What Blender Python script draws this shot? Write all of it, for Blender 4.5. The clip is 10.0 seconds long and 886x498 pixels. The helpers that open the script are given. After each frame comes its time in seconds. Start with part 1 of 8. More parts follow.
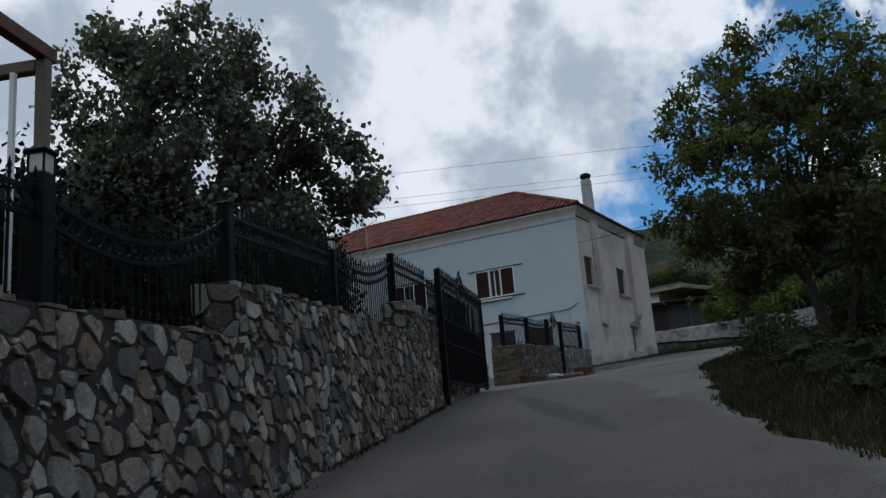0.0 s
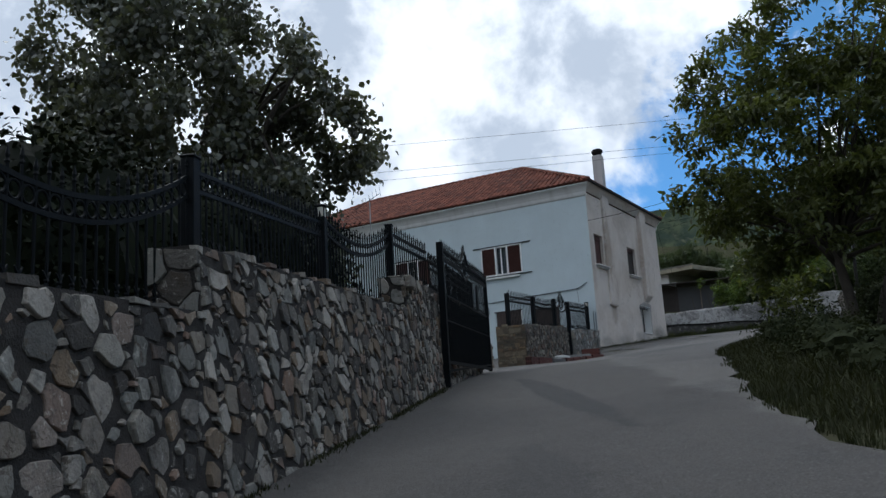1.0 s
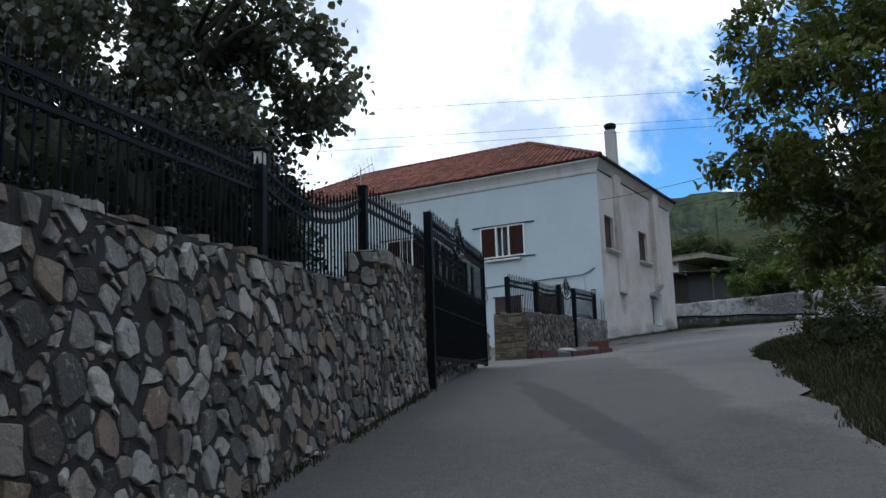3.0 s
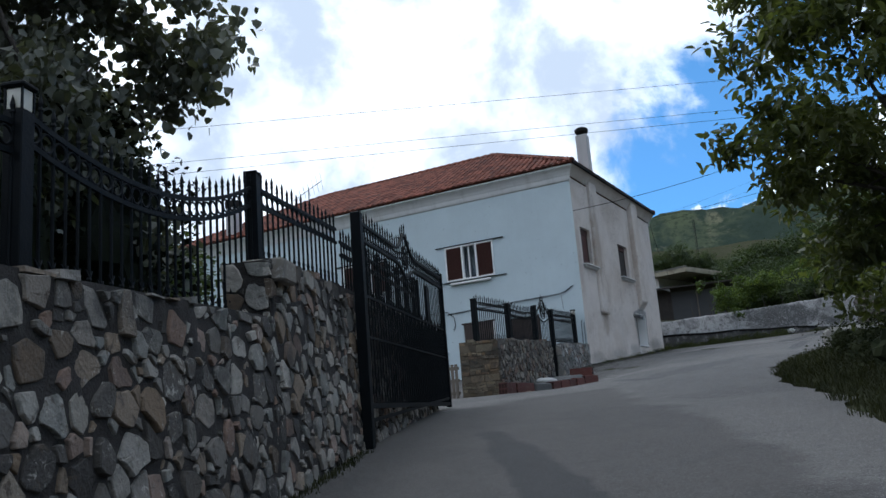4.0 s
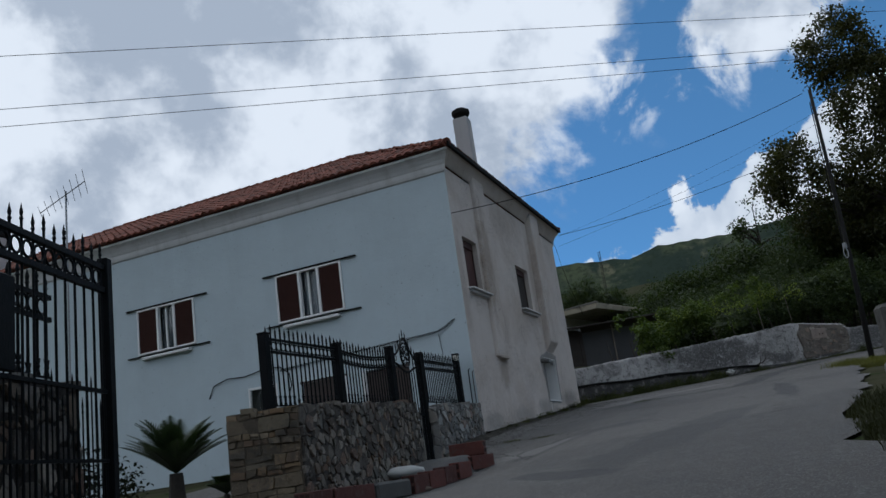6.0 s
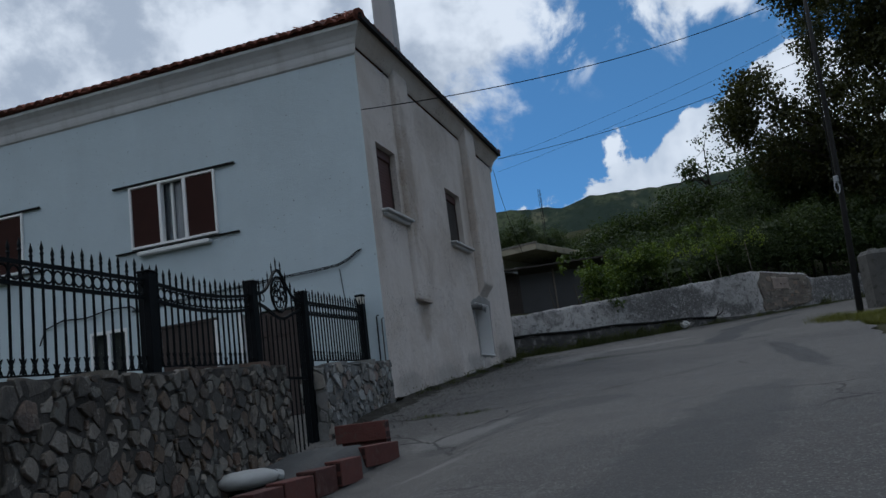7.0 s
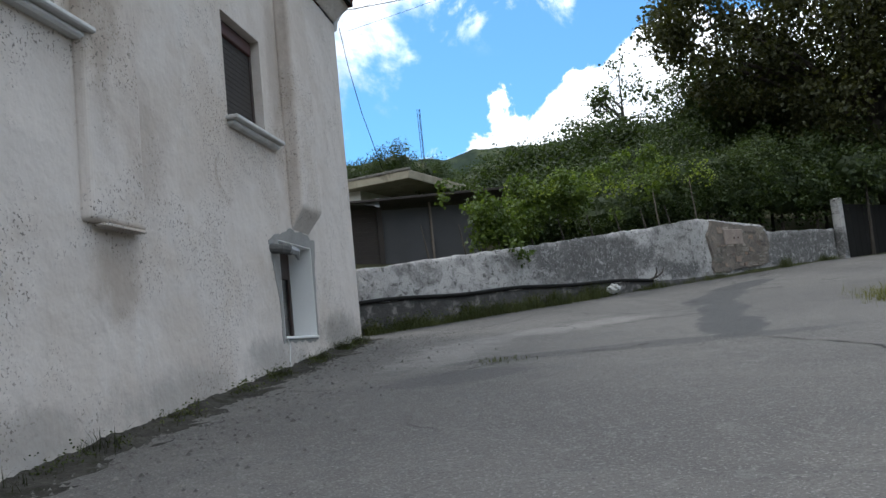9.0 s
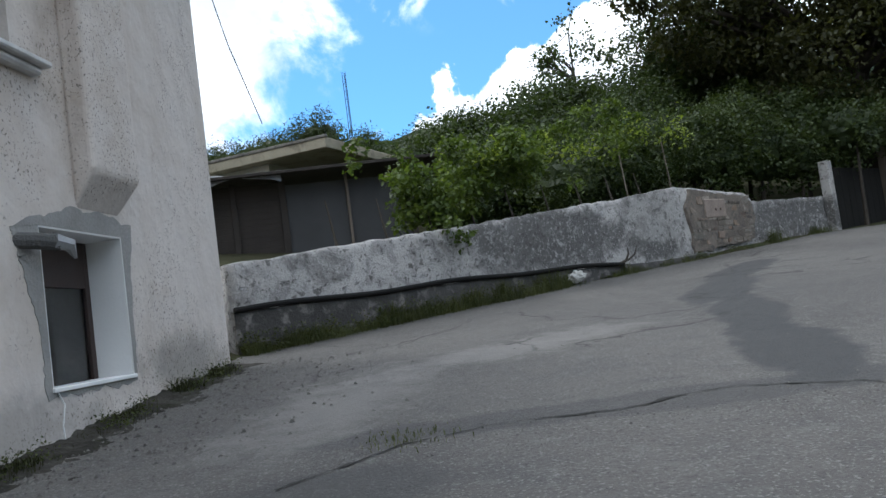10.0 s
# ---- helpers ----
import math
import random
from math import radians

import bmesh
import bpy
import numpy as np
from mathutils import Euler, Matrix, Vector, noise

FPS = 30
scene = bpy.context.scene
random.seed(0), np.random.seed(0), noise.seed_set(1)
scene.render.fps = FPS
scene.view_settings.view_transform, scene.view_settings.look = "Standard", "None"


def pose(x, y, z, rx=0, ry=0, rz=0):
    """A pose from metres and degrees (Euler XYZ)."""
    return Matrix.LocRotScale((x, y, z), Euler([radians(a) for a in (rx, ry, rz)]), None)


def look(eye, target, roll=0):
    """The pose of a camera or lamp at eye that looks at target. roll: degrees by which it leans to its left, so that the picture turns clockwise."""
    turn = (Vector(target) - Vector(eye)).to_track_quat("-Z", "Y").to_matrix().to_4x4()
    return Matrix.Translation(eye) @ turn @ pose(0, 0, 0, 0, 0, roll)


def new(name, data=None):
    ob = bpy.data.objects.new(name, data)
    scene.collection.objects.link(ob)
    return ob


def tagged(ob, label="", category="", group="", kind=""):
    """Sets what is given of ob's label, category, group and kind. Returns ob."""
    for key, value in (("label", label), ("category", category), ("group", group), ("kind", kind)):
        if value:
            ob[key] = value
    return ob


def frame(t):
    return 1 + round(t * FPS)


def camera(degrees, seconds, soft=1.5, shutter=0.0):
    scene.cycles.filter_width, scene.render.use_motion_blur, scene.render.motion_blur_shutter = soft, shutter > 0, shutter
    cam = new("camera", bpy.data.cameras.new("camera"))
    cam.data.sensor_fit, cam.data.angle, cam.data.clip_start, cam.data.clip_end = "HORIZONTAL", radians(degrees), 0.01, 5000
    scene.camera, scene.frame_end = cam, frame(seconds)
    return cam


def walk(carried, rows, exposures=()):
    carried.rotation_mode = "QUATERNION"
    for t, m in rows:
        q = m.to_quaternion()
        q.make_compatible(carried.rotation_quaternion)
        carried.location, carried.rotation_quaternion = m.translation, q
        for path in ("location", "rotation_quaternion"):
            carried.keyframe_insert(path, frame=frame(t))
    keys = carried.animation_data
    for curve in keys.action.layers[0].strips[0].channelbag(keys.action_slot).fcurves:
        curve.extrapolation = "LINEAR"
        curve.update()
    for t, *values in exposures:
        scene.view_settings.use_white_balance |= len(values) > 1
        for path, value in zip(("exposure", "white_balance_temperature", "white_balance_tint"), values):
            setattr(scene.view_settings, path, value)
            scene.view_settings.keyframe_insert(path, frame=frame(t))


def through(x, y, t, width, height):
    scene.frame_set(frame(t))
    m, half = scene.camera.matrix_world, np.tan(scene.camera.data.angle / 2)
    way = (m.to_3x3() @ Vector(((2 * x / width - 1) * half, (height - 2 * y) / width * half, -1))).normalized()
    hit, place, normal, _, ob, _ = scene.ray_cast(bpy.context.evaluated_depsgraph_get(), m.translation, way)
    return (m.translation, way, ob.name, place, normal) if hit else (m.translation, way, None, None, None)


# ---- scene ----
cam = camera(56.2, 10.0, soft=1.5)
PATH = [
    (0, (0.491, -1.451, 1.493), (-0.476, 0.247, 1.92), -4.7),
    (0.5, (0.233, -0.866, 1.597), (-0.722, 0.842, 2.01), -4.3),
    (1, (-0.004, -0.447, 1.621), (-0.994, 1.25, 1.997), -3.5),
    (1.5, (-0.06, -0.302, 1.654), (-1.034, 1.398, 2.056), -3.3),
    (2, (-0.183, 0.03, 1.692), (-1.213, 1.71, 2.033), -0.7),
    (2.5, (-0.501, 0.741, 1.766), (-1.513, 2.427, 2.129), -1.2),
    (2.7, (-0.845, 1.307, 1.875), (-1.851, 3.005, 2.2), -1.1),
    (3.8, (-2.196, 4.381, 2.16), (-3.143, 6.098, 2.554), -5.0),
    (4, (-2.512, 5.129, 2.266), (-3.445, 6.853, 2.666), -4.6),
    (4.5, (-3.191, 6.944, 2.405), (-4.081, 8.685, 2.823), -6.2),
    (5, (-3.966, 9.086, 2.645), (-4.811, 10.845, 3.083), -5.4),
    (5.5, (-4.618, 11.2, 2.818), (-5.399, 12.977, 3.299), -6.3),
    (5.7, (-4.804, 12.085, 2.858), (-5.543, 13.873, 3.366), -7.0),
    (6.8, (-6.136, 17.192, 3.321), (-6.716, 19.046, 3.794), -8.5),
    (7, (-6.38, 18.015, 3.465), (-6.947, 19.899, 3.826), -7.3),
    (7.5, (-6.891, 20.246, 3.669), (-7.407, 22.153, 3.985), -6.6),
    (8, (-7.337, 22.574, 3.928), (-7.783, 24.505, 4.195), -5.2),
    (8.5, (-7.65, 24.89, 4.101), (-8.021, 26.838, 4.358), -5.4),
    (9, (-7.855, 27.182, 4.292), (-8.162, 29.147, 4.501), -5.8),
    (9.5, (-7.946, 29.282, 4.521), (-8.138, 31.26, 4.748), -5.7),
    (10, (-7.939, 31.388, 4.683), (-8.129, 33.373, 4.832), -7.6),
]
EXPOSURES = [(0.0, -0.85, 5850, 8), (0.5, -0.7, 5850, 8), (1.0, -0.4, 5800, 8), (2.5, -0.1, 5700, 8), (4.0, -0.1, 5600, 8), (5.0, -0.65, 5680, 8), (5.5, -0.8, 5740, 8), (7.0, -0.95, 5620, 8), (7.5, -0.5, 5720, 8), (8.0, -0.02, 5800, 8), (9.0, 0.46, 6050, 8), (10.0, 0.46, 5930, 8)]
walk(cam, [(t, look(eye, target, roll)) for t, eye, target, roll in PATH], EXPOSURES)

# ---- world and sun ----
SUN_EL, SUN_AZ = radians(58), radians(-60)      # azimuth from +y towards +x
world = bpy.data.worlds.new("sky")
scene.world = world
world.use_nodes = True
wt = world.node_tree
wt.nodes.clear()


def nodes_of(tree):
    """Short makers of nodes for one tree."""
    def add(kind, **inputs):
        n = tree.nodes.new(kind)
        for key, value in inputs.items():
            if key in ("operation", "data_type", "blend_type", "noise_dimensions", "interpolation_type", "feature", "sky_type", "normalize", "clamp", "bands_direction"):
                if key == "operation": n.operation = value
                elif key == "data_type": n.data_type = value
                elif key == "blend_type": n.blend_type = value
                elif key == "noise_dimensions": n.noise_dimensions = value
                elif key == "interpolation_type": n.interpolation_type = value
                elif key == "feature": n.feature = value
                elif key == "sky_type": n.sky_type = value
                elif key == "clamp": n.use_clamp = value
            else:
                slot = n.inputs[int(key[1:])] if key[0] == "i" and key[1:].isdigit() else n.inputs[key]
                if isinstance(value, bpy.types.NodeSocket):
                    tree.links.new(value, slot)
                else:
                    slot.default_value = value
        return n

    def maths(op, a, b=0.0, c=0.0):
        return add("ShaderNodeMath", operation=op, i0=a, i1=b, i2=c).outputs[0]

    def smooth(v, lo, hi, a=0.0, b=1.0):
        n = add("ShaderNodeMapRange", interpolation_type="SMOOTHSTEP")
        for k, x in zip(("Value", "From Min", "From Max", "To Min", "To Max"), (v, lo, hi, a, b)):
            if isinstance(x, bpy.types.NodeSocket):
                tree.links.new(x, n.inputs[k])
            else:
                n.inputs[k].default_value = x
        return n.outputs[0]

    def mix(f, a, b, blend="MIX"):
        n = tree.nodes.new("ShaderNodeMix")
        n.data_type, n.blend_type = "RGBA", blend
        for slot, x in ((n.inputs[0], f), (n.inputs[6], a), (n.inputs[7], b)):
            if isinstance(x, bpy.types.NodeSocket):
                tree.links.new(x, slot)
            else:
                slot.default_value = x if not isinstance(x, tuple) else (*x, 1.0)[:4]
        return n.outputs[2]

    def fbm(vec, scale, detail=5.0, rough=0.55, dist=0.0):
        n = add("ShaderNodeTexNoise", Vector=vec, Scale=scale, Detail=detail, Roughness=rough, Distortion=dist)
        return n.outputs[0]
    return add, maths, smooth, mix, fbm


add, maths, smooth, mix, fbm = nodes_of(wt)
direction = add("ShaderNodeTexCoord").outputs["Generated"]
xyz = add("ShaderNodeSeparateXYZ", i0=direction).outputs
azim = maths("MULTIPLY", maths("ARCTAN2", xyz[0], xyz[1]), 57.3)
elev = maths("MULTIPLY", maths("ARCSINE", xyz[2]), 57.3)
sky = add("ShaderNodeTexSky", sky_type="NISHITA")
sky.sun_disc, sky.sun_elevation, sky.sun_rotation = False, SUN_EL, SUN_AZ
sky.altitude = 1800.0
sky.air_density, sky.dust_density, sky.ozone_density = 1.0, 0.1, 3.5
blue = mix(1.0, mix(1.0, sky.outputs[0], (0.063, 0.103, 0.140, 1), "MULTIPLY"), (0.075, 0.145, 0.125, 1), "ADD")
# broken cloud: a deck in the west, a gap of blue in the north, a bank of cumulus low in the north-east
puff = maths("SUBTRACT", fbm(direction, 10.0, 8.0, 0.58, 0.25), 0.5)
big = maths("SUBTRACT", fbm(direction, 3.2, 4.0, 0.5), 0.5)
edge_w = maths("ADD", maths("MULTIPLY_ADD", elev, 1.05, -31.5), maths("MULTIPLY", puff, 26.0))
deck = smooth(maths("SUBTRACT", edge_w, azim), -1.5, 4.5)
top_n = maths("ADD", maths("MINIMUM", maths("MULTIPLY_ADD", azim, 0.50, 16.8), 19.5), maths("MULTIPLY", puff, 11.0))
bank = smooth(maths("SUBTRACT", top_n, elev), -0.12, 0.4)
bank = maths("MULTIPLY", bank, smooth(maths("ADD", azim, maths("MULTIPLY", puff, 9.0)), -14.0, -10.0))
wisps = smooth(maths("ADD", maths("ADD", puff, maths("MULTIPLY", big, 1.1)), maths("MULTIPLY", maths("SUBTRACT", elev, 24.0), 0.012)), 0.0, 0.13)
wisps = maths("MULTIPLY", wisps, smooth(elev, 18.5, 23.0))
cover = maths("MAXIMUM", maths("MAXIMUM", deck, bank), wisps)
holes = smooth(maths("ADD", maths("MULTIPLY", puff, 0.8), big), -0.34, -0.22)
cover = maths("MULTIPLY", cover, maths("MAXIMUM", holes, bank))
shade_n = fbm(direction, 6.5, 7.0, 0.58, 0.1)
shade = smooth(shade_n, 0.38, 0.57)
cloud_deck = mix(shade, (0.76, 0.82, 0.91), (1.5, 1.5, 1.5))
cloud_bank = mix(smooth(puff, -0.2, 0.12), (1.0, 1.06, 1.14), (1.5, 1.5, 1.5))
cloud = mix(bank, cloud_deck, cloud_bank)
col = mix(cover, blue, cloud)
bg = add("ShaderNodeBackground", Color=col, Strength=1.0)
out = add("ShaderNodeOutputWorld", Surface=bg.outputs[0])

sun = new("sun", bpy.data.lights.new("sun", "SUN"))
sun.data.energy, sun.data.angle, sun.data.color = 0.8, radians(14), (1.0, 0.95, 0.88)
sun.matrix_world = look((0, 0, 60), (-60 * math.sin(SUN_AZ) * math.cos(SUN_EL), -60 * math.cos(SUN_AZ) * math.cos(SUN_EL), 60 - 60 * math.sin(SUN_EL)))

# ---- materials ----


def material(name, base, rough=0.8, metal=0.0, var=0.25, scale=3.0, fine=40.0, bump=0.3, bump_scale=None, tint=None, per_piece=0.0, spec=0.5):
    """A surface with blotches at one scale and grain at a finer one, both in object metres."""
    m = bpy.data.materials.new(name)
    m.use_nodes = True
    t = m.node_tree
    a, mt, sm, mx, fb = nodes_of(t)
    b = t.nodes["Principled BSDF"]
    geo = a("ShaderNodeNewGeometry")
    pos = geo.outputs["Position"]
    broad, grain = fb(pos, scale, 4.0, 0.6), fb(pos, fine, 3.0, 0.6)
    v = mt("ADD", mt("MULTIPLY", mt("SUBTRACT", broad, 0.5), var * 2.2), mt("MULTIPLY", mt("SUBTRACT", grain, 0.5), var * 1.2))
    if per_piece:
        r = mt("FRACT", mt("ADD", a("ShaderNodeObjectInfo").outputs["Random"], geo.outputs["Random Per Island"]))
        v = mt("ADD", v, mt("MULTIPLY", mt("SUBTRACT", r, 0.5), per_piece))
    c = mx(1.0, (*base, 1), a("ShaderNodeCombineColor", i0=mt("ADD", v, 1.0), i1=mt("ADD", v, 1.0), i2=mt("ADD", v, 1.0)).outputs[0], "MULTIPLY")
    if tint:
        c = mx(sm(fb(pos, scale * 1.7, 5.0, 0.65, 0.4), 0.5, 0.68), c, (*tint, 1))
    t.links.new(c, b.inputs["Base Color"])
    b.inputs["Roughness"].default_value, b.inputs["Metallic"].default_value = rough, metal
    b.inputs["Specular IOR Level"].default_value = spec
    if bump:
        bp = a("ShaderNodeBump", Strength=bump, Distance=0.02, Height=mt("ADD", fb(pos, bump_scale or fine, 4.0, 0.6), mt("MULTIPLY", broad, 0.6)))
        t.links.new(bp.outputs[0], b.inputs["Normal"])
    return m


def stone_material(name, dark, light, warm, bias=1.45):
    m = material(name, (1, 1, 1), 0.85, var=0.3, scale=5.0, fine=45.0, bump=0.7)
    t = m.node_tree
    a, mt, sm, mx, fb = nodes_of(t)
    b = t.nodes["Principled BSDF"]
    old = b.inputs["Base Color"].links[0].from_socket
    geo = a("ShaderNodeNewGeometry")
    r = mt("FRACT", mt("ADD", a("ShaderNodeObjectInfo").outputs["Random"], geo.outputs["Random Per Island"]))
    r2 = mt("FRACT", mt("MULTIPLY", r, 7.31))
    r3 = mt("FRACT", mt("MULTIPLY", r, 23.7))
    tone = mx(mt("POWER", r, bias), (*dark, 1), (*light, 1))
    tone = mx(mt("MULTIPLY", sm(r2, 0.64, 0.92), 0.75), tone, (*warm, 1))
    tone = mx(mt("MULTIPLY", sm(r3, 0.86, 0.95), 0.75), tone, tuple(0.45 * x * k for x, k in zip(light, (1.15, 0.80, 0.68))))
    tone = mx(mt("MULTIPLY", sm(r3, 0.30, 0.12), 0.6), tone, tuple(0.62 * x * k for x, k in zip(light, (0.94, 1.02, 1.05))))
    # blotches within a stone, veins, and mortar smeared over its rim
    tone = mx(mt("MULTIPLY", sm(fb(geo.outputs["Position"], 11.0, 5.0, 0.65, 0.5), 0.48, 0.70), 0.45), tone, tuple(1.6 * x for x in dark))
    smear = sm(fb(geo.outputs["Position"], 6.5, 6.0, 0.7, 0.8), 0.575, 0.635)
    tone = mx(mt("MULTIPLY", smear, 0.8), tone, tuple(0.65 * d + 0.25 * w for d, w in zip(dark, warm)))
    # pale crusts of lime
    crust = mt("MULTIPLY", sm(fb(geo.outputs["Position"], 19.0, 6.0, 0.75, 0.6), 0.54, 0.64), sm(fb(geo.outputs["Position"], 3.1, 3.0, 0.6), 0.45, 0.6))
    tone = mx(mt("MULTIPLY", crust, 0.6), tone, tuple(min(0.5, x * 1.3) for x in light))
    # broad dark blotches with their own outline
    blotch = sm(fb(geo.outputs["Position"], 1.7, 6.0, 0.68, 0.5), 0.49, 0.66)
    tone = mx(mt("MULTIPLY", blotch, 0.68), tone, (0.035, 0.035, 0.034, 1))
    t.links.new(mx(1.0, tone, old, "MULTIPLY"), b.inputs["Base Color"])
    return m


def leaf_material(name, a1, a2, through=0.3, gloss=0.5):
    m = bpy.data.materials.new(name)
    m.use_nodes = True
    t = m.node_tree
    a, mt, sm, mx, fb = nodes_of(t)
    geo = a("ShaderNodeNewGeometry")
    r = geo.outputs["Random Per Island"]
    clump = sm(fb(geo.outputs["Position"], 2.3, 4.0, 0.65), 0.32, 0.68)
    c = mx(mt("ADD", mt("MULTIPLY", r, 0.4), mt("MULTIPLY", clump, 0.6)), (*a1, 1), (*a2, 1))
    c = mx(sm(fb(geo.outputs["Position"], 0.9, 3.0), 0.35, 0.7, 0.0, 0.45), c, tuple(x * 0.6 for x in a1))
    b = t.nodes["Principled BSDF"]
    t.links.new(c, b.inputs["Base Color"])
    b.inputs["Roughness"].default_value, b.inputs["Specular IOR Level"].default_value = gloss, 0.35 if gloss < 0.6 else 0.1
    tr = a("ShaderNodeBsdfTranslucent", Color=mx(1.0, c, (1.2, 1.25, 0.5, 1), "MULTIPLY"))
    ms = a("ShaderNodeMixShader", i0=through, i1=b.outputs[0], i2=tr.outputs[0])
    t.links.new(ms.outputs[0], t.nodes["Material Output"].inputs[0])
    return m


def plaster_material(name, base, stain, patch, amount, streak=0.35, relief=0.25):
    """Painted render: blotches, rain streaks, patches where the coat has gone and small pits."""
    m = material(name, base, 0.9, var=0.09, scale=1.2, fine=60.0, bump=0.0)
    t = m.node_tree
    a, mt, sm, mx, fb = nodes_of(t)
    b = t.nodes["Principled BSDF"]
    old = b.inputs["Base Color"].links[0].from_socket
    pos = a("ShaderNodeNewGeometry").outputs["Position"]
    stretched = a("ShaderNodeVectorMath", operation="MULTIPLY", i0=pos, i1=(1.0, 1.0, 0.12)).outputs[0]
    runs = sm(fb(stretched, 2.4, 5.0, 0.6), 0.48, 0.7)
    c = mx(mt("MULTIPLY", runs, streak), old, (*stain, 1))
    worn = sm(fb(pos, 0.8, 7.0, 0.62, 0.3), 0.62 - amount, 0.66 - amount * 0.6)
    c = mx(mt("MULTIPLY", worn, 0.7), c, (*patch, 1))
    pits = sm(fb(pos, 17.0, 2.0, 0.5), 0.72, 0.76)
    c = mx(mt("MULTIPLY", pits, 0.65), c, tuple(x * 0.35 for x in base))
    t.links.new(c, b.inputs["Base Color"])
    h = mt("ADD", mt("ADD", mt("MULTIPLY", fb(pos, 2.2, 3.0), 1.5), fb(pos, 34.0, 4.0, 0.7)), mt("MULTIPLY", mt("SUBTRACT", fb(pos, 9.0, 4.0, 0.6), mt("MULTIPLY", pits, 1.0)), 0.8))
    t.links.new(a("ShaderNodeBump", Strength=relief, Distance=0.03, Height=h).outputs[0], b.inputs["Normal"])
    return m


BROWN_STAIN, DAMP_STAIN = (0.30, 0.245, 0.195), (0.24, 0.225, 0.205)
SIDE_STAINS = [(33.3, 8.0, 0.42, 1.9, 0.7, BROWN_STAIN), (33.5, 5.05, 0.42, 0.5, 0.6, BROWN_STAIN), (34.1, 6.3, 0.5, 0.8, 0.4, BROWN_STAIN), (37.75, 8.2, 0.3, 1.7, 0.5, BROWN_STAIN), (35.3, 9.4, 1.0, 0.6, 0.35, BROWN_STAIN),
               (39.9, 4.5, 1.2, 0.42, 0.75, DAMP_STAIN), (37.0, 4.25, 1.1, 0.30, 0.6, DAMP_STAIN), (34.6, 4.0, 1.3, 0.32, 0.5, DAMP_STAIN), (32.3, 3.85, 0.9, 0.3, 0.5, DAMP_STAIN), (31.5, 7.2, 0.25, 1.6, 0.4, BROWN_STAIN)]


def side_material():
    """Bare render over rubble: broad cloudy stains, brown runs, flaked rims, pits, and a lumpy lower storey."""
    m = plaster_material("bare_grey_render", (0.585, 0.535, 0.492), (0.45, 0.385, 0.325), (0.52, 0.465, 0.41), 0.05, 0.2, 0.6)
    t = m.node_tree
    a, mt, sm, mx, fb = nodes_of(t)
    b = t.nodes["Principled BSDF"]
    c = b.inputs["Base Color"].links[0].from_socket
    pos = a("ShaderNodeNewGeometry").outputs["Position"]
    c = mx(mt("MULTIPLY", sm(fb(pos, 0.45, 5.0, 0.6, 0.5), 0.45, 0.62), 0.48), c, (0.45, 0.385, 0.325, 1))
    c = mx(mt("MULTIPLY", sm(fb(pos, 2.7, 6.0, 0.7, 0.6), 0.53, 0.63), 0.25), c, (0.60, 0.57, 0.54, 1))
    c = mx(mt("MULTIPLY", sm(fb(pos, 1.5, 7.0, 0.75, 1.0), 0.60, 0.72), 0.42), c, (0.28, 0.22, 0.17, 1))
    c = mx(mt("MULTIPLY", sm(fb(pos, 15.0, 3.0, 0.6), 0.70, 0.74), 0.6), c, (0.14, 0.125, 0.11, 1))
    # old stains, each with its own ragged outline: along the flue, under its corbel, beside the far window, damp at the foot
    for sy, sz, ry, rz, power, tone in SIDE_STAINS:
        away = a("ShaderNodeVectorMath", operation="MULTIPLY", i0=a("ShaderNodeVectorMath", operation="SUBTRACT", i0=pos, i1=(-11.59, sy, sz)).outputs[0], i1=(0.0, 1.0 / ry, 1.0 / rz)).outputs[0]
        far_ = mt("ADD", a("ShaderNodeVectorMath", operation="LENGTH", i0=away).outputs["Value"], mt("MULTIPLY", mt("SUBTRACT", fb(pos, 2.2, 6.0, 0.68, 0.3), 0.5), 1.8))
        c = mx(mt("MULTIPLY", sm(far_, 0.35, 1.15, 1.0, 0.0), power), c, (*tone, 1))
    clusters = mt("MULTIPLY", sm(fb(pos, 36.0, 3.0, 0.6), 0.585, 0.625), sm(fb(pos, 0.8, 4.0, 0.65), 0.46, 0.58))
    c = mx(mt("MULTIPLY", clusters, 0.8), c, (0.13, 0.11, 0.095, 1))
    t.links.new(c, b.inputs["Base Color"])
    h = mt("ADD", mt("ADD", mt("MULTIPLY", fb(pos, 1.6, 4.0, 0.6), 2.2), mt("MULTIPLY", fb(pos, 4.2, 5.0, 0.6), 0.8)), mt("SUBTRACT", mt("MULTIPLY", fb(pos, 18.0, 3.0, 0.6), 0.22), mt("MULTIPLY", clusters, 0.35)))
    t.links.new(a("ShaderNodeBump", Strength=0.36, Distance=0.06, Height=h).outputs[0], b.inputs["Normal"])
    return m


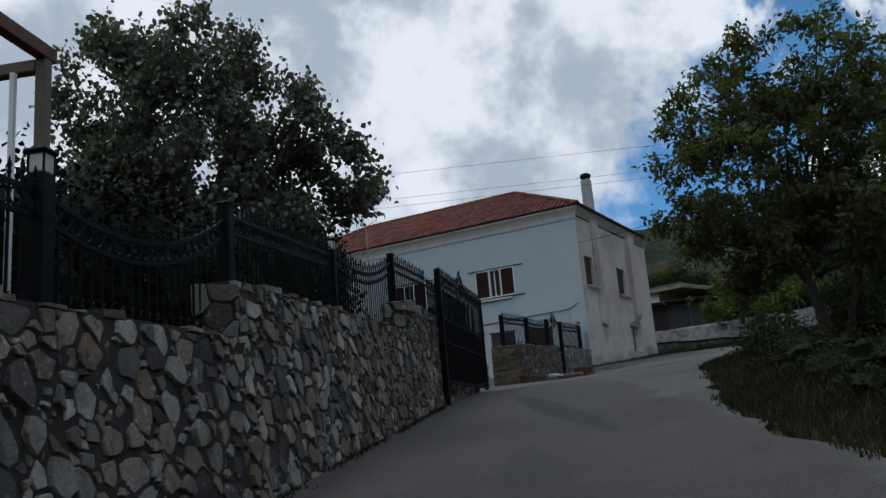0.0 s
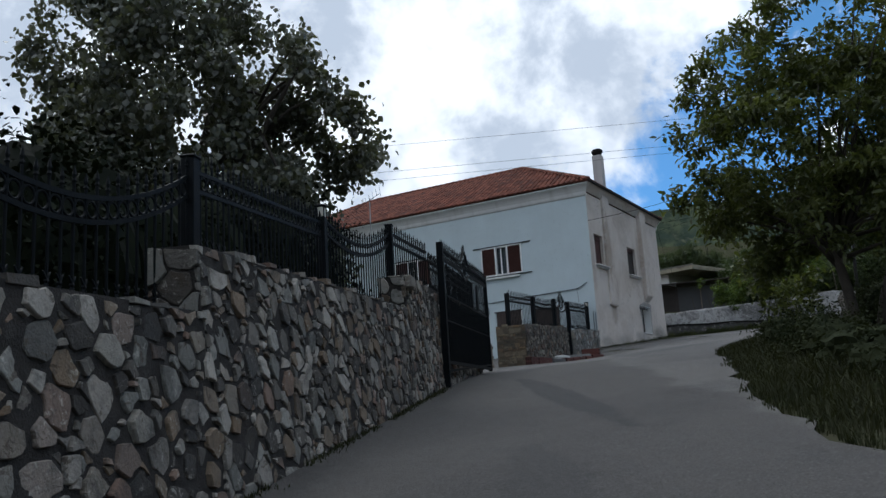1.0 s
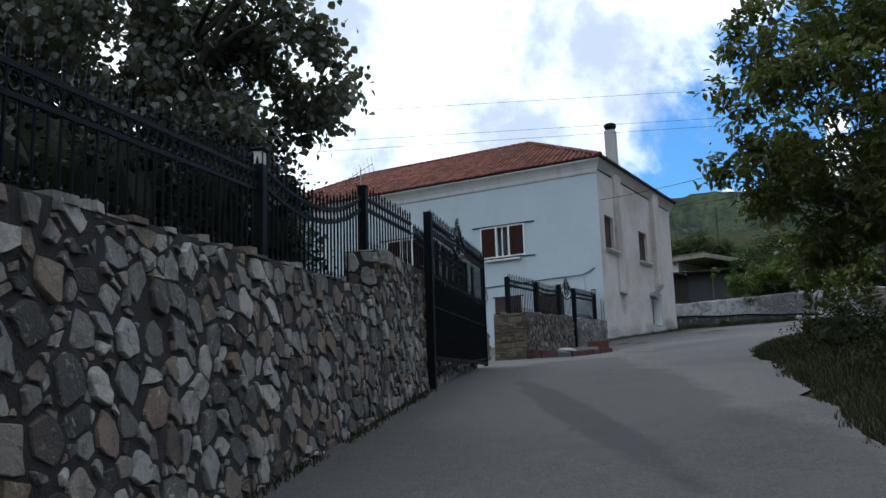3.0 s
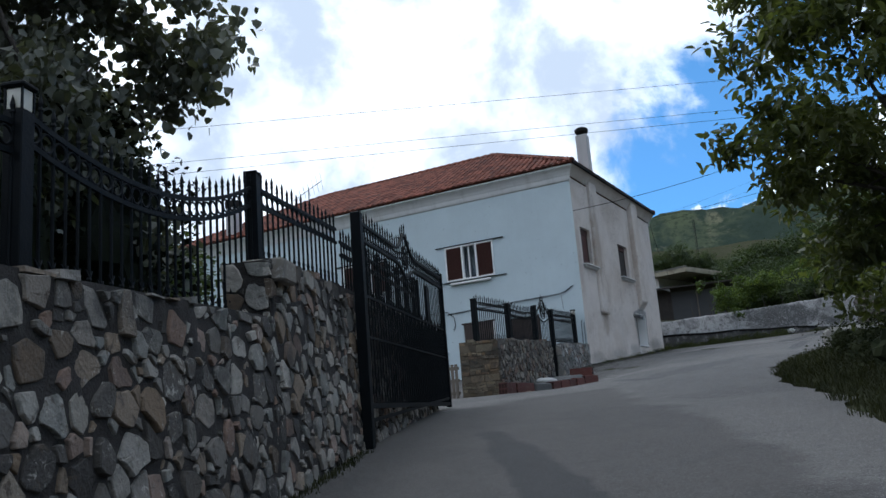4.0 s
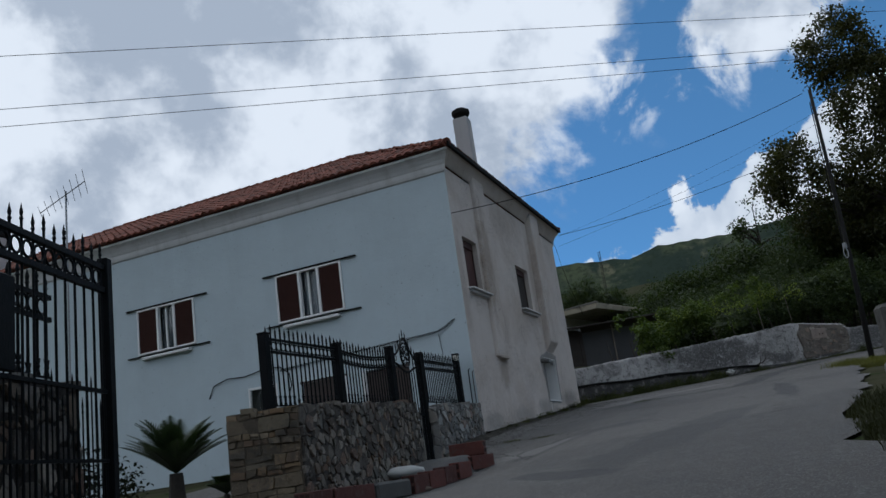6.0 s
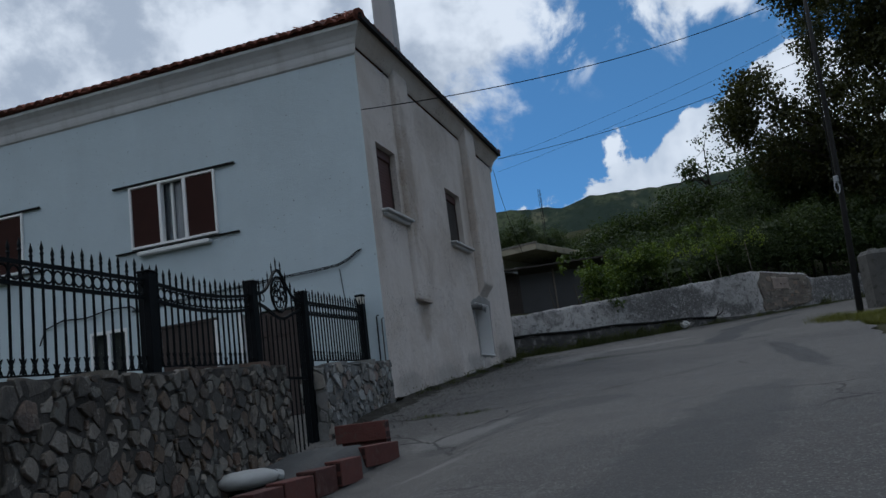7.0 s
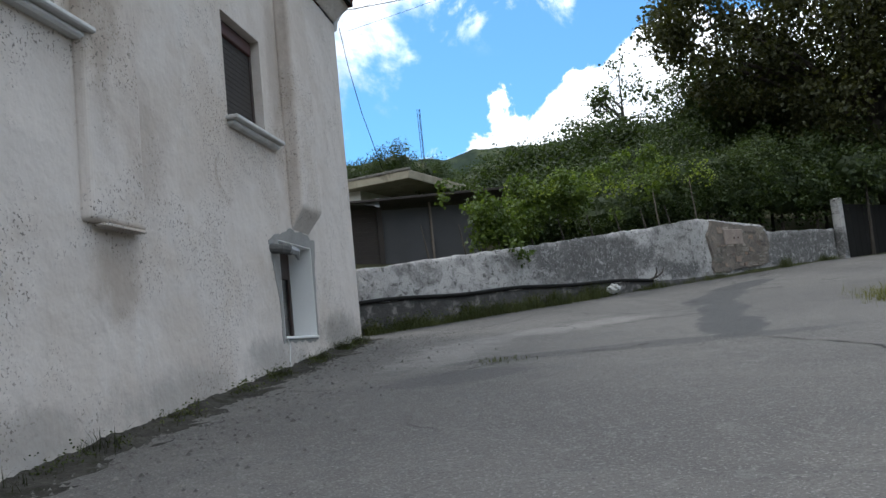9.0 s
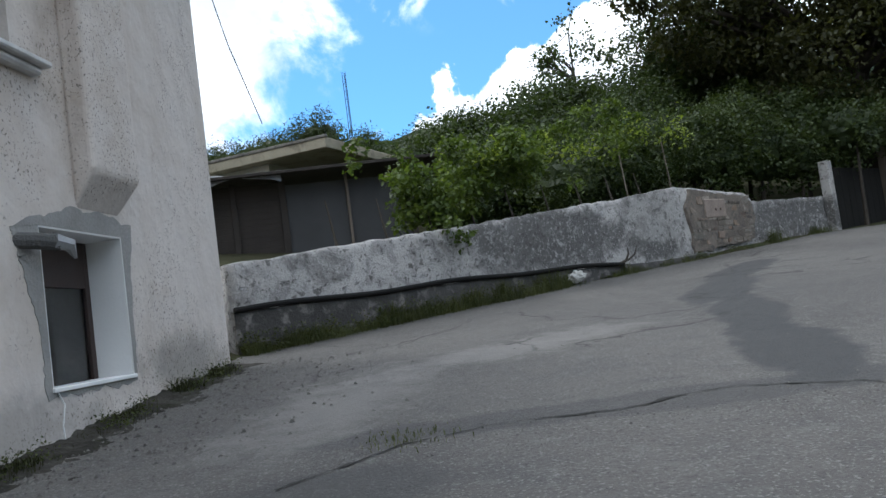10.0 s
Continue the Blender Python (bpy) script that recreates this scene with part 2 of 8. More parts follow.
DARK_PATCHES = [(-5.22, 31.4, 2.6, 0.22, 92, 0.75), (-7.2, 36.5, 2.4, 0.28, 2, 0.6), (-4.5, 45.3, 2.1, 0.42, 64, 1.0), (-5.4, 42.7, 1.7, 0.48, 70, 1.0), (-5.7, 40.4, 2.0, 0.36, 82, 1.0), (-6.05, 38.0, 1.7, 0.40, 84, 1.0), (-4.9, 10.9, 4.4, 0.26, -57.5, 0.85), (-7.3, 21.7, 0.75, 0.28, -30, 0.7), (-1.9, 3.9, 2.6, 0.3, -62, 0.35), (-6.5, 24.5, 3.2, 0.5, 78, 0.5), (-8.6, 27.6, 1.4, 0.6, 20, 0.55), (-9.6, 22.6, 2.4, 0.5, 95, 0.5), (-9.1, 35.3, 0.7, 0.45, 20, 0.6)]


def road_material():
    """Old concrete: broad dark and pale areas, scuffed blotches, grit, and a web of fine cracks in places."""
    m = material("road_concrete", (0.078, 0.072, 0.067), 0.86, var=0.22, scale=0.45, fine=9.0, bump=0.0)
    t = m.node_tree
    a, mt, sm, mx, fb = nodes_of(t)
    b = t.nodes["Principled BSDF"]
    old = b.inputs["Base Color"].links[0].from_socket
    pos = a("ShaderNodeNewGeometry").outputs["Position"]
    c = mx(sm(fb(pos, 0.22, 4.0, 0.6, 0.6), 0.42, 0.6), old, (0.106, 0.098, 0.090, 1))
    c = mx(mt("MULTIPLY", sm(fb(pos, 1.6, 6.0, 0.7, 0.8), 0.52, 0.66), 0.45), c, (0.066, 0.065, 0.063, 1))
    c = mx(mt("MULTIPLY", sm(fb(pos, 5.5, 6.0, 0.75, 0.8), 0.54, 0.64), 0.45), c, (0.155, 0.15, 0.14, 1))
    c = mx(mt("MULTIPLY", sm(fb(pos, 9.0, 6.0, 0.75, 0.5), 0.57, 0.66), 0.5), c, (0.055, 0.053, 0.050, 1))
    c = mx(mt("MULTIPLY", sm(fb(pos, 55.0, 3.0, 0.6), 0.55, 0.66), 0.75), c, (0.23, 0.225, 0.212, 1))
    c = mx(mt("MULTIPLY", sm(fb(pos, 38.0, 3.0, 0.6), 0.57, 0.68), 0.7), c, (0.040, 0.038, 0.035, 1))
    # dark places, each with its own wavering outline
    for sx, sy, rx, ry, turn, power in DARK_PATCHES:
        mp = a("ShaderNodeMapping", Vector=pos)
        mp.vector_type = "TEXTURE"
        mp.inputs["Location"].default_value = (sx, sy, 0)
        mp.inputs["Rotation"].default_value = (0, 0, radians(turn))
        mp.inputs["Scale"].default_value = (rx, ry, 50)
        far_ = a("ShaderNodeVectorMath", operation="LENGTH", i0=mp.outputs[0]).outputs["Value"]
        c = mx(mt("MULTIPLY", sm(mt("ADD", far_, mt("MULTIPLY", mt("SUBTRACT", fb(pos, 1.2, 6.0, 0.68, 0.4), 0.5), 1.5)), 0.8, 1.12, 1.0, 0.0), 0.95 * power), c, (0.046, 0.046, 0.046, 1))
    # darker lower stretch; the paler upper part ends on it in a curved edge
    ax = a("ShaderNodeSeparateXYZ", i0=pos).outputs
    waver = mt("MULTIPLY", mt("SUBTRACT", fb(pos, 0.7, 5.0, 0.6, 0.3), 0.5), 1.3)
    below = mt("ADD", mt("ADD", mt("MULTIPLY", mt("ADD", ax[0], 2.0), -0.902), mt("MULTIPLY", mt("SUBTRACT", ax[1], 9.06), -0.432)), waver)
    capped = mt("ADD", mt("ADD", mt("MULTIPLY", mt("ADD", ax[0], 8.3), 0.77), mt("MULTIPLY", mt("SUBTRACT", ax[1], 19.3), -0.64)), waver)
    lower_dark = mt("MULTIPLY", sm(below, -0.12, 0.22), sm(capped, -0.12, 0.22))
    c = mx(mt("MULTIPLY", lower_dark, 0.9), c, mx(1.0, c, (0.56, 0.545, 0.535, 1), "MULTIPLY"))
    # cement spilt and washed out by the bricks
    for sx, sy, rx, ry, turn in ((-9.4, 27.6, 1.05, 0.42, 10), (-9.0, 25.6, 0.5, 0.25, 60), (-9.5, 37.6, 1.6, 0.7, 80), (-8.2, 39.6, 2.0, 0.6, 30)):
        mp = a("ShaderNodeMapping", Vector=pos)
        mp.vector_type = "TEXTURE"
        mp.inputs["Location"].default_value, mp.inputs["Rotation"].default_value, mp.inputs["Scale"].default_value = (sx, sy, 0), (0, 0, radians(turn)), (rx, ry, 50)
        far_ = a("ShaderNodeVectorMath", operation="LENGTH", i0=mp.outputs[0]).outputs["Value"]
        c = mx(mt("MULTIPLY", sm(mt("ADD", far_, mt("MULTIPLY", mt("SUBTRACT", fb(pos, 2.6, 6.0, 0.7, 0.4), 0.5), 2.6)), 0.2, 1.3, 1.0, 0.0), 0.5), c, (0.24, 0.23, 0.215, 1))
    bent = a("ShaderNodeVectorMath", operation="ADD", i0=pos, i1=a("ShaderNodeVectorMath", operation="SCALE", i0=a("ShaderNodeTexNoise", Vector=pos, Scale=1.3, Detail=5.0).outputs[1], Scale=0.9).outputs[0]).outputs[0]
    vor = a("ShaderNodeTexVoronoi", feature="DISTANCE_TO_EDGE", Vector=bent, Scale=0.42).outputs[0]
    web = mt("MULTIPLY", sm(vor, 0.004, 0.012, 1.0, 0.0), mt("MULTIPLY", sm(fb(pos, 0.35, 2.0), 0.5, 0.6), sm(ax[1], 22.0, 25.0)))
    c = mx(mt("MULTIPLY", web, 0.75), c, (0.03, 0.028, 0.025, 1))
    t.links.new(c, b.inputs["Base Color"])
    h = mt("SUBTRACT", mt("ADD", fb(pos, 45.0, 4.0, 0.65), mt("MULTIPLY", fb(pos, 2.0, 4.0), 1.2)), web)
    t.links.new(a("ShaderNodeBump", Strength=0.85, Distance=0.025, Height=h).outputs[0], b.inputs["Normal"])
    return m


def limewash_material():
    """Old lane wall: limewash gone grey and black in cloudy areas, flaking in small scabs."""
    m = material("flaking_limewash", (0.43, 0.415, 0.40), 0.93, var=0.15, scale=2.0, fine=50.0, bump=0.0)
    t = m.node_tree
    a, mt, sm, mx, fb = nodes_of(t)
    b = t.nodes["Principled BSDF"]
    c = b.inputs["Base Color"].links[0].from_socket
    pos = a("ShaderNodeNewGeometry").outputs["Position"]
    grey = sm(fb(pos, 0.5, 6.0, 0.65, 0.4), 0.56, 0.68)
    # three old damp clouds along the wall
    for u, z, ru, rz in ((6.3, 5.75, 2.0, 0.75), (9.4, 5.5, 0.9, 0.45), (12.2, 5.45, 0.8, 0.3), (15.4, 5.9, 2.2, 0.8)):
        away = a("ShaderNodeVectorMath", operation="MULTIPLY", i0=a("ShaderNodeVectorMath", operation="SUBTRACT", i0=pos, i1=(-11.92 + 0.7071 * u, 42.18 + 0.7071 * u, z)).outputs[0], i1=(0.7071 / ru, 0.7071 / ru, 1.0 / rz)).outputs[0]
        far_ = mt("ADD", a("ShaderNodeVectorMath", operation="LENGTH", i0=away).outputs["Value"], mt("MULTIPLY", mt("SUBTRACT", fb(pos, 1.5, 6.0, 0.7, 0.5), 0.5), 2.0))
        grey = mt("MAXIMUM", grey, sm(far_, 0.6, 1.05, 1.0, 0.0))
    c = mx(mt("MULTIPLY", grey, 0.9), c, (0.072, 0.070, 0.068, 1))
    # one length of coat that kept its white
    away = a("ShaderNodeVectorMath", operation="MULTIPLY", i0=a("ShaderNodeVectorMath", operation="SUBTRACT", i0=pos, i1=(-11.92 + 0.7071 * 9.75, 42.18 + 0.7071 * 9.75, 6.05)).outputs[0], i1=(0.9, 0.9, 2.0)).outputs[0]
    far_ = mt("ADD", a("ShaderNodeVectorMath", operation="LENGTH", i0=away).outputs["Value"], mt("MULTIPLY", mt("SUBTRACT", fb(pos, 1.9, 6.0, 0.7, 0.5), 0.5), 1.2))
    c = mx(mt("MULTIPLY", sm(far_, 0.9, 1.1, 1.0, 0.0), 0.85), c, (0.34, 0.33, 0.315, 1))
    black = sm(fb(pos, 1.4, 7.0, 0.72, 0.6), 0.57, 0.66)
    c = mx(mt("MULTIPLY", black, 0.8), c, (0.070, 0.066, 0.063, 1))
    c = mx(mt("MULTIPLY", sm(fb(pos, 2.6, 7.0, 0.72, 0.7), 0.50, 0.58), 0.5), c, (0.15, 0.145, 0.14, 1))
    scab = mt("MULTIPLY", sm(fb(pos, 5.5, 7.0, 0.75, 0.8), 0.53, 0.58), sm(fb(pos, 0.9, 3.0, 0.6), 0.42, 0.58))
    c = mx(mt("MULTIPLY", scab, 0.85), c, (0.36, 0.355, 0.345, 1))
    fleck = sm(fb(pos, 15.0, 5.0, 0.7, 0.6), 0.55, 0.62)
    c = mx(mt("MULTIPLY", mt("MULTIPLY", fleck, mt("MAXIMUM", sm(fb(pos, 1.1, 4.0, 0.6), 0.46, 0.60), mt("MULTIPLY", grey, 0.75))), 0.75), c, (0.42, 0.41, 0.40, 1))
    pits = sm(fb(pos, 9.0, 5.0, 0.7, 0.5), 0.56, 0.62)
    c = mx(mt("MULTIPLY", pits, 0.75), c, (0.060, 0.056, 0.052, 1))
    dots = sm(fb(pos, 30.0, 4.0, 0.65), 0.60, 0.66)
    c = mx(mt("MULTIPLY", dots, 0.6), c, (0.075, 0.07, 0.066, 1))
    t.links.new(c, b.inputs["Base Color"])
    h = mt("ADD", mt("ADD", mt("MULTIPLY", scab, 0.7), fb(pos, 28.0, 4.0, 0.7)), mt("MULTIPLY", fb(pos, 3.5, 4.0), 1.5))
    t.links.new(a("ShaderNodeBump", Strength=0.7, Distance=0.03, Height=h).outputs[0], b.inputs["Normal"])
    return m


def hill_material():
    """Scrub on a far slope: dark woods, pale bare ground and painted sunlit patches, broken up at the size of tree
    clumps.
    """
    m = material("hillside", (0.040, 0.053, 0.042), 0.95, var=0.0, bump=0.0, spec=0.0)
    t = m.node_tree
    a, mt, sm, mx, fb = nodes_of(t)
    b = t.nodes["Principled BSDF"]
    pos = a("ShaderNodeNewGeometry").outputs["Position"]
    way = a("ShaderNodeVectorMath", operation="NORMALIZE", i0=pos).outputs[0]
    way = a("ShaderNodeVectorMath", operation="MULTIPLY", i0=way, i1=(1.0, 1.0, 1.7)).outputs[0]
    c = mx(sm(fb(way, 14.0, 6.0, 0.62, 0.4), 0.42, 0.62), (0.030, 0.042, 0.033, 1), (0.066, 0.078, 0.046, 1))
    # yellowish patches: sunlight on the slope painted in, along with bare ground
    c = mx(mt("MULTIPLY", sm(fb(way, 22.0, 7.0, 0.66, 0.6), 0.55, 0.68), 0.8), c, (0.125, 0.122, 0.080, 1))
    c = mx(mt("MULTIPLY", sm(fb(way, 160.0, 5.0, 0.65), 0.50, 0.60), 0.6), c, (0.024, 0.034, 0.024, 1))
    t.links.new(c, b.inputs["Base Color"])
    return m


M_ROAD = road_material()
M_CRACK = material("crack_earth", (0.024, 0.022, 0.019), 0.95, var=0.5, scale=8.0, bump=0.6)
M_EARTH = material("earth", (0.055, 0.054, 0.034), 0.95, var=0.4, scale=0.7, fine=25.0, bump=0.6, tint=(0.030, 0.046, 0.018), spec=0.0)
M_GRIT = material("grit", (0.12, 0.114, 0.104), 0.95, var=0.2, scale=5.0, fine=22.0, bump=0.3, per_piece=1.0)
M_HILL = hill_material()
M_MORTAR = material("mortar", (0.021, 0.018, 0.016), 0.95, var=0.5, scale=4.0, fine=60.0, bump=0.7, tint=(0.034, 0.031, 0.028))
M_STONE = stone_material("wall_stone", (0.034, 0.030, 0.026), (0.40, 0.368, 0.322), (0.17, 0.115, 0.066), 1.75)
M_STONE2 = stone_material("low_wall_stone", (0.040, 0.036, 0.031), (0.26, 0.235, 0.20), (0.14, 0.092, 0.056))
M_STONE5 = stone_material("ochre_block", (0.085, 0.068, 0.046), (0.23, 0.185, 0.125), (0.185, 0.115, 0.055))
M_MORTAR5 = material("ochre_mortar", (0.085, 0.070, 0.052), 0.95, var=0.4, scale=4.0, fine=60.0, bump=0.7)
M_MORTAR2 = material("pale_mortar", (0.050, 0.045, 0.040), 0.95, var=0.4, scale=4.0, fine=60.0, bump=0.7, tint=(0.05, 0.047, 0.04))
M_FRONT = plaster_material("pale_blue_render", (0.50, 0.575, 0.61), (0.43, 0.49, 0.52), (0.47, 0.54, 0.57), -0.03, 0.18)
M_SIDE = side_material()
M_GREYPATCH = material("fresh_cement", (0.27, 0.262, 0.25), 0.95, var=0.3, scale=2.5, bump=0.5)
M_CORNICE = plaster_material("cornice_white", (0.58, 0.575, 0.57), (0.36, 0.345, 0.325), (0.48, 0.47, 0.46), 0.0, 0.42)
M_WHITE = material("white_paint", (0.72, 0.72, 0.71), 0.6, var=0.06, scale=2.0, bump=0.1)
M_PVC = material("white_pvc", (0.78, 0.78, 0.77), 0.4, var=0.04, bump=0.0)
M_IRON = material("black_iron", (0.006, 0.0075, 0.009), 0.5, 0.0, var=0.3, scale=4.0, bump=0.15, spec=0.08)
M_SHUTTER = material("brown_shutter", (0.068, 0.026, 0.022), 0.6, var=0.2, scale=3.0, bump=0.1)
M_BROWN = material("brown_door", (0.034, 0.020, 0.016), 0.55, var=0.3, scale=2.0, bump=0.2)
M_TILE = material("clay_tile", (0.155, 0.056, 0.037), 0.9, var=0.4, scale=0.7, fine=20.0, bump=0.3, tint=(0.085, 0.042, 0.033), per_piece=0.8, spec=0.2)
M_WOOD = material("weathered_wood", (0.15, 0.125, 0.10), 0.85, var=0.35, scale=2.0, fine=30.0, bump=0.4)
M_DARKWOOD = material("dark_board", (0.034, 0.028, 0.024), 0.85, var=0.4, scale=2.0, fine=30.0, bump=0.4)
M_REDWOOD = material("stained_beam", (0.11, 0.040, 0.024), 0.7, var=0.25, scale=2.0, fine=30.0, bump=0.3)
M_CONC = material("old_concrete", (0.21, 0.20, 0.18), 0.92, var=0.25, scale=1.5, fine=30.0, bump=0.5, tint=(0.13, 0.12, 0.10))
M_CHIM = plaster_material("chimney_render", (0.45, 0.44, 0.44), (0.33, 0.32, 0.32), (0.40, 0.39, 0.39), 0.0)
M_WALLOLD = limewash_material()
M_PILLAR = material("dark_weathered_stone", (0.085, 0.082, 0.075), 0.93, var=0.35, scale=3.0, fine=25.0, bump=0.7, tint=(0.045, 0.044, 0.038))
M_STONE4 = stone_material("pale_wall_stone", (0.12, 0.118, 0.112), (0.40, 0.395, 0.375), (0.22, 0.19, 0.15))
M_MORTAR3 = material("grey_mortar", (0.14, 0.136, 0.128), 0.95, var=0.35, scale=4.0, fine=60.0, bump=0.7)
# concrete with the warm bounced light on the soffit mixed into its colour
M_SLAB = material("bounce_lit_concrete", (0.30, 0.27, 0.20), 0.92, var=0.3, scale=1.2, fine=24.0, bump=0.5, tint=(0.17, 0.15, 0.11))
M_LIMEWALL = plaster_material("limewashed_wall", (0.62, 0.61, 0.59), (0.45, 0.43, 0.40), (0.5, 0.48, 0.45), 0.0, 0.3)
M_SCREEN = material("grey_mesh", (0.052, 0.053, 0.055), 0.8, var=0.25, scale=1.5, fine=120.0, bump=0.3)
M_BRICK = material("hollow_brick", (0.085, 0.027, 0.021), 0.85, var=0.35, scale=6.0, fine=50.0, bump=0.4, tint=(0.10, 0.055, 0.045), per_piece=0.6)
M_DIRT = material("roadside_dirt", (0.046, 0.043, 0.037), 0.97, spec=0.1, var=0.9, scale=3.0, fine=24.0, bump=1.0, tint=(0.026, 0.027, 0.017))
M_HOLE = material("hollow_shade", (0.03, 0.012, 0.01), 0.95, var=0.2, bump=0.0)
M_SACK = material("woven_sack", (0.45, 0.45, 0.43), 0.7, var=0.15, scale=6.0, fine=90.0, bump=0.4)
M_CEMENT = material("cement_heap", (0.085, 0.084, 0.082), 0.95, var=0.25, scale=4.0, fine=60.0, bump=0.7)
M_FOOT = material("dark_cement", (0.046, 0.044, 0.041), 0.9, var=0.7, scale=3.0, fine=30.0, bump=0.8, tint=(0.15, 0.14, 0.13))
M_BARE = material("bare_mortar", (0.15, 0.128, 0.108), 0.95, var=0.6, scale=3.0, fine=22.0, bump=0.9, tint=(0.085, 0.078, 0.069))
M_BLOCK = material("old_block", (0.25, 0.205, 0.175), 0.95, var=0.4, scale=4.0, fine=26.0, bump=0.8)
M_PATCHSTONE = stone_material("patch_stone", (0.10, 0.085, 0.07), (0.33, 0.29, 0.245), (0.24, 0.165, 0.115))
M_BARK = material("bark", (0.048, 0.040, 0.032), 0.95, var=0.4, scale=6.0, fine=40.0, bump=0.8)
M_POLE = material("pole_wood", (0.012, 0.0112, 0.0105), 0.9, var=0.3, scale=5.0, fine=50.0, bump=0.4)
M_WIRE = material("wire", (0.009, 0.009, 0.010), 0.9, spec=0.05, var=0.1, bump=0.0)
M_STEEL = material("galvanised_steel", (0.32, 0.33, 0.34), 0.5, 0.7, var=0.15, bump=0.0)
M_LAMP = material("lamp_glass", (0.55, 0.53, 0.46), 0.35, var=0.1, bump=0.0)
M_PIPE = material("black_pipe", (0.014, 0.0135, 0.013), 0.75, spec=0.15, var=0.2, bump=0.1)
M_FILM = material("plastic_film", (0.27, 0.275, 0.28), 0.4, var=0.2, scale=3.0, bump=0.5, bump_scale=9.0)
M_CURTAIN = material("curtain", (0.13, 0.15, 0.18), 0.9, var=0.1, bump=0.2)
M_DARK = material("dark_room", (0.03, 0.03, 0.03), 0.9, var=0.1, bump=0.0)
M_LIMB = leaf_material("lime_leaf", (0.042, 0.048, 0.036), (0.225, 0.230, 0.192), 0.26, 0.34)
M_WALNUT = leaf_material("walnut_leaf", (0.046, 0.060, 0.025), (0.165, 0.182, 0.072), 0.44, 0.42)
# near black: the deep shade behind the railing is in this leaf colour
M_HEDGE = leaf_material("shaded_hedge_leaf", (0.006, 0.009, 0.005), (0.016, 0.021, 0.009), 0.08, 0.75)
M_VINE = leaf_material("vine_leaf", (0.034, 0.064, 0.014), (0.15, 0.20, 0.045), 0.40)
M_SHOOT = leaf_material("young_vine_leaf", (0.13, 0.19, 0.035), (0.27, 0.31, 0.075), 0.5)
# verge leaves kept dark: shade under the walnut is in the colour
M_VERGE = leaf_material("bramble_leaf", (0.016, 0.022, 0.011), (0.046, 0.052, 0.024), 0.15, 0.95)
M_BUSH = leaf_material("shrub_leaf", (0.022, 0.040, 0.014), (0.085, 0.112, 0.036), 0.36)
M_FAR = leaf_material("wood_leaf", (0.022, 0.040, 0.015), (0.072, 0.098, 0.032), 0.40)
M_PLANE = leaf_material("plane_leaf", (0.020, 0.026, 0.012), (0.098, 0.098, 0.034), 0.38)
# grass colour darkened to carry the tree shadow on the verge
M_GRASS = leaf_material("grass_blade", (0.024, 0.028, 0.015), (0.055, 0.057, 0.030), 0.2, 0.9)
M_DRYGRASS = leaf_material("yellow_grass_blade", (0.075, 0.085, 0.026), (0.19, 0.18, 0.06), 0.3, 0.9)
M_WEED = leaf_material("weed_leaf", (0.050, 0.062, 0.026), (0.125, 0.135, 0.064), 0.3, 0.9)
M_PALM = leaf_material("palm_leaf", (0.025, 0.045, 0.02), (0.05, 0.075, 0.03), 0.15)


def glass_material():
    m = bpy.data.materials.new("window_glass")
    m.use_nodes = True
    b = m.node_tree.nodes["Principled BSDF"]
    b.inputs["Base Color"].default_value = (0.9, 0.95, 0.95, 1)
    b.inputs["Roughness"].default_value = 0.03
    b.inputs["Transmission Weight"].default_value = 1.0
    b.inputs["IOR"].default_value = 1.45
    return m


M_GLASS = glass_material()

# ---- builders ----
ORIGIN = {}


def thing(name, at, label, category, group="", kind=""):
    ob = new(name)
    ob.empty_display_size = 0.2
    ob.location = at
    ORIGIN[ob.name] = Vector(at)
    return tagged(ob, label, category, group, kind)


def root_origin(ob):
    while ob.parent:
        ob = ob.parent
    return ORIGIN.get(ob.name, Vector((0, 0, 0)))


def mesh_from(name, verts, faces, mat, flat=True):
    me = bpy.data.meshes.new(name)
    me.from_pydata([tuple(v) for v in verts], [], faces)
    me.materials.append(mat)
    if not flat:
        me.shade_smooth()
    me.update()
    return me


def solid(name, verts, faces, mat, parent=None, label="", flat=True):
    """One mesh object from points in world metres, under a thing or on its own."""
    o = root_origin(parent) if parent else Vector((0, 0, 0))
    ob = new(name, mesh_from(name, [Vector(v) - o for v in verts], faces, mat, flat))
    if parent:
        ob.parent = parent
    if label:
        ob["label"] = label
    return ob


def part(name, bm, mat, parent=None, label="", flat=True):
    if parent:
        bmesh.ops.translate(bm, verts=bm.verts, vec=-root_origin(parent))
    me = bpy.data.meshes.new(name)
    bm.to_mesh(me)
    bm.free()
    me.materials.append(mat)
    if not flat:
        me.shade_smooth()
    ob = new(name, me)
    if parent:
        ob.parent = parent
    if label:
        ob["label"] = label
    return ob


def placed(name, me, m, parent):
    """A piece that shares its mesh, set at the world pose m under parent."""
    ob = new(name, me)
    ob.parent = parent
    ob.matrix_basis = Matrix.Translation(-root_origin(parent)) @ m
    return ob


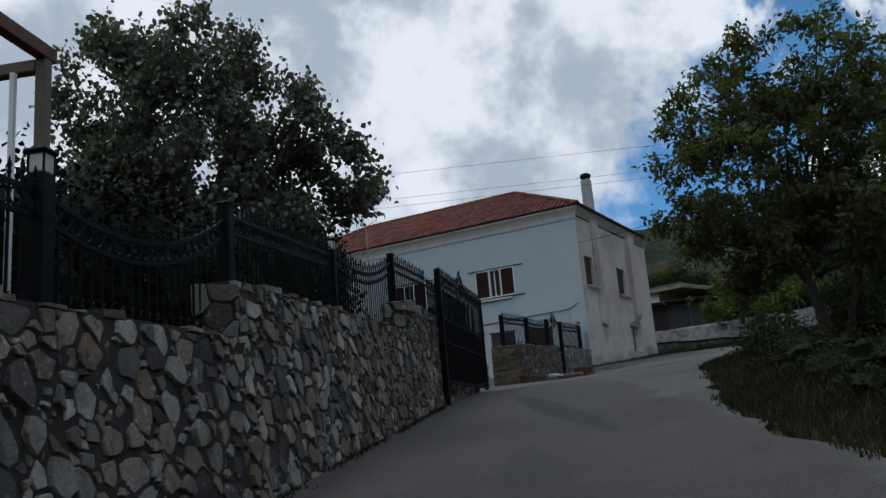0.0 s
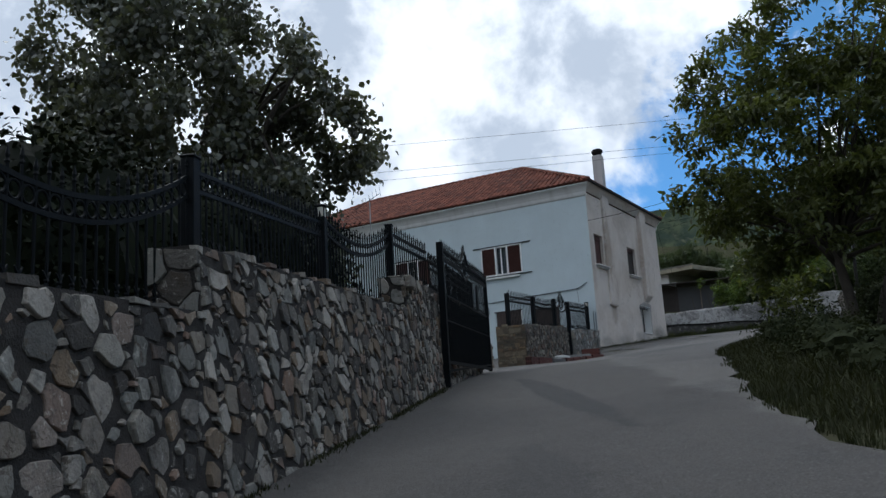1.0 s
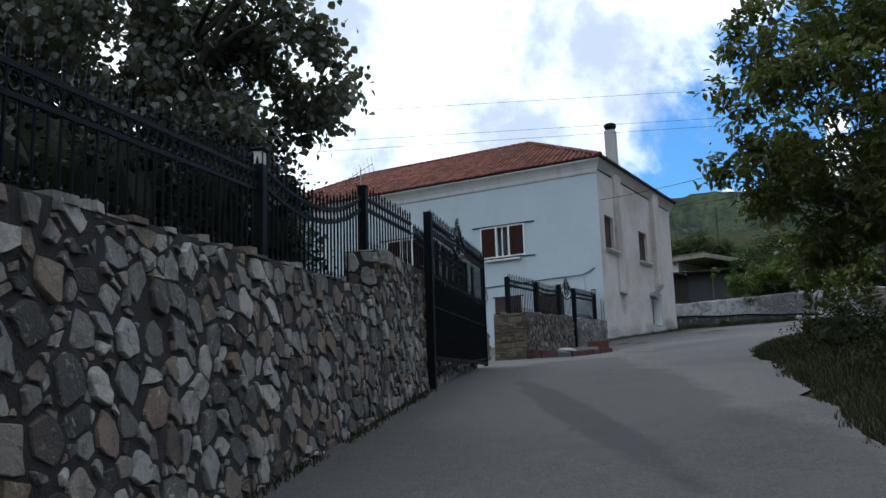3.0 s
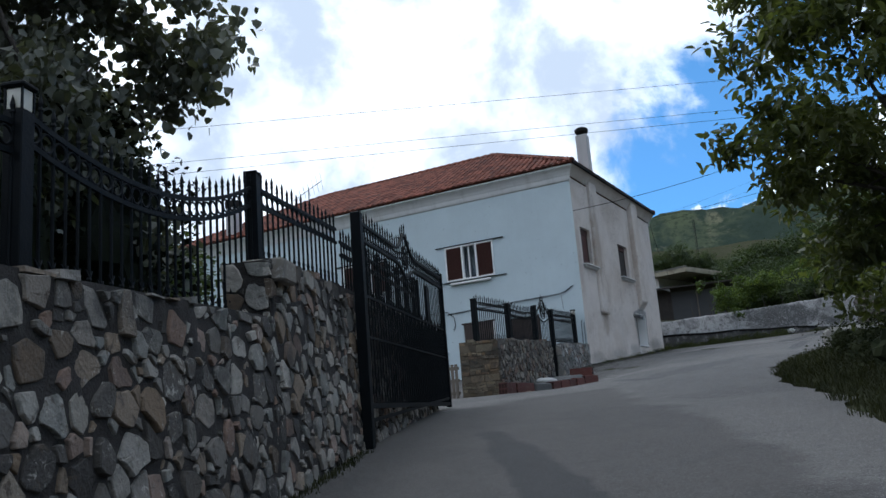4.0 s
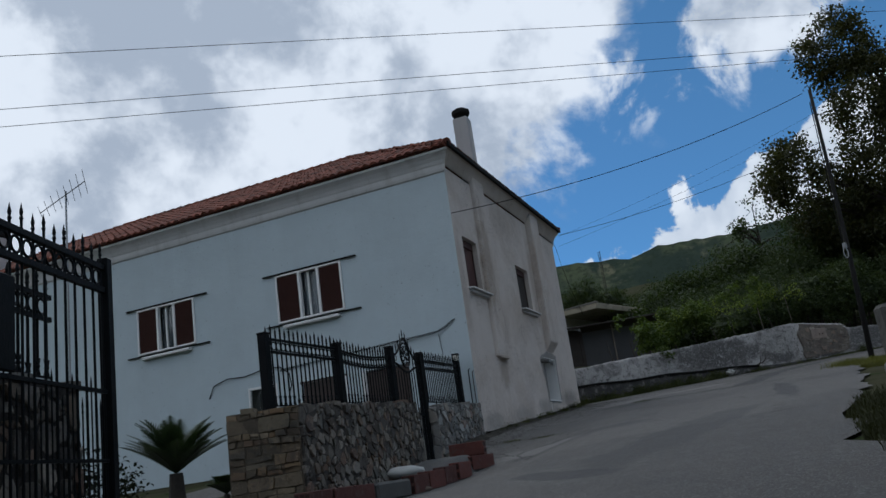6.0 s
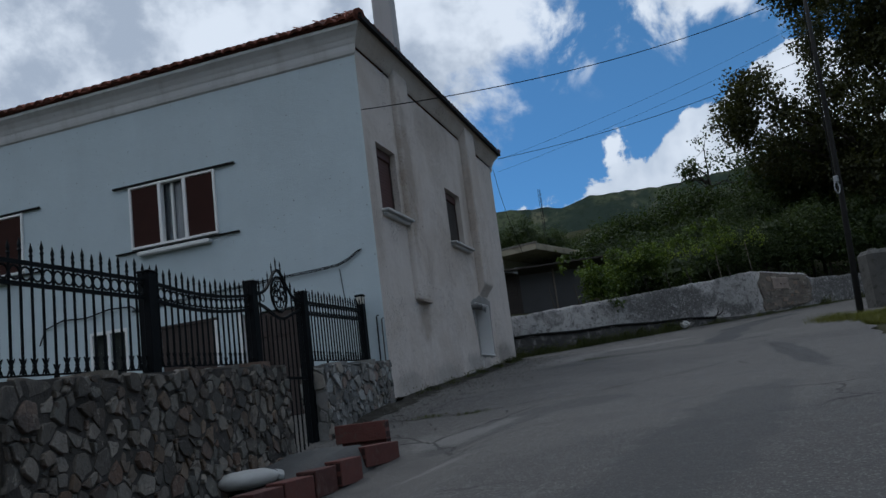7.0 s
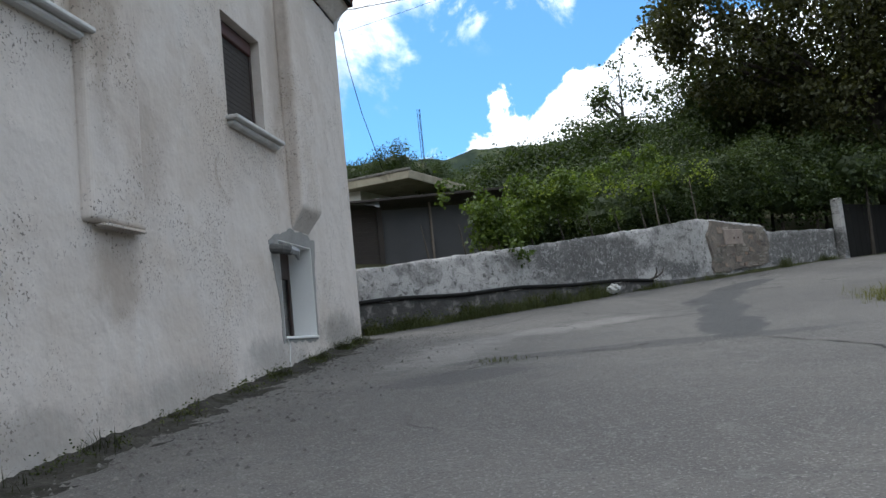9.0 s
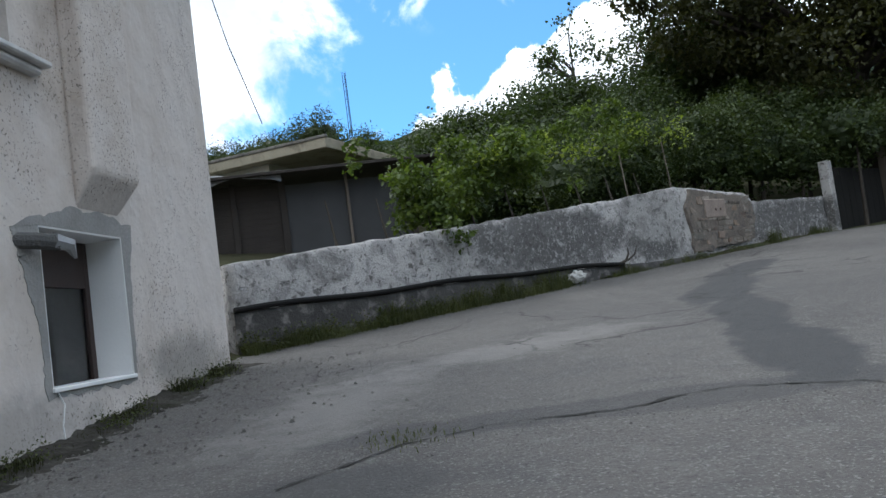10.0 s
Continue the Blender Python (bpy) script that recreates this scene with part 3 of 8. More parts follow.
def box(x0, y0, z0, x1, y1, z1, bevel=0.0, m=None, bm=None):
    b = bm or bmesh.new()
    r = bmesh.ops.create_cube(b, size=1.0)
    for v in r["verts"]:
        v.co = Vector((x0 + (v.co.x + 0.5) * (x1 - x0), y0 + (v.co.y + 0.5) * (y1 - y0), z0 + (v.co.z + 0.5) * (z1 - z0)))
    if bevel and not bm:
        bmesh.ops.bevel(b, geom=list(b.edges), offset=bevel, segments=1, profile=0.5, affect="EDGES")
    if m:
        bmesh.ops.transform(b, matrix=m, verts=r["verts"] if not bevel else b.verts)
    return b


def tube(points, radii, sides=8, verts=None, faces=None, cap=True):
    """A tube round a line of points: lists of verts and faces, added to those given."""
    verts, faces = ([] if verts is None else verts), ([] if faces is None else faces)
    pts = [Vector(p) for p in points]
    if not hasattr(radii, "__len__"):
        radii = [radii] * len(pts)
    base = len(verts)
    side = None
    for i, p in enumerate(pts):
        d = (pts[min(i + 1, len(pts) - 1)] - pts[max(i - 1, 0)]).normalized()
        if side is None:
            side = d.orthogonal().normalized()
        side = (side - d * side.dot(d)).normalized()
        other = d.cross(side)
        for k in range(sides):
            a = 2 * math.pi * k / sides
            verts.append(p + (side * math.cos(a) + other * math.sin(a)) * radii[i])
    for i in range(len(pts) - 1):
        for k in range(sides):
            a, b = base + i * sides + k, base + i * sides + (k + 1) % sides
            faces.append((a, b, b + sides, a + sides))
    if cap:
        faces.append(tuple(base + k for k in reversed(range(sides))))
        faces.append(tuple(base + (len(pts) - 1) * sides + k for k in range(sides)))
    return verts, faces


def ground_z(x, y):
    """Height of the road: a steady climb, with a dip along the low garden wall."""
    dip = float(np.interp(y, [21, 22, 23, 24, 25.2, 26.2, 27.4, 28.6, 30], [0, .09, .19, .26, .31, .33, .27, .12, 0]))
    side = min(1.0, max(0.0, (-8.0 - x) / 1.7)) * min(1.0, max(0.0, (x + 16.6) / 1.5))
    return float(np.interp(y, GY, GZ)) - dip * side * side * (3 - 2 * side)


GY = [-400, -40, -20, -1.45, 5.1, 13.2, 18.3, 24.9, 31.3, 41, 54, 80, 150, 400, 1200]
GZ = [-20, -4, -1.85, 0.35, 1.13, 1.98, 2.42, 3.0, 3.55, 4.34, 5.43, 7.8, 14, 30, 60]


def lerp(a, b, f):
    return a + (b - a) * f


def leaves(name, centres, sizes, mat, parent=None, droop=0.5, wide=0.75, kind="", seed=1, fold=0.25, label=""):
    """One mesh of many single leaves: six-cornered blades folded along the midrib, hanging as far as droop says."""
    rng = np.random.default_rng(seed)
    c = np.asarray(centres, float)
    n = len(c)
    s = np.broadcast_to(np.asarray(sizes, float), (n,))
    az = rng.uniform(0, 2 * np.pi, n)
    pitch = rng.normal(-droop * 1.2, 0.55, n)
    along = np.stack([np.cos(az) * np.cos(pitch), np.sin(az) * np.cos(pitch), np.sin(pitch)], 1)
    spin = rng.normal(0, 0.7, n)
    flat = np.stack([-np.sin(az), np.cos(az), np.zeros(n)], 1)
    up = np.cross(along, flat)
    across = flat * np.cos(spin)[:, None] + up * np.sin(spin)[:, None]
    normal = np.cross(along, across)
    shape = [(0.0, 0.0, 0.0), (0.28, 0.5, 1.0), (0.68, 0.36, 1.0), (1.0, 0.0, 0.0), (0.68, -0.36, 1.0), (0.28, -0.5, 1.0)]
    v = np.empty((n, 6, 3))
    for k, (l, w, f) in enumerate(shape):
        v[:, k] = c + along * (l * s)[:, None] + across * (w * wide * s)[:, None] + normal * (f * fold * abs(w) * s)[:, None]
    faces = np.array([(0, 1, 2, 3), (0, 3, 4, 5)])
    idx = (np.arange(n) * 6)[:, None, None] + faces[None]
    o = root_origin(parent) if parent else Vector((0, 0, 0))
    me = bpy.data.meshes.new(name)
    me.vertices.add(n * 6)
    me.vertices.foreach_set("co", (v - np.array(o)).ravel())
    me.loops.add(n * 8)
    me.loops.foreach_set("vertex_index", idx.ravel().astype(np.int32))
    me.polygons.add(n * 2)
    me.polygons.foreach_set("loop_start", np.arange(0, n * 8, 4, dtype=np.int32))
    me.update(calc_edges=True)
    me.materials.append(mat)
    ob = new(name, me)
    if parent:
        ob.parent = parent
    if kind:
        ob["kind"] = kind
    if label:
        ob["label"] = label
    return ob


def clumps(lobes, count, per, spread, seed, shell=0.55, gap=0.0):
    """Leaf places: clumps through the outer part of some ellipsoids (x, y, z, rx, ry, rz), leaves thick round each clump's heart."""
    rng = np.random.default_rng(seed)
    vol = np.array([l[3] * l[4] * l[5] for l in lobes]) ** 0.8
    pick = rng.choice(len(lobes), count, p=vol / vol.sum())
    d = rng.normal(size=(count, 3))
    d /= np.linalg.norm(d, axis=1)[:, None]
    r = rng.uniform(shell, 1.0, count) ** 0.6
    lb = np.array(lobes)[pick]
    c = lb[:, :3] + d * r[:, None] * lb[:, 3:6]
    if gap:
        keep = np.array([noise.noise(Vector(p) * 0.75 + Vector((seed, 0, 0))) > -gap for p in c])
        c = c[keep]
    pts = np.repeat(c, per, 0) + rng.normal(size=(len(c) * per, 3)) * np.asarray(spread)
    return pts, c


def tree(name, foot, trunk_top, radius, lobes, clump_n, per, spread, size, mat, label, category="tree", seed=1, droop=0.5, shell=0.5, gap=0.3, limbs=14, wide=0.75):
    t = thing(name, foot, label, category)
    rng = random.Random(seed)
    pts, hearts = clumps(lobes, clump_n, per, spread, seed, shell, gap)
    f, tt = Vector(foot), Vector(trunk_top)
    bend = Vector((rng.uniform(-.12, .12), rng.uniform(-.12, .12), 0))
    v, fc = tube([f - Vector((0, 0, 0.25)), lerp(f, tt, 0.12), lerp(f, tt, 0.5) + bend, tt], [radius * 1.5, radius * 1.08, radius * 0.9, radius * 0.7], 10)
    solid("trunk", v, fc, M_BARK, t, flat=False)
    order = list(range(len(hearts)))
    rng.shuffle(order)
    for k in order[:limbs]:
        h = Vector(hearts[k])
        s = lerp(f, tt, rng.uniform(0.7, 1.0))
        mid = lerp(s, h, 0.5) + Vector((rng.uniform(-.25, .25), rng.uniform(-.25, .25), rng.uniform(0.1, .45)))
        v, fc = tube([s, lerp(s, mid, 0.5) + Vector((0, 0, .06)), mid, lerp(mid, h, 0.6), h], [radius * .45, radius * .36, radius * .26, radius * .16, 0.012], 7)
        for _ in range(3):
            k2 = Vector(hearts[rng.choice(order)])
            if (k2 - mid).length < 1.6:
                tube([mid, lerp(mid, k2, 0.5) + Vector((0, 0, .1)), k2], [radius * .2, radius * .12, 0.01], 5, v, fc)
        solid("limb", v, fc, M_BARK, t, flat=False)
    rs = np.random.default_rng(seed + 7).uniform(0.65, 1.2, len(pts)) * size
    crown = leaves("crown", pts, rs, mat, t, droop, wide, "stuff", seed)
    return t


def blades(name, places, heights, mat, label, category="grass", seed=3, lean=0.35, width=0.012, kind="stuff"):
    """Grass: thin bent blades, each of three points a side."""
    rng = np.random.default_rng(seed)
    p = np.asarray(places, float)
    n = len(p)
    h = np.broadcast_to(np.asarray(heights, float), (n,)) * rng.uniform(0.15, 1.0, n) ** 0.8 * 1.25
    az = rng.uniform(0, 2 * np.pi, n)
    out = np.stack([np.cos(az), np.sin(az), np.zeros(n)], 1)
    side = np.stack([-np.sin(az), np.cos(az), np.zeros(n)], 1) * (width * rng.uniform(0.5, 1.2, n)[:, None] * (0.5 + h[:, None]))
    ln = rng.uniform(0.1, 1.0, n) * lean
    mid = p + out * (ln * h * 0.35)[:, None] + np.array([0, 0, 1]) * (h * 0.6)[:, None]
    tip = p + out * (ln * h * 1.3)[:, None] + np.array([0, 0, 1]) * h[:, None]
    v = np.stack([p - side, p + side, mid + side * 0.8, mid - side * 0.8, tip], 1)
    verts = v.reshape(-1, 3)
    faces = []
    for i in range(n):
        b = i * 5
        faces += [(b, b + 1, b + 2, b + 3), (b + 3, b + 2, b + 4)]
    ob = solid(name, verts, faces, mat)
    return tagged(ob, label, category, "", kind)

# ---- ground, road, distance ----


def behind_wall(x, y):
    return ((y - 42.2) - (x + 11.9)) / 1.4142


def hill_z(x, y):
    z = ground_z(x, y) - 0.03 - (0.16 if -12.5 < x < -6.5 and 19 < y < 32 else 0.0)
    d = behind_wall(x, y)
    if d > 0.3 and y > 40:
        z += min(d - 0.3, 1.0) * 0.9 + max(0.0, min(d, 60.0) - 1.3) * 0.17 + 0.25 * noise.noise(Vector((x * 0.15, y * 0.15, 0)))
    r = math.hypot(x, y)
    if r > 150:
        z += (r - 150) * 0.02 * max(0.0, noise.noise(Vector((x * 0.003, y * 0.003, 3.1))) + 0.2)
    return z


def sheet(name, xs, ys, zf, mat):
    verts = [(x, y, zf(x, y)) for y in ys for x in xs]
    n = len(xs)
    faces = [(j * n + i, j * n + i + 1, (j + 1) * n + i + 1, (j + 1) * n + i) for j in range(len(ys) - 1) for i in range(n - 1)]
    return solid(name, verts, faces, mat, flat=False)


fine_x = [-4000, -2000, -1000, -500, -250, -120, -70] + [-45 + 1.2 * i for i in range(61)] + [34, 45, 70, 120, 250, 500, 1000, 2000, 4000]
fine_y = [-4000, -2000, -1000, -400, -150, -60] + [-30 + 1.2 * i for i in range(100)] + [96, 105, 120, 150, 200, 300, 450, 700, 1000, 2000, 4000]
tagged(sheet("ground", fine_x, fine_y, hill_z, M_EARTH), "earth and weeds ground rising up the slope", "ground", "", "structure")


def road_left(y):
    if y > 42.2:
        return -11.9 + (y - 42.2) + 0.12
    return float(np.interp(y, [-30, 4.8, 12.24, 13.2, 17.8, 18.6, 31.2, 31.4, 42.2], [9.6, -4.78, -7.7, -8.3, -9.9, -16.5, -16.5, -12.2, -11.8]))


def road_right(y):
    return float(np.interp(y, [-30, -1, 3, 5, 6.1, 8, 9, 11.7, 13.9, 16.3, 17.5, 19.5, 21.5, 23.6, 27.5, 39, 41.5, 47, 70], [14, 2.6, 0.9, -0.1, -0.65, -1.5, -1.8, -2.45, -3.0, -3.55, -4.0, -4.4, -4.65, -4.6, -4.1, -3.2, -1.0, 16, 40]))


road_y = [-30 + 0.5 * i for i in range(168)]
N_ACROSS = 22
rv, rf = [], []
for y in road_y:
    a, b = road_left(y), road_right(y)
    wob = 0.34 * noise.noise(Vector((y * 0.9, 0, 5))) + 0.16 * noise.noise(Vector((y * 2.3, 0, 9)))
    for i in range(N_ACROSS + 1):
        x = lerp(a, b + wob, i / N_ACROSS)
        rv.append((x, y, ground_z(x, y) + 0.012 * noise.noise(Vector((x * 0.6, y * 0.6, 0))) + 0.012))
for j in range(len(road_y) - 1):
    for i in range(N_ACROSS):
        k = j * (N_ACROSS + 1) + i
        rf.append((k, k + 1, k + N_ACROSS + 2, k + N_ACROSS + 1))
road = tagged(solid("road", rv, rf, M_ROAD, flat=False), "worn grey concrete village road climbing past the house", "road", "", "structure")


def strip(name, line, widths, mat, label, lift=0.006):
    """A flat ribbon on the road along a wavering line of (x, y)."""
    v, f = [], []
    pts = []
    for (a, b) in zip(line, line[1:]):
        n = max(2, int(math.dist(a, b) / 0.05))
        pts += [(lerp(a[0], b[0], k / n), lerp(a[1], b[1], k / n)) for k in range(n)]
    pts.append(line[-1])
    for i, (x, y) in enumerate(pts):
        q, p = pts[min(i + 1, len(pts) - 1)], pts[max(i - 1, 0)]
        d = Vector((q[0] - p[0], q[1] - p[1], 0)).normalized()
        nrm = Vector((-d.y, d.x, 0))
        s = i / (len(pts) - 1)
        w = lerp(widths[0], widths[1], s) * max(0.08, 1.1 * abs(noise.noise(Vector((x * 2.7, y * 2.7, 1)))) + 1.3 * abs(noise.noise(Vector((x * 9.0, y * 9.0, 1)))) - 0.1)
        wide = max(widths) > 0.3
        if wide:
            w = lerp(widths[0], widths[1], s) * (0.85 + 0.35 * noise.noise(Vector((s * 3, x, 1)))) * min(1.0, 5 * s + 0.15, 5 * (1 - s) + 0.15)
        off = 0.09 * noise.noise(Vector((x * 1.3, y * 1.3, 7))) + (0.0 if wide else 0.03 * noise.noise(Vector((x * 7, y * 7, 2))) + 0.014 * noise.noise(Vector((x * 19, y * 19, 2))))
        for sd in (-1, 1):
            q3 = Vector((x, y, 0)) + nrm * (off + sd * w * 0.5 * (1 + (0.08 if wide else 0.5) * noise.noise(Vector((x * 5, y * 5, sd)))))
            v.append((q3.x, q3.y, ground_z(q3.x, q3.y) + 0.012 + 0.012 * noise.noise(Vector((q3.x * 0.6, q3.y * 0.6, 0))) + lift))
    f = [(2 * i, 2 * i + 1, 2 * i + 3, 2 * i + 2) for i in range(len(pts) - 1)]
    return tagged(solid(name, v, f, mat), label, "road", "", "structure")


strip("road_crack", [(-9.33, 35.5), (-8.8, 36.15), (-8.25, 36.35), (-7.5, 36.4), (-6.75, 36.65), (-6.1, 36.35), (-5.6, 35.5), (-5.4, 34.8), (-5.38, 33.6), (-5.3, 32.5), (-5.25, 30.5), (-5.16, 28.9)], (0.055, 0.012), M_CRACK, "long open crack in the road with earth in it")
strip("road_crack", [(-11.2, 28.75), (-10.74, 29.08), (-10.03, 29.01), (-9.35, 28.9), (-8.74, 28.97), (-8.1, 28.72), (-7.57, 29.16), (-6.99, 29.8), (-6.33, 30.75), (-6.07, 30.75), (-5.95, 30.16)], (0.055, 0.05), M_CRACK, "curved crack in the road by the house corner")

# mountain behind the village; its unseen remainder is added to block low skylight
mv, mf = [], []
NA, NR = 720, 48
for ia in range(NA):
    az = radians(-180 + 360 * ia / (NA - 1))
    i = 28.0 + math.degrees(az) * 1.15
    ridge = float(np.interp(math.degrees(az), [-180, -60, -30, -14, -12, -8, -6.4, -2, 10, 40, 120, 180], [12, 11, 12, 12.1, 12.3, 11.9, 12.4, 12.2, 12.6, 12, 13, 12])) + 0.18 * noise.noise(Vector((i * 0.9, 2, 4))) + 0.10 * noise.noise(Vector((i * 2.9, 2, 4)))
    for j in range(NR):
        s = j / (NR - 1)
        r = 500 + 1100 * s
        x, y = r * math.sin(az), r * math.cos(az)
        gully = 1.0 - abs(noise.noise(Vector((i * 0.22 + 0.7 * s, 0.4 * s, 1.5)))) * 2.0
        h = (1600 * math.tan(radians(ridge))) * (s ** 1.25) + 4 + s * (1 - s) * (150 * gully - 60 + 80 * noise.noise(Vector((x * 0.006, y * 0.006, 4))) + 40 * noise.noise(Vector((x * 0.015, y * 0.015, 9))))
        mv.append((x, y, h))
for i in range(NA - 1):
    for j in range(NR - 1):
        k = i * NR + j
        mf.append((k, k + NR, k + NR + 1, k + 1))
tagged(solid("backdrop", mv, mf, M_HILL, flat=False), "green scrub-covered mountain ridge far behind the village, carried round the unseen sides", "mountain", "", "structure")

# ---- stone walls ----


def clip_poly(poly, nx, ny, c):
    """The part of a convex polygon where nx*x + ny*y <= c."""
    out = []
    for i, p in enumerate(poly):
        q = poly[(i + 1) % len(poly)]
        dp, dq = nx * p[0] + ny * p[1] - c, nx * q[0] + ny * q[1] - c
        if dp <= 0:
            out.append(p)
        if (dp < 0 < dq) or (dq < 0 < dp):
            f = dp / (dp - dq)
            out.append((p[0] + (q[0] - p[0]) * f, p[1] + (q[1] - p[1]) * f))
    return out


def rubble(region, small, large, seed, joint=0.0115):
    """Irregular stones that fill a convex region of (u, v): a list of polygons."""
    rng = random.Random(seed)
    us, vs = [p[0] for p in region], [p[1] for p in region]
    sites = []
    for tries, (lo, hi) in ((260, (large * 0.8, large)), (900, (lerp(small, large, .35), large * 0.75)), (5000, (small, lerp(small, large, .4)))):
        for _ in range(int(tries * max(1.0, (max(us) - min(us)) / 6))):
            u, v, r = rng.uniform(min(us), max(us)), rng.uniform(min(vs), max(vs)), rng.uniform(lo, hi)
            if all((u - a) ** 2 + ((v - b) * 1.15) ** 2 > (0.86 * (r + q)) ** 2 for a, b, q in sites):
                sites.append((u, v, r))
    out = []
    skew = {}
    for i, (u, v, r) in enumerate(sites):
        poly = list(region)
        for j, (a, b, q) in enumerate(sites):
            dx, dy = a - u, b - v
            d2 = dx * dx + dy * dy
            if j == i or d2 > (4 * large) ** 2:
                continue
            key = (min(i, j), max(i, j))
            if key not in skew:
                skew[key] = rng.gauss(0, 0.24), rng.choice((0.3, 0.45, 0.6, 0.8, 1.1, 1.5, 2.1))
            d = math.sqrt(d2)
            f = (d2 + r * r - q * q) / (2 * d2)             # where the joint crosses the line between the two
            ca, sa = math.cos(skew[key][0]), math.sin(skew[key][0])
            nx, ny = (dx * ca - dy * sa) / d, (dx * sa + dy * ca) / d
            poly = clip_poly(poly, nx, ny, nx * (u + dx * f) + ny * (v + dy * f) - joint * skew[key][1] * min(1.25, max(0.45, (r + q) / 0.15)))
            if len(poly) < 3:
                break
        if len(poly) >= 3:
            area = abs(sum(p[0] * q[1] - q[0] * p[1] for p, q in zip(poly, poly[1:] + poly[:1]))) / 2
            rim = sum(math.dist(p, q) for p, q in zip(poly, poly[1:] + poly[:1]))
            if area > 0.0009 and area > 0.041 * rim * rim:
                out.append([(p[0] + 0.055 * noise.noise(Vector((p[0] * 3.3, p[1] * 3.3, 1.7))), p[1] + 0.055 * noise.noise(Vector((p[0] * 3.3, p[1] * 3.3, 9.2)))) for p in poly])
    return out


def coursed(region, low, high, seed, joint=0.004):
    """Roughly squared blocks in uneven courses over an upright region of (u, v): a list of polygons."""
    rng = random.Random(seed)
    u0, u1 = min(p[0] for p in region), max(p[0] for p in region)
    v, v1 = min(p[1] for p in region), max(p[1] for p in region)
    out = []
    while v < v1 - 0.03:
        h = rng.uniform(low, high)
        if v + h > v1 - 0.05:
            h = v1 - v
        u = u0
        while u < u1 - 0.03:
            w = h * rng.uniform(1.0, 2.4)
            if u + w > u1 - 0.06:
                w = u1 - u
            tiers = 2 if rng.random() < 0.18 else 1
            for k in range(tiers):
                a, b, c, d = u + joint, u + w - joint, v + h * k / tiers + joint, v + h * (k + 1) / tiers - joint
                out.append([(p[0] + 0.030 * noise.noise(Vector((p[0] * 4.1, p[1] * 4.1, 5.7))), p[1] + 0.040 * noise.noise(Vector((p[0] * 4.1, p[1] * 4.1, 2.2)))) for p in ((a, c), (b, c), (b, d), (a, d))])
            u += w
        v += h
    return out


def stone_piece(poly, to_world, rng, depth):
    """Verts and faces of one stone: a rough rim, a worn shoulder and a slightly domed face."""
    if len(poly) < 12:                       # worn corners
        soft = []
        for p, q in zip(poly, poly[1:] + poly[:1]):
            blunt = 0.17 if rng.random() < 0.3 else 0.06
            c1, c2 = rng.uniform(0.015, blunt), 1 - rng.uniform(0.015, blunt)
            soft += [(lerp(p[0], q[0], c1), lerp(p[1], q[1], c1)), (lerp(p[0], q[0], c2), lerp(p[1], q[1], c2))]
        poly = soft
    ring = []
    for p, q in zip(poly, poly[1:] + poly[:1]):
        ring.append(p)
        if math.dist(p, q) > 0.10:
            f = rng.uniform(0.3, 0.7)
            j = rng.uniform(-0.012, 0.010)
            ex, ey = q[0] - p[0], q[1] - p[1]
            L = math.hypot(ex, ey)
            ring.append((lerp(p[0], q[0], f) + ey / L * j, lerp(p[1], q[1], f) - ex / L * j))
    cu, cv = sum(p[0] for p in ring) / len(ring), sum(p[1] for p in ring) / len(ring)
    size = math.sqrt(sum((p[0] - cu) ** 2 + (p[1] - cv) ** 2 for p in ring) / len(ring))
    n = len(ring)
    tilt_u, tilt_v = rng.uniform(-0.2, 0.2), rng.uniform(-0.2, 0.2)
    verts = []
    for level, (shrink, d) in enumerate(((0.0, -0.03), (0.003, depth * 0.75), (0.007 + 0.02 * size, depth))):
        for u, v in ring:
            k = max(0.2, 1 - shrink / max(size, 0.03))
            uu, vv = cu + (u - cu) * k, cv + (v - cv) * k
            dd = d + (tilt_u * (uu - cu) + tilt_v * (vv - cv)) * (0.6 if level else 0) + (rng.uniform(-0.0025, 0.0025) if level else 0)
            verts.append(to_world(uu, vv, dd))
    verts.append(to_world(cu, cv, depth + 0.004 * rng.uniform(-0.6, 1.0)))
    faces = []
    for lev in range(2):
        for i in range(n):
            a, b = lev * n + i, lev * n + (i + 1) % n
            faces.append((a, b, b + n, a + n))
    faces += [(2 * n + i, 2 * n + (i + 1) % n, 3 * n) for i in range(n)]
    return verts, faces


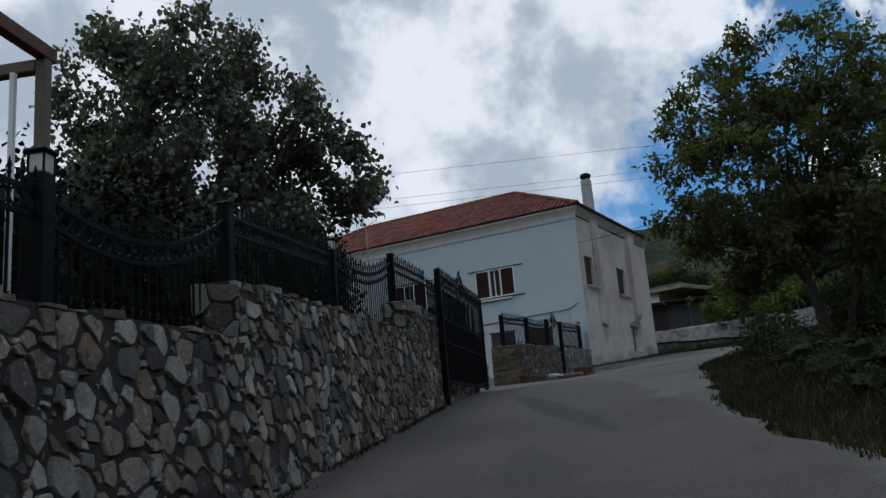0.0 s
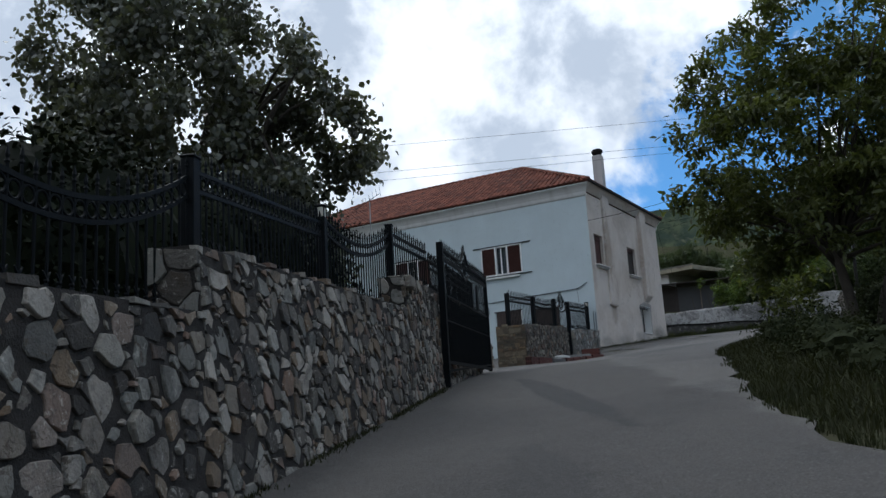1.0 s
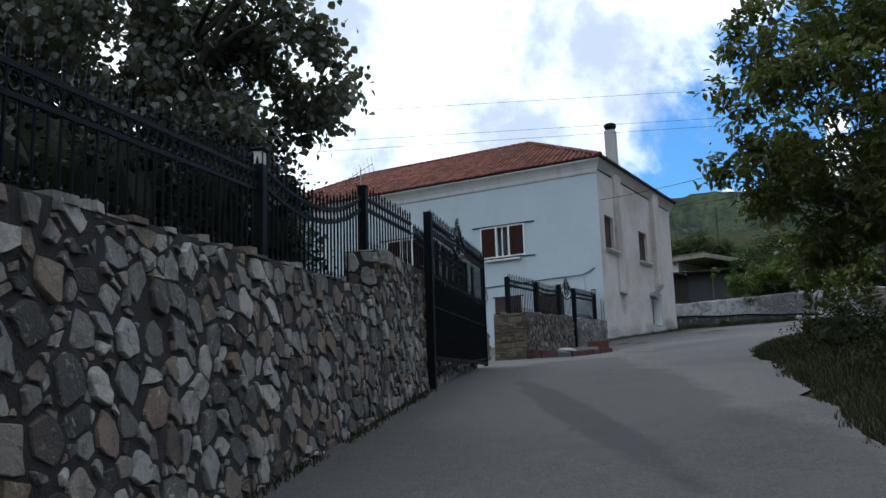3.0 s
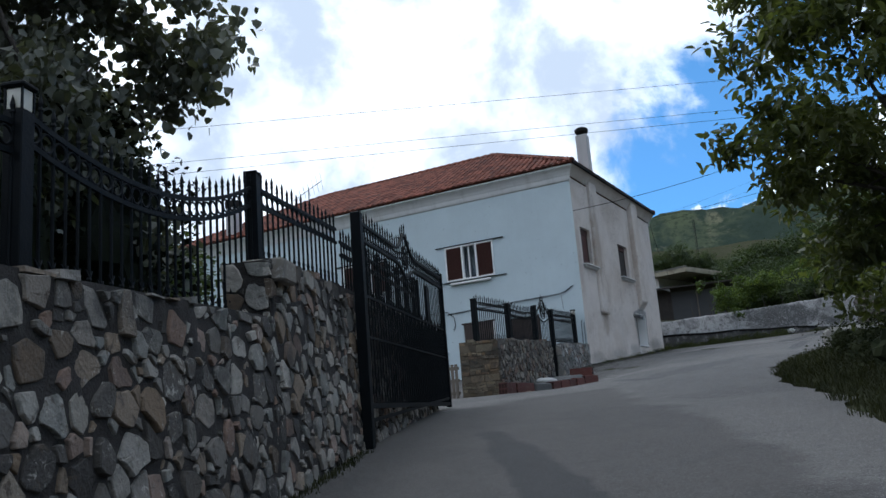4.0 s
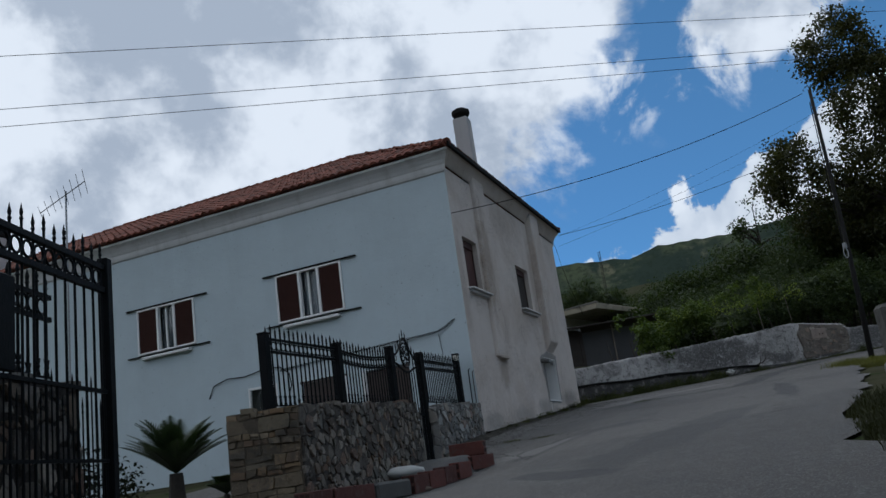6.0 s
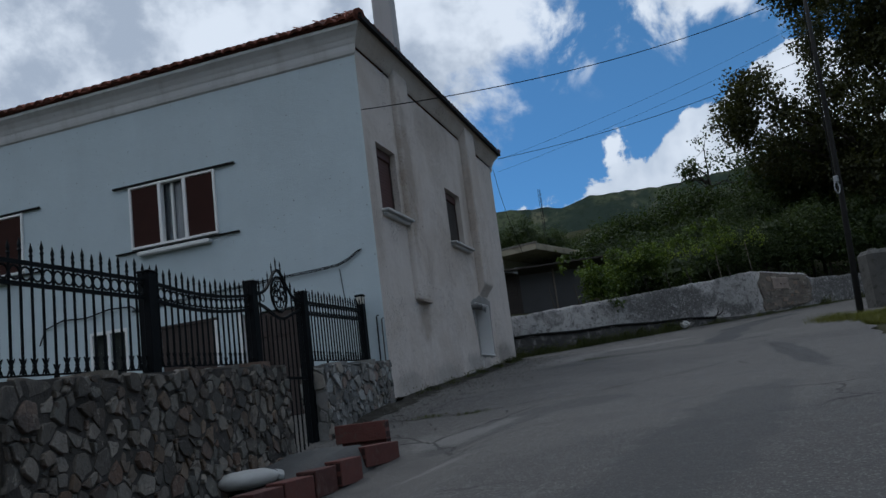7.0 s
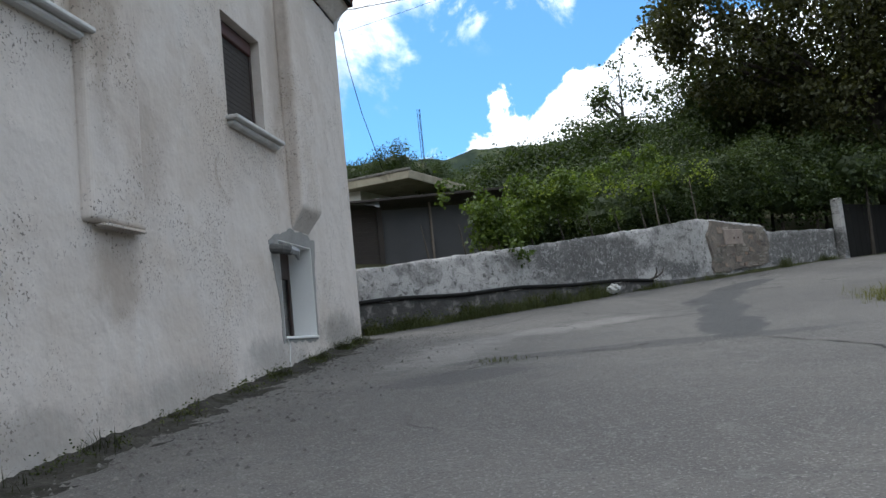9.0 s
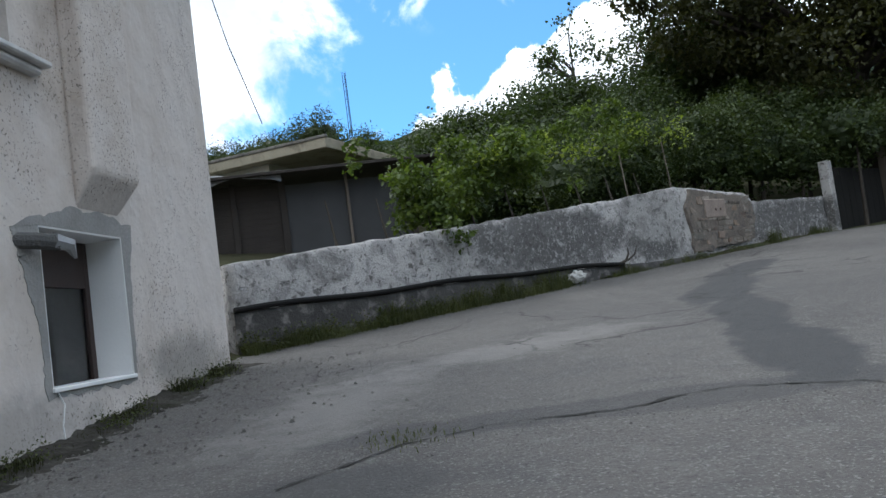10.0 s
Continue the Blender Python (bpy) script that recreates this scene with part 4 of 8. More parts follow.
def stone_wall(name, line, regions, tops, thick, batter, small, large, seed, mat, label, most=300, core=M_MORTAR, fill=None):
    """A rubble wall along a foot line of (x, y). regions: convex areas of (u, height) to fill with stones; tops: (u, height) of the crest."""
    seg = [0.0]
    for a, b in zip(line, line[1:]):
        seg.append(seg[-1] + math.dist(a, b))

    def at(u):
        k = min(max(0, next((i for i in range(len(seg) - 1) if u <= seg[i + 1]), len(seg) - 2)), len(seg) - 2)
        f = (u - seg[k]) / (seg[k + 1] - seg[k])
        d = Vector((line[k + 1][0] - line[k][0], line[k + 1][1] - line[k][1], 0)).normalized()
        return Vector((lerp(line[k][0], line[k + 1][0], f), lerp(line[k][1], line[k + 1][1], f), 0)), d

    def to_world(u, v, d):
        p, t = at(u)
        out = Vector((t.y, -t.x, 0))            # road side
        lean = lerp(batter[0], batter[1], u / seg[-1]) * (v - ground_z(p.x, p.y)) / 2.0
        return p + out * (d - lean) + Vector((0, 0, v))
    p0, _ = at(0)
    w = thing(name, (p0.x, p0.y, ground_z(p0.x, p0.y)), label, "wall", "", "structure")
    us = sorted({u for u, _ in tops} | {seg[-1] * k / 24 for k in range(25)})
    us = [u for u in us if tops[0][0] <= u <= tops[-1][0]]
    tu, tv = [u for u, _ in tops], [v for _, v in tops]
    v, f = [], []
    for u in us:
        p, t = at(u)
        top = float(np.interp(u, tu, tv)) - 0.015
        g = ground_z(p.x, p.y) - 0.4
        v += [to_world(u, g, 0), to_world(u, top, 0), to_world(u, top, -thick), to_world(u, g, -thick)]
    for i in range(len(us) - 1):
        for k in range(4):
            a, b = i * 4 + k, i * 4 + (k + 1) % 4
            f.append((a, b, b + 4, a + 4))
    f += [(3, 2, 1, 0), tuple(len(v) - 4 + k for k in range(4))]
    solid("mortar_core", v, f, core, w)
    # bedding mortar: an uneven skin that laps over the rims of some stones and stands back between others
    step = 0.045
    mu = [us[0] + (us[-1] - us[0]) * k / int((us[-1] - us[0]) / step) for k in range(int((us[-1] - us[0]) / step) + 1)]
    nv = 52
    v, f = [], []
    for u in mu:
        p, _ = at(u)
        lo, hi = ground_z(p.x, p.y) - 0.3, float(np.interp(u, tu, tv)) - 0.012
        for k in range(nv):
            z = lerp(lo, hi, k / (nv - 1))
            d = 0.007 + 0.015 * noise.noise(Vector((u * 2.1, z * 2.1, 3.0 + seed))) + 0.013 * noise.noise(Vector((u * 6.3, z * 6.3, 8.0 + seed))) + 0.009 * noise.noise(Vector((u * 17.0, z * 17.0, 1.0)))
            v.append(to_world(u, z, max(0.003, d)))
    for i in range(len(mu) - 1):
        if abs(np.interp(mu[i], tu, tv) - np.interp(mu[i + 1], tu, tv)) > 0.2:
            continue
        for k in range(nv - 1):
            q = i * nv + k
            f.append((q, q + nv, q + nv + 1, q + 1))
    solid("bedding_mortar", v, f, core, w, flat=False)
    rng = random.Random(seed)
    stones = [poly for i, r in enumerate(regions) for poly in (fill or rubble)(r, small, large, seed + i)]
    stones.sort(key=lambda poly: -max(p[0] for p in poly))
    rest_v, rest_f = [], []
    for i, poly in enumerate(stones):
        sv, sf = stone_piece(poly, to_world, rng, rng.uniform(0.012, 0.044))
        if i < most:
            solid("stone", sv, sf, mat, w)
        else:
            b = len(rest_v)
            rest_v += sv
            rest_f += [tuple(b + k for k in face) for face in sf]
    # flat capping stones along the crest
    u = us[0]
    while u < us[-1] - 0.1:
        L = rng.uniform(0.12, 0.28)
        mid = min(u + L / 2, us[-1])
        near = float(np.interp(u + 0.02, tu, tv)), float(np.interp(min(u + L, us[-1]) - 0.02, tu, tv))
        if abs(near[0] - near[1]) < 0.12 and rng.random() < 0.4:
            h = rng.uniform(-0.02, 0.035)
            cv, ca = [], []
            for uu, zz in ((u + 0.012, near[0]), (min(u + L, us[-1]) - 0.012, near[1])):
                for dd in (0.03 + rng.uniform(-.02, .02), -thick * rng.uniform(0.55, 0.95)):
                    for hh in (-0.03, h + rng.uniform(-0.012, 0.012)):
                        cv.append(to_world(uu, zz + hh, dd))
            ca = [(0, 1, 3, 2), (4, 6, 7, 5), (0, 4, 5, 1), (2, 3, 7, 6), (1, 5, 7, 3), (0, 2, 6, 4)]
            b = len(rest_v)
            rest_v += cv
            rest_f += [tuple(b + k for k in face) for face in ca]
        u += L
    rest = solid("stonework", rest_v, rest_f, mat, w)
    rest["kind"] = "stuff"
    return w, at, to_world


# retaining wall on the road, stepped, with a pier before the gate and on behind the parked gate
W1_LINE = [(-2.55, -1.2), (-4.82, 4.75), (-7.76, 12.24), (-8.5, 14.2), (-9.95, 18.2)]
W1_LEN = [0.0]
for a, b in zip(W1_LINE, W1_LINE[1:]):
    W1_LEN.append(W1_LEN[-1] + math.dist(a, b))


def w1_u(y):
    return float(np.interp(y, [p[1] for p in W1_LINE], W1_LEN))


def w1_x(y):
    return float(np.interp(y, [p[1] for p in W1_LINE], [p[0] for p in W1_LINE]))


U_STEP, U_PIER = w1_u(4.05), w1_u(10.75)
U_END = W1_LEN[-1]
g_at = lambda u: ground_z(0, float(np.interp(u, W1_LEN, [p[1] for p in W1_LINE])))
REG1 = []
for a, b, ta, tb in ((0.0, 3.0, 2.34, 2.38), (3.0, U_STEP, 2.38, 2.45), (U_STEP, 7.4, 2.98, 3.03), (7.4, 10.4, 3.03, 3.15), (10.4, U_PIER, 3.15, 3.26), (U_PIER, U_PIER + 2.2, 3.80, 3.88), (U_PIER + 2.2, U_END, 3.82, 3.90)):
    REG1.append([(a, g_at(a) - 0.1), (b, g_at(b) - 0.1), (b, tb - 0.03), (a, ta - 0.03)])
TOPS1 = [(0.0, 2.34), (U_STEP - 0.01, 2.45), (U_STEP, 2.98), (U_PIER - 0.01, 3.26), (U_PIER, 3.78), (U_PIER + 2.2, 3.88), (U_END, 3.90)]
wall_1, w1_at, w1_world = stone_wall("wall_street", W1_LINE, REG1, TOPS1, 0.42, (0.34, 0.02), 0.028, 0.145, 11, M_STONE, "grey rubble stone retaining wall with dark mortar along the road",
                                        fill=lambda *a: rubble(*a, joint=0.0155))
solid("stone", *(lambda b: ([v.co.copy() for v in b.verts], [[v.index for v in f.verts] for f in b.faces]))(box(-0.22, -0.27, 3.585, 0.175, 0.12, 3.795, 0.022, pose(w1_x(11.0) - 0.2, 11.0, 0, 0, 0, 21))), M_STONE4, wall_1, "large pale capping stone on the pier")

def end_face(name, parent, corner, across, width, z0, z1, seed, mat):
    """Stones on the end of a wall, seen from down the road."""
    c, a = Vector((*corner, 0)), Vector((*across, 0)).normalized()
    n = Vector((a.y, -a.x, 0))
    if n.y > 0:
        n = -n
    rng = random.Random(seed)
    for poly in rubble([(0.0, z0), (width, z0), (width, z1), (0.0, z1)], 0.05, 0.2, seed):
        sv, sf = stone_piece(poly, lambda u, v, d: c + a * u + n * d + Vector((0, 0, v)), rng, rng.uniform(0.01, 0.035))
        if (a.cross(Vector((0, 0, 1)))).dot(n) < 0:
            sf = [tuple(reversed(q)) for q in sf]
        solid("stone", sv, sf, mat, parent)


for uu, za, zb in ((U_STEP, 2.40, 2.95), (U_PIER, 3.2, 3.76)):
    p = w1_world(uu, (za + zb) / 2, 0.0)
    q = w1_world(uu, (za + zb) / 2, -0.42)
    end_face("pier", wall_1, (p.x, p.y), (q.x - p.x, q.y - p.y), 0.42, za, zb, 70 + int(uu), M_STONE)

# low garden wall before the house, in two lengths with the small gate between
W2A = [(-10.42, 22.0), (-10.94, 26.5)]
W2B = [(-11.40, 28.42), (-11.40, 30.80), (-11.57, 31.28)]
g2 = lambda y: ground_z(0, y)
stone_wall("wall_garden_1", W2A, [[(0, g2(21.95) - .3), (2.6, g2(24.5) - .4), (2.6, 4.03), (0, 3.91)], [(2.6, g2(24.5) - .4), (4.52, g2(26.5) - .4), (4.52, 4.10), (2.6, 4.03)]],
           [(0, 3.93), (2.6, 4.04), (4.53, 4.12)], 0.72, (0.06, 0.04), 0.028, 0.105, 23, M_STONE2, "low rubble stone garden wall with a capped top below the railing", core=M_MORTAR2)
wall_2b, w2b_at, w2b_world = stone_wall("wall_garden_2", W2B, [[(0, g2(28.4) - .4), (2.40, g2(30.8) - .3), (2.40, 4.23), (0, 4.17)], [(2.40, g2(30.8) - .3), (2.93, g2(31.3) - .3), (2.93, 4.24), (2.40, 4.23)]], [(0, 4.19), (2.93, 4.26)], 0.36, (0.04, 0.02), 0.03, 0.115, 31, M_STONE4,
           "short pale rubble stone wall from the small gate to the house corner", core=M_MORTAR3)
p, q = w2b_world(0, 3.7, 0.0), w2b_world(0, 3.7, -0.36)
end_face("pier", wall_2b, (p.x, p.y), (q.x - p.x, q.y - p.y), 0.36, 2.8, 4.15, 83, M_STONE4)
stone_wall("wall_garden_3", [(-11.28, 21.72), (-10.44, 21.98)], [[(0, 2.55), (0.86, 2.55), (0.86, 3.91), (0, 3.90)]], [(0, 3.92), (0.87, 3.93)], 0.2, (0.03, 0.03), 0.075, 0.17, 37, M_STONE5,
           "squared end of the low garden wall in ochre blocks", core=M_MORTAR5, fill=coursed)

# ---- railings ----
RING = {}


def ring_mesh(r, wire, mat):
    key = (round(r, 3), round(wire, 4))
    if key not in RING:
        v, f = [], []
        n, s = 14, 5
        for i in range(n):
            a = 2 * math.pi * i / n
            for k in range(s):
                b = 2 * math.pi * k / s
                rr = r + wire * math.cos(b)
                v.append((rr * math.cos(a), wire * math.sin(b), rr * math.sin(a)))
        for i in range(n):
            for k in range(s):
                f.append((i * s + k, ((i + 1) % n) * s + k, ((i + 1) % n) * s + (k + 1) % s, i * s + (k + 1) % s))
        RING[key] = mesh_from("ring", v, f, mat, False)
    return RING[key]


def bar(x, y, z0, z1, r, spear, cups, parent, dirn, mat=M_IRON):
    """An upright rod with a spear head above and a pair of leaf cups near its foot."""
    v, f = tube([(x, y, z0), (x, y, z1)], r, 6)
    if spear:
        tube([(x, y, z1), (x, y, z1 + 0.012), (x, y, z1 + 0.03), (x, y, z1 + 0.055), (x, y, z1 + 0.12)], [r, r * 1.55, r * 0.9, r * 1.4, 0.001], 6, v, f)
    if cups:
        zc = z0 + 0.07
        for s in (-1, 1):
            for up in (-1, 1):
                tube([(x, y, zc + 0.012 * up), (x + dirn.x * s * 0.016, y + dirn.y * s * 0.016, zc + 0.034 * up), (x + dirn.x * s * 0.036, y + dirn.y * s * 0.036, zc + 0.062 * up)], [r * 1.1, r * 0.95, r * 0.4], 5, v, f)
        tube([(x, y, zc - 0.018), (x, y, zc), (x, y, zc + 0.018)], [r * 1.05, r * 1.7, r * 1.05], 6, v, f)
    return solid("bar", v, f, mat, parent)


def railing(name, p0, p1, zb0, zb1, zt0, zt1, sag, spacing, label, cups=True, r=0.0115, ringed=True, drop=0.17, group="railings of the yard", foot=0.07):
    """A length of wrought railing: two top rails with rings between, spear-headed bars, a bottom rail. sag: how far the top dips in the middle."""
    a, b = Vector((*p0, 0)), Vector((*p1, 0))
    L = (b - a).length
    d = (b - a).normalized()
    t = thing(name, (p0[0], p0[1], zb0), label, "railing", group)
    n = max(3, round(L / spacing))

    def top(s):
        return lerp(zt0, zt1, s) - sag * (1 - (2 * s - 1) ** 2)

    def bottom(s):
        return lerp(zb0, zb1, s) + foot
    for off, nm in ((0.0, "top_rail"), (-drop, "ring_rail")):
        v, f = [], []
        for k in range(13):
            s = k / 12
            p = lerp(a, b, s)
            z = top(s) + off
            for dn, dz in ((-0.012, -0.018), (0.012, -0.018), (0.012, 0.018), (-0.012, 0.018)):
                v.append((p.x - d.y * dn, p.y + d.x * dn, z + dz))
        for k in range(12):
            for q in range(4):
                f.append((k * 4 + q, k * 4 + (q + 1) % 4, k * 4 + 4 + (q + 1) % 4, k * 4 + 4 + q))
        f += [(3, 2, 1, 0), (48, 49, 50, 51)]
        solid(nm, v, f, M_IRON, t)
    v, f = tube([(a.x, a.y, bottom(0)), (b.x, b.y, bottom(1))], 0.011, 4)
    solid("bottom_rail", v, f, M_IRON, t)
    gap = L / n
    for i in range(n):
        s = (i + 0.5) / n
        p = lerp(a, b, s)
        bar(p.x, p.y, bottom(s) - (0.05 if i % 6 == 0 else 0.0), top(s) + (0.085 if i % 2 else 0.05), r, True, cups, t, d)
    if ringed:
        turn = math.degrees(math.atan2(d.y, d.x))
        rm = ring_mesh(min(gap * 0.46, drop * 0.42), 0.0095, M_IRON)
        for i in range(1, n):
            s = i / n
            p = lerp(a, b, s)
            placed("ring", rm, pose(p.x, p.y, top(s) - drop / 2, 0, 0, turn), t)
    return t


def post(x, y, z0, z1, w, label, lamp=False, turn=0.0, name="railing_post", group="railing posts"):
    """A square hollow post with a flat cap, or with a small lantern on it."""
    t = thing(name, (x, y, z0), label, "post", group)
    m = pose(x, y, 0, 0, 0, turn)
    part("shaft", box(-w / 2, -w / 2, z0 - 0.15, w / 2, w / 2, z1, 0.006, m), M_IRON, t)
    if lamp:
        part("lantern", box(-w * .42, -w * .42, z1, w * .42, w * .42, z1 + 0.13, 0.006, m), M_LAMP, t, "frosted lantern glass")
        for sx in (-1, 1):
            for sy in (-1, 1):
                part("lantern_bar", box(sx * w * .44 - 0.006, sy * w * .44 - 0.006, z1, sx * w * .44 + 0.006, sy * w * .44 + 0.006, z1 + 0.13, 0, m), M_IRON, t)
        part("cap", box(-w * .62, -w * .62, z1 + 0.13, w * .62, w * .62, z1 + 0.165, 0.012, m), M_IRON, t)
    else:
        part("cap", box(-w * .58, -w * .58, z1, w * .58, w * .58, z1 + 0.025, 0.008, m), M_IRON, t)
    return t


F0, F1, F2, F3, F4 = (-4.30, 1.75), (-5.25, 4.36), (-6.72, 7.94), (-7.79, 11.10), (-8.42, 13.30)
post(*F0, 2.3, 3.34, 0.13, "black square fence post with a lantern on the stone wall", True, 21)
post(*F1, 2.9, 3.84, 0.12, "black square iron fence post on the stone wall", False, 21)
post(*F2, 3.0, 4.18, 0.12, "black square fence post with a lantern beside the tree", True, 21)
post(*F3, 3.2, 4.74, 0.12, "black square iron fence post beside the wall pier", False, 21)
for k, (a, b, zb, zt, sag) in enumerate(((F0, F1, (2.36, 2.44), (3.22, 3.70), 0.30), (F1, F2, (2.98, 3.12), (3.74, 4.10), 0.0), (F2, F3, (3.14, 3.24), (4.20, 4.62), 0.30), (F3, F4, (3.80, 3.90), (4.62, 4.66), 0.0))):
    railing("railing", a, b, zb[0], zb[1], zt[0], zt[1], sag, 0.125, ("black wrought-iron railing with spear tops and a dipping rail" if sag else "black wrought-iron railing with spear tops on the wall"))
railing("railing", (-4.30, 1.75), (-2.2, -3.6), 2.34, 2.0, 3.22, 2.9, 0.0, 0.125, "black wrought-iron railing with spear tops on the wall")
# railing above the wall that runs on behind the gate
F5 = (-10.1, 18.1)
railing("railing", (-8.52, 13.5), F5, 3.90, 3.92, 4.55, 4.60, 0.0, 0.125, "black iron railing on the wall behind the open gate")

# sliding gate, rolled open in front of the wall
G0, G1 = Vector((-8.07, 13.25, 0)), Vector((-9.78, 18.33, 0))
GD = (G1 - G0).normalized()
gate = thing("sliding_gate", (G0.x, G0.y, ground_z(0, 13.25)), "tall black wrought-iron sliding gate rolled open along the wall", "gate")
GTURN = math.degrees(math.atan2(GD.y, GD.x))
for s, zt in ((0.0, 4.80), (1.0, 4.88)):
    p = lerp(G0, G1, s)
    w = 0.062 if s == 0 else 0.042
    part("gate_post", box(-w, -w, (ground_z(0, p.y) - 0.1 if s == 0 else 2.46), w, w, zt, 0.006, pose(p.x, p.y, 0, 0, 0, GTURN)), M_IRON, gate)
CREST = 0.475


def gate_top(s):
    return lerp(4.70, 4.80, s) + 0.30 * math.exp(-((s - CREST) / 0.055) ** 2)


def gate_rail(nm, zf, th=0.021):
    v, f = [], []
    for k in range(61):
        s = k / 60
        p = lerp(G0, G1, s)
        for dn, dz in ((-th, -th), (th, -th), (th, th), (-th, th)):
            v.append((p.x - GD.y * dn, p.y + GD.x * dn, zf(s) + dz))
    for k in range(60):
        for q in range(4):
            f.append((k * 4 + q, k * 4 + (q + 1) % 4, k * 4 + 4 + (q + 1) % 4, k * 4 + 4 + q))
    solid(nm, v, f, M_IRON, gate)


gate_rail("top_rail", gate_top)
gate_rail("ring_rail", lambda s: lerp(4.49, 4.62, s) - 0.16 * math.exp(-((s - CREST) / 0.06) ** 2))
gate_rail("middle_rail", lambda s: lerp(3.80, 3.84, s), 0.014)
gate_rail("lock_rail", lambda s: lerp(3.30, 3.34, s), 0.012)
gate_rail("bottom_rail", lambda s: lerp(2.48, 2.52, s), 0.03)
gate_rail("foot_rail", lambda s: lerp(2.30, 2.62, s), 0.02)
NG = 40
for i in range(NG):
    s = (i + 0.5) / NG
    p = lerp(G0, G1, s)
    bar(p.x, p.y, 2.48, gate_top(s) + (0.085 if i % 2 else 0.05), 0.0095, True, False, gate, GD)
    p = lerp(G0, G1, (i + 1) / NG)
    if i < NG - 1:
        bar(p.x, p.y, 2.48, lerp(3.78, 3.82, s) - (0.0 if i % 2 else 0.16), 0.0055, True, False, gate, GD)
rm = ring_mesh(0.055, 0.010, M_IRON)
for i in range(1, NG):
    s = i / NG
    p = lerp(G0, G1, s)
    z = (gate_top(s) + lerp(4.49, 4.62, s) - 0.16 * math.exp(-((s - CREST) / 0.06) ** 2)) / 2
    placed("ring", rm, pose(p.x, p.y, z, 0, 0, GTURN), gate)


def scrollwork(parent, cx, cy, z, d, r, seed):
    """A rosette of scrolls and leaves inside a crest."""
    rng = random.Random(seed)
    for k in range(8):
        a0 = k * math.pi / 4
        pts = []
        for q in range(9):
            a = a0 + q * 0.42
            rr = r * (0.12 + 0.42 * math.sin(q / 8 * math.pi))
            c = r * 0.45
            pts.append((cx + d.x * (c * math.cos(a0) + rr * math.cos(a)), cy + d.y * (c * math.cos(a0) + rr * math.cos(a)), z + c * math.sin(a0) + rr * math.sin(a)))
        solid("scroll", *tube(pts, 0.009, 5), M_IRON, parent)
    for k in range(6):
        a = rng.uniform(0, 6.28)
        q = Vector((cx + d.x * r * .5 * math.cos(a), cy + d.y * r * .5 * math.cos(a), z + r * .5 * math.sin(a)))
        solid("leaf", *tube([q, q + Vector((0, 0, 0.03)), q + Vector((0, 0, 0.06))], [0.006, 0.02, 0.002], 6), M_IRON, parent)


pc = lerp(G0, G1, CREST)
scrollwork(gate, pc.x, pc.y, 4.68, GD, 0.24, 5)
for s, w in ((0.62, 0.06), (0.75, 0.10)):
    p = lerp(G0, G1, s)
    part("latch_plate", box(-w, -0.02, 3.86, w, 0.02, 4.46, 0.01, pose(p.x, p.y, 0, 0, 0, GTURN)), M_IRON, gate)

# railings on the low garden wall and the small gate in it
Q0, Q1, Q2, Q3, Q4 = (-11.30, 22.66), (-11.34, 24.64), (-11.51, 26.82), (-11.64, 28.40), (-11.90, 31.08)
post(*Q0, 3.95, 4.98, 0.12, "black square post at the start of the garden railing", False, 0)
post(*Q1, 4.02, 5.02, 0.13, "black square post of the garden railing", False, 0)
post(*Q2, 2.95, 5.17, 0.125, "black square gatepost of the small garden gate", False, 0)
post(*Q3, 2.95, 5.20, 0.13, "tall black gatepost of the small garden gate", False, 0)
post(*Q4, 4.2, 5.28, 0.12, "black square post with a lantern by the house corner", True, 0)
railing("railing", Q0, Q1, 3.97, 4.04, 4.93, 4.95, 0.0, 0.118, "black wrought-iron garden railing with rings on the low wall")
railing("railing", Q1, Q2, 4.06, 4.12, 4.95, 5.02, 0.07, 0.118, "black wrought-iron garden railing with a dipping rail on the low wall")
railing("railing", Q3, Q4, 4.19, 4.25, 5.08, 5.18, 0.0, 0.125, "black wrought-iron garden railing beside the house corner")
small = thing("garden_gate", (Q2[0], Q2[1], g2(27.3)), "narrow black wrought-iron garden gate with a scrolled round crest", "gate")
A2, B2 = Vector((*Q2, 0)), Vector((*Q3, 0))
D2 = (B2 - A2).normalized()


def small_top(s):
    return 5.06 + 0.37 * math.exp(-((s - 0.52) / 0.2) ** 2)


for nm, zf in (("top_rail", small_top), ("ring_rail", lambda s: 4.94 - 0.15 * math.exp(-((s - 0.52) / 0.25) ** 2)), ("middle_rail", lambda s: 4.02), ("bottom_rail", lambda s: 3.02)):
    v, f = [], []
    for k in range(25):
        s = k / 24
        p = lerp(A2, B2, s)
        for dn, dz in ((-0.014, -0.018), (0.014, -0.018), (0.014, 0.018), (-0.014, 0.018)):
            v.append((p.x - D2.y * dn, p.y + D2.x * dn, zf(s) + dz))
    for k in range(24):
        for q in range(4):
            f.append((k * 4 + q, k * 4 + (q + 1) % 4, k * 4 + 4 + (q + 1) % 4, k * 4 + 4 + q))
    solid(nm, v, f, M_IRON, small)
for i in range(11):
    s = (i + 0.7) / 11.4
    p = lerp(A2, B2, s)
    z1 = small_top(s) + 0.06
    if 0.2 < s < 0.76:
        bar(p.x, p.y, 3.02, 4.80, 0.011, False, i % 2 == 0, small, D2)
        bar(p.x, p.y, small_top(s) - 0.02, z1, 0.0085, True, False, small, D2)
    else:
        bar(p.x, p.y, 3.02, z1, 0.011, True, i % 2 == 0, small, D2)
GM = lerp(A2, B2, 0.52)
GT = math.degrees(math.atan2(D2.y, D2.x))
